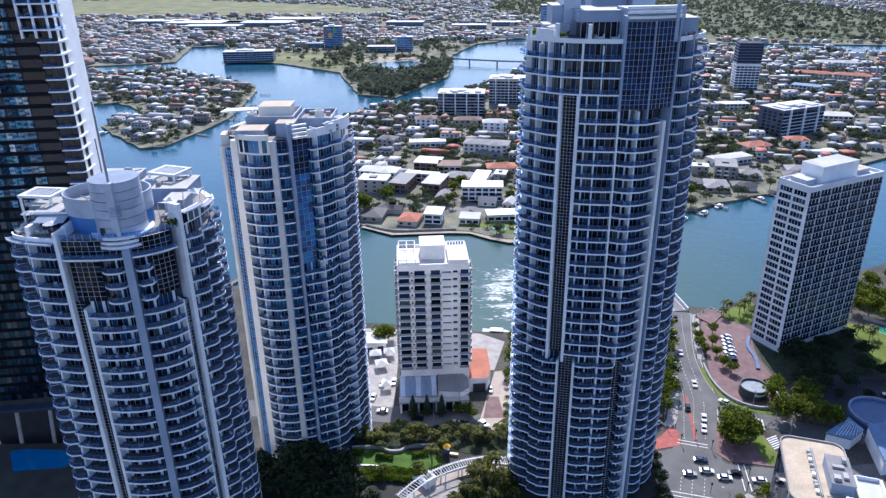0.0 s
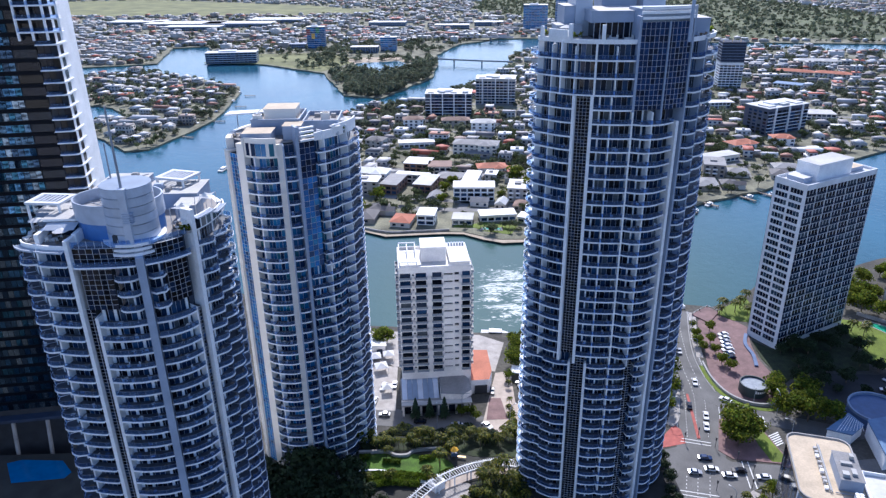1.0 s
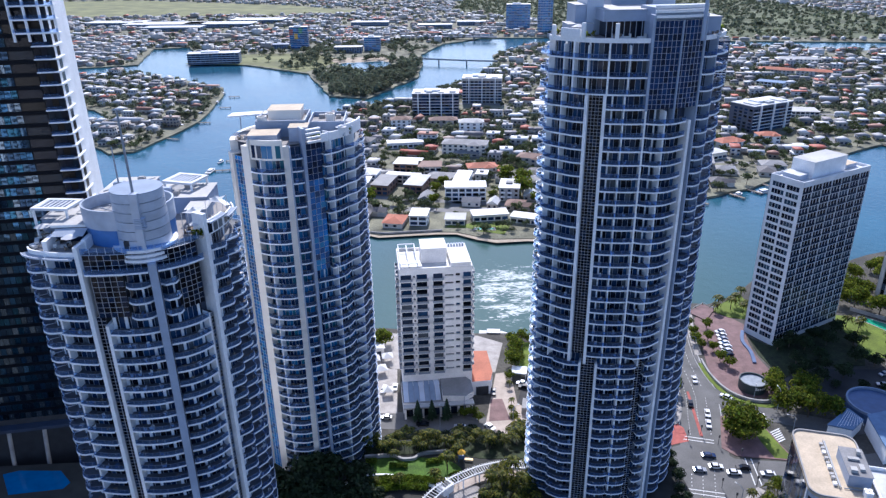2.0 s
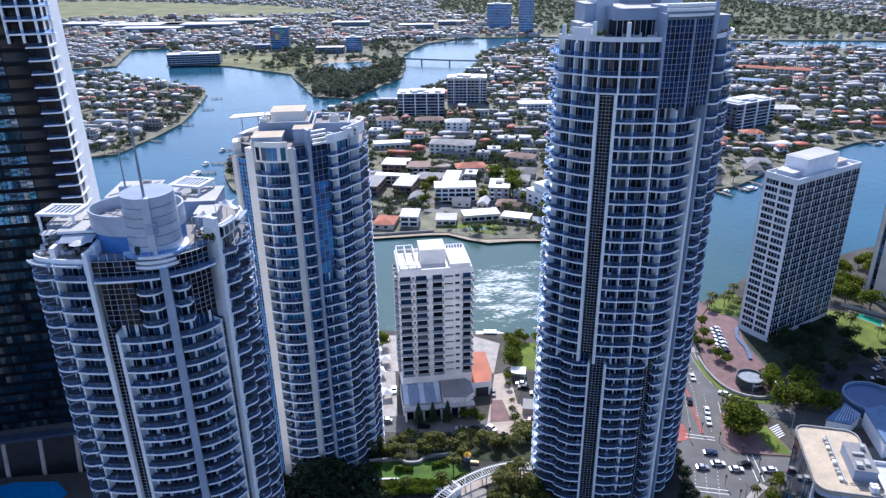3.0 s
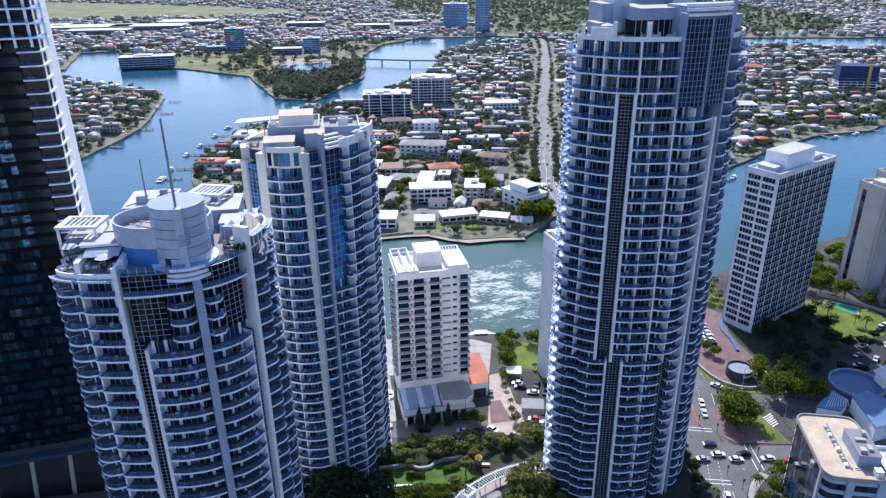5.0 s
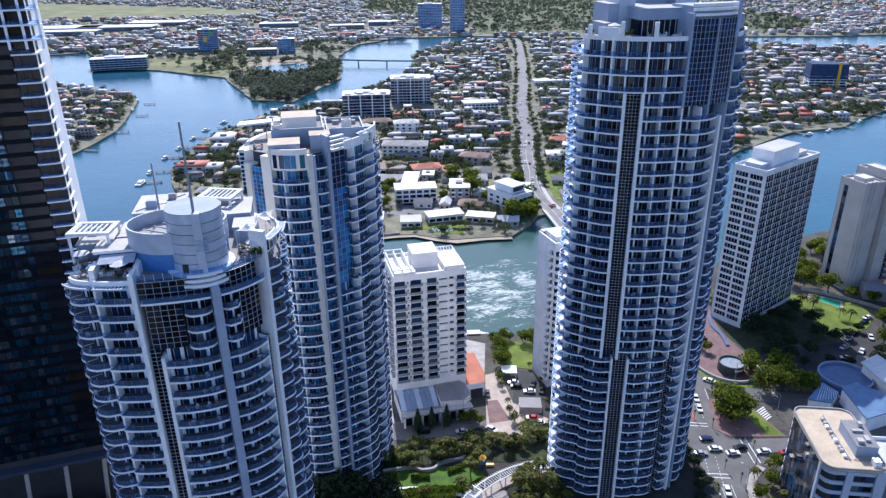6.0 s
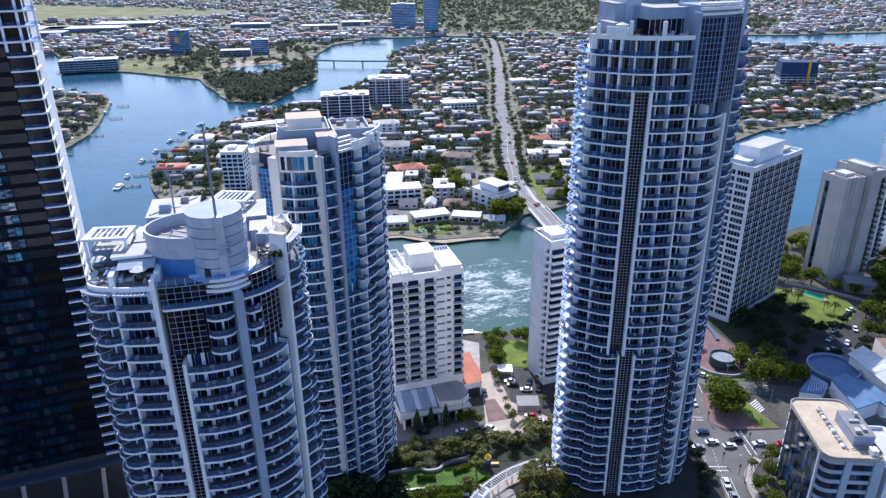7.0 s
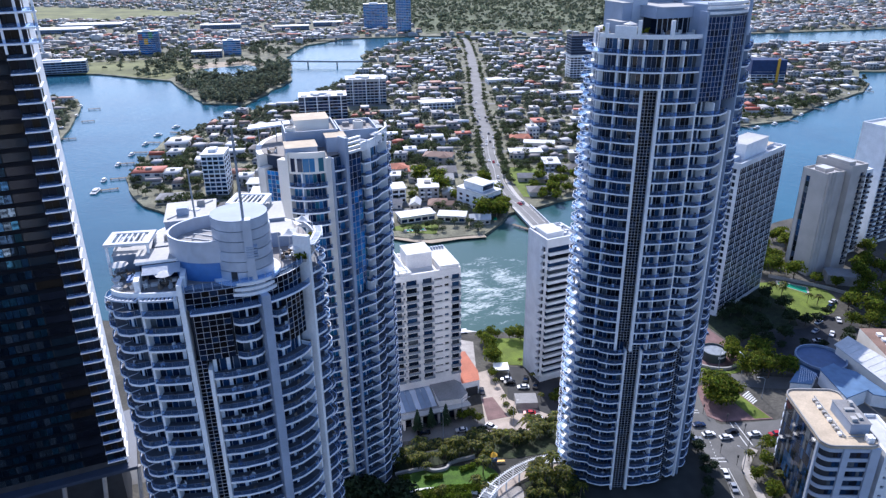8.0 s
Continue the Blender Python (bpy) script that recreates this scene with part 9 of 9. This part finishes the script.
B1, B2 = boat(9, "white motor boat moored at a jetty"), boat(14, "white cruiser moored by the river wall")
B2.matrix_basis = pose(24, 271.5, -1.4, 0, 0, -8)
spots = [(-160, 560, 80), (-155, 600, 75), (-148, 628, 70), (-140, 660, 60), (-162, 535, 80), (166, 418, 40), (180, 430, 40), (212, 443, 30), (232, 447, 20), (250, 458, 40), (-222, 850, 80), (-218, 800, 80), (-222, 745, 85), (-226, 690, 80), (420, 552, 20), (470, 575, 30), (530, 608, 30), (590, 640, 30), (640, 660, 40), (-132, 690, 40), (-318, 650, 60), (150, 408, 40), (395, 545, 20), (-118, 718, 40)]
for i, (x, y, yaw) in enumerate(spots):
    if i == 0:
        B1.matrix_basis = pose(x, y, -1.4, 0, 0, yaw)
    else:
        copy_thing(B1 if i % 4 else B2, pose(x, y, -1.4, 0, 0, yaw))


def jetty(x, y, yaw, long=12, w=2.2):
    root = thing("jetty", "small timber jetty on piles", "jetty", pose(x, y, 0, 0, 0, yaw), "jetties")
    g = Geo()
    g.box(0, -w / 2, -0.5, long, w / 2, -0.3)
    part("deck", g, TIMBER, root)
    for a in (1, long / 2, long - 0.4):
        for b in (-w / 2, w / 2):
            g = Geo()
            g.beam((a, b, -4), (a, b, 0.2), 0.14, 0, 6)
            part("pile", g, TIMBER, root)
    return root


for x, y, yaw in ((93, 386, -60), (159, 424, -55), (176, 434, -50), (206, 444, -60), (222, 452, -60), (238, 462, -60), (-144, 560, 180), (-143, 600, 175), (-136, 630, 165), (-128, 660, 160), (-112, 690, 145), (-147, 535, 185), (385, 552, -60), (440, 562, -60), (500, 595, -60), (560, 625, -60), (620, 652, -50), (-212, 830, 0), (-209, 770, 0), (-214, 700, 0), (-226, 640, -20), (-45, 268, 100), (-110, 318, 70)):
    jetty(x, y, yaw)
# river walls and gardens on the far shore
flat("shore_lawn", "bright lawn in front of the shore houses", [(10, 398), (24, 396), (28, 391), (44, 384), (50, 398), (30, 405), (22, 402), (12, 402)], 0.1, GRASS, "lawn")
flat("shore_lawn", "lawn at the bridge end", [(124, 470), (128, 498), (150, 490), (150, 455), (130, 425), (118, 430)], 0.1, GRASS, "lawn")
flat("garden_pool", "small pool with a pale rim", [(26, 392), (28, 396.5), (40, 395.5), (40, 390.5)], 0.25, PALEPAVE, "pool")
flat("garden_pool", "small turquoise garden pool", [(28, 393), (29, 395.4), (39, 394.4), (39, 391.6)], 0.3, POOL, "pool")
flat("garden_pool", "turquoise garden pool by the jetty", [(76, 396), (78, 401), (87, 399), (86, 394.5)], 0.3, POOL, "pool")
lane("river_wall", "low concrete river wall", [(-47, 402), (-30, 392), (-12, 392), (8, 393)], -0.3, 0.3, 1.0, CONCRETE, "wall", h=2.5)
lane("shore_street", "asphalt street behind the shore houses", [(-60, 440), (-35, 440), (0, 430), (40, 428), (66, 432), (80, 446), (92, 470)], -3.4, 3.4, 0.03, ASPHALT_OLD, "street")
rs = np.random.default_rng(15)
plant([T2, T1], [(87, 398), (92, 402), (90, 409), (95.5, 405), (84, 404), (80, 400), (94, 413), (72, 436), (60, 444), (66, 450), (95, 426), (97, 440), (99, 452), (101, 463), (104, 476), (131, 428), (135, 415), (127, 420), (137, 424), (130, 440), (140, 455), (146, 440), (155, 446), (150, 470), (160, 462), (165, 450), (148, 428), (-55, 410), (-50, 425), (5, 440), (45, 446), (52, 452), (8, 462), (-38, 446), (14, 478), (60, 480), (70, 470)], rs, 0.0, 0.8, 1.3)


# river deck at the end of the plaza, on posts over the water
rd = thing("river_deck", "red-brown timber deck on posts over the water", "deck", pose(0, 0, 0))
g = Geo()
g.prism([(114.5, 281.5), (119.5, 273.5), (127.5, 283.0), (124.0, 288.5)], 0.15, 0.55)
part("deck_board", g, REDPAVE, rd)
for x, y in ((114.9, 281.4), (119.4, 285.0), (123.9, 288.0), (127.0, 283.2)):
    g = Geo()
    g.beam((x, y, -4), (x, y, 1.6), 0.2, 0, 8)
    part("post", g, TIMBER, rd)
for (xa, ya), (xb, yb) in (((114.9, 281.4), (119.4, 285.0)), ((119.4, 285.0), (123.9, 288.0)), ((123.9, 288.0), (127.0, 283.2))):
    g = Geo()
    g.beam((xa, ya, 1.5), (xb, yb, 1.5), 0.06)
    part("rail", g, FRAME, rd)


# sheds and market tents on the yard between the tower and the white block
def tent(x, y, w, yaw, peak=True):
    root = thing("market_tent", "white canvas tent with a peaked roof on the yard", "tent", pose(x, y, 0.1, 0, 0, yaw), "market tents")
    g = Geo()
    h = w / 2
    for i in range(4):
        a, b = [((-h, -h), (h, -h), (h, h), (-h, h))[(i + k) % 4] for k in (0, 1)]
        g.poly([(*a, 2.4), (*b, 2.4), (0, 0, 3.7)])
    part("canopy", g, SAILCLOTH, root)
    for a in (-h + 0.1, h - 0.1):
        for b in (-h + 0.1, h - 0.1):
            g = Geo()
            g.beam((a, b, 0), (a, b, 2.4), 0.06)
            part("pole", g, FRAME, root)


for x, y, w, yaw in ((-28.5, 250.5, 5.0, 8), (-23.0, 252.0, 4.5, 8), (-25.5, 243.0, 5.0, 15), (-22.5, 228.0, 4.0, 5)):
    tent(x, y, w, yaw)
yb = thing("yard_shed", "low white shed with a pale metal roof on the yard", "building", pose(-32, 258, 0.1, 0, 0, 12))
g = Geo()
g.box(-7, -4, 0, 7, 4, 4.0)
part("wall", g, WARMWHITE, yb)
g = Geo()
gable_roof(g, 14, 8, 4.0, 1.2, 0.5, 0)
part("roof", g, ROOFWHITE, yb)
for x in (-4.5, 0, 4.5):
    g = Geo()
    g.box(x - 1.2, -4.08, 0.2, x + 1.2, -3.95, 2.6)
    part("door", g, GREYDARK, yb)
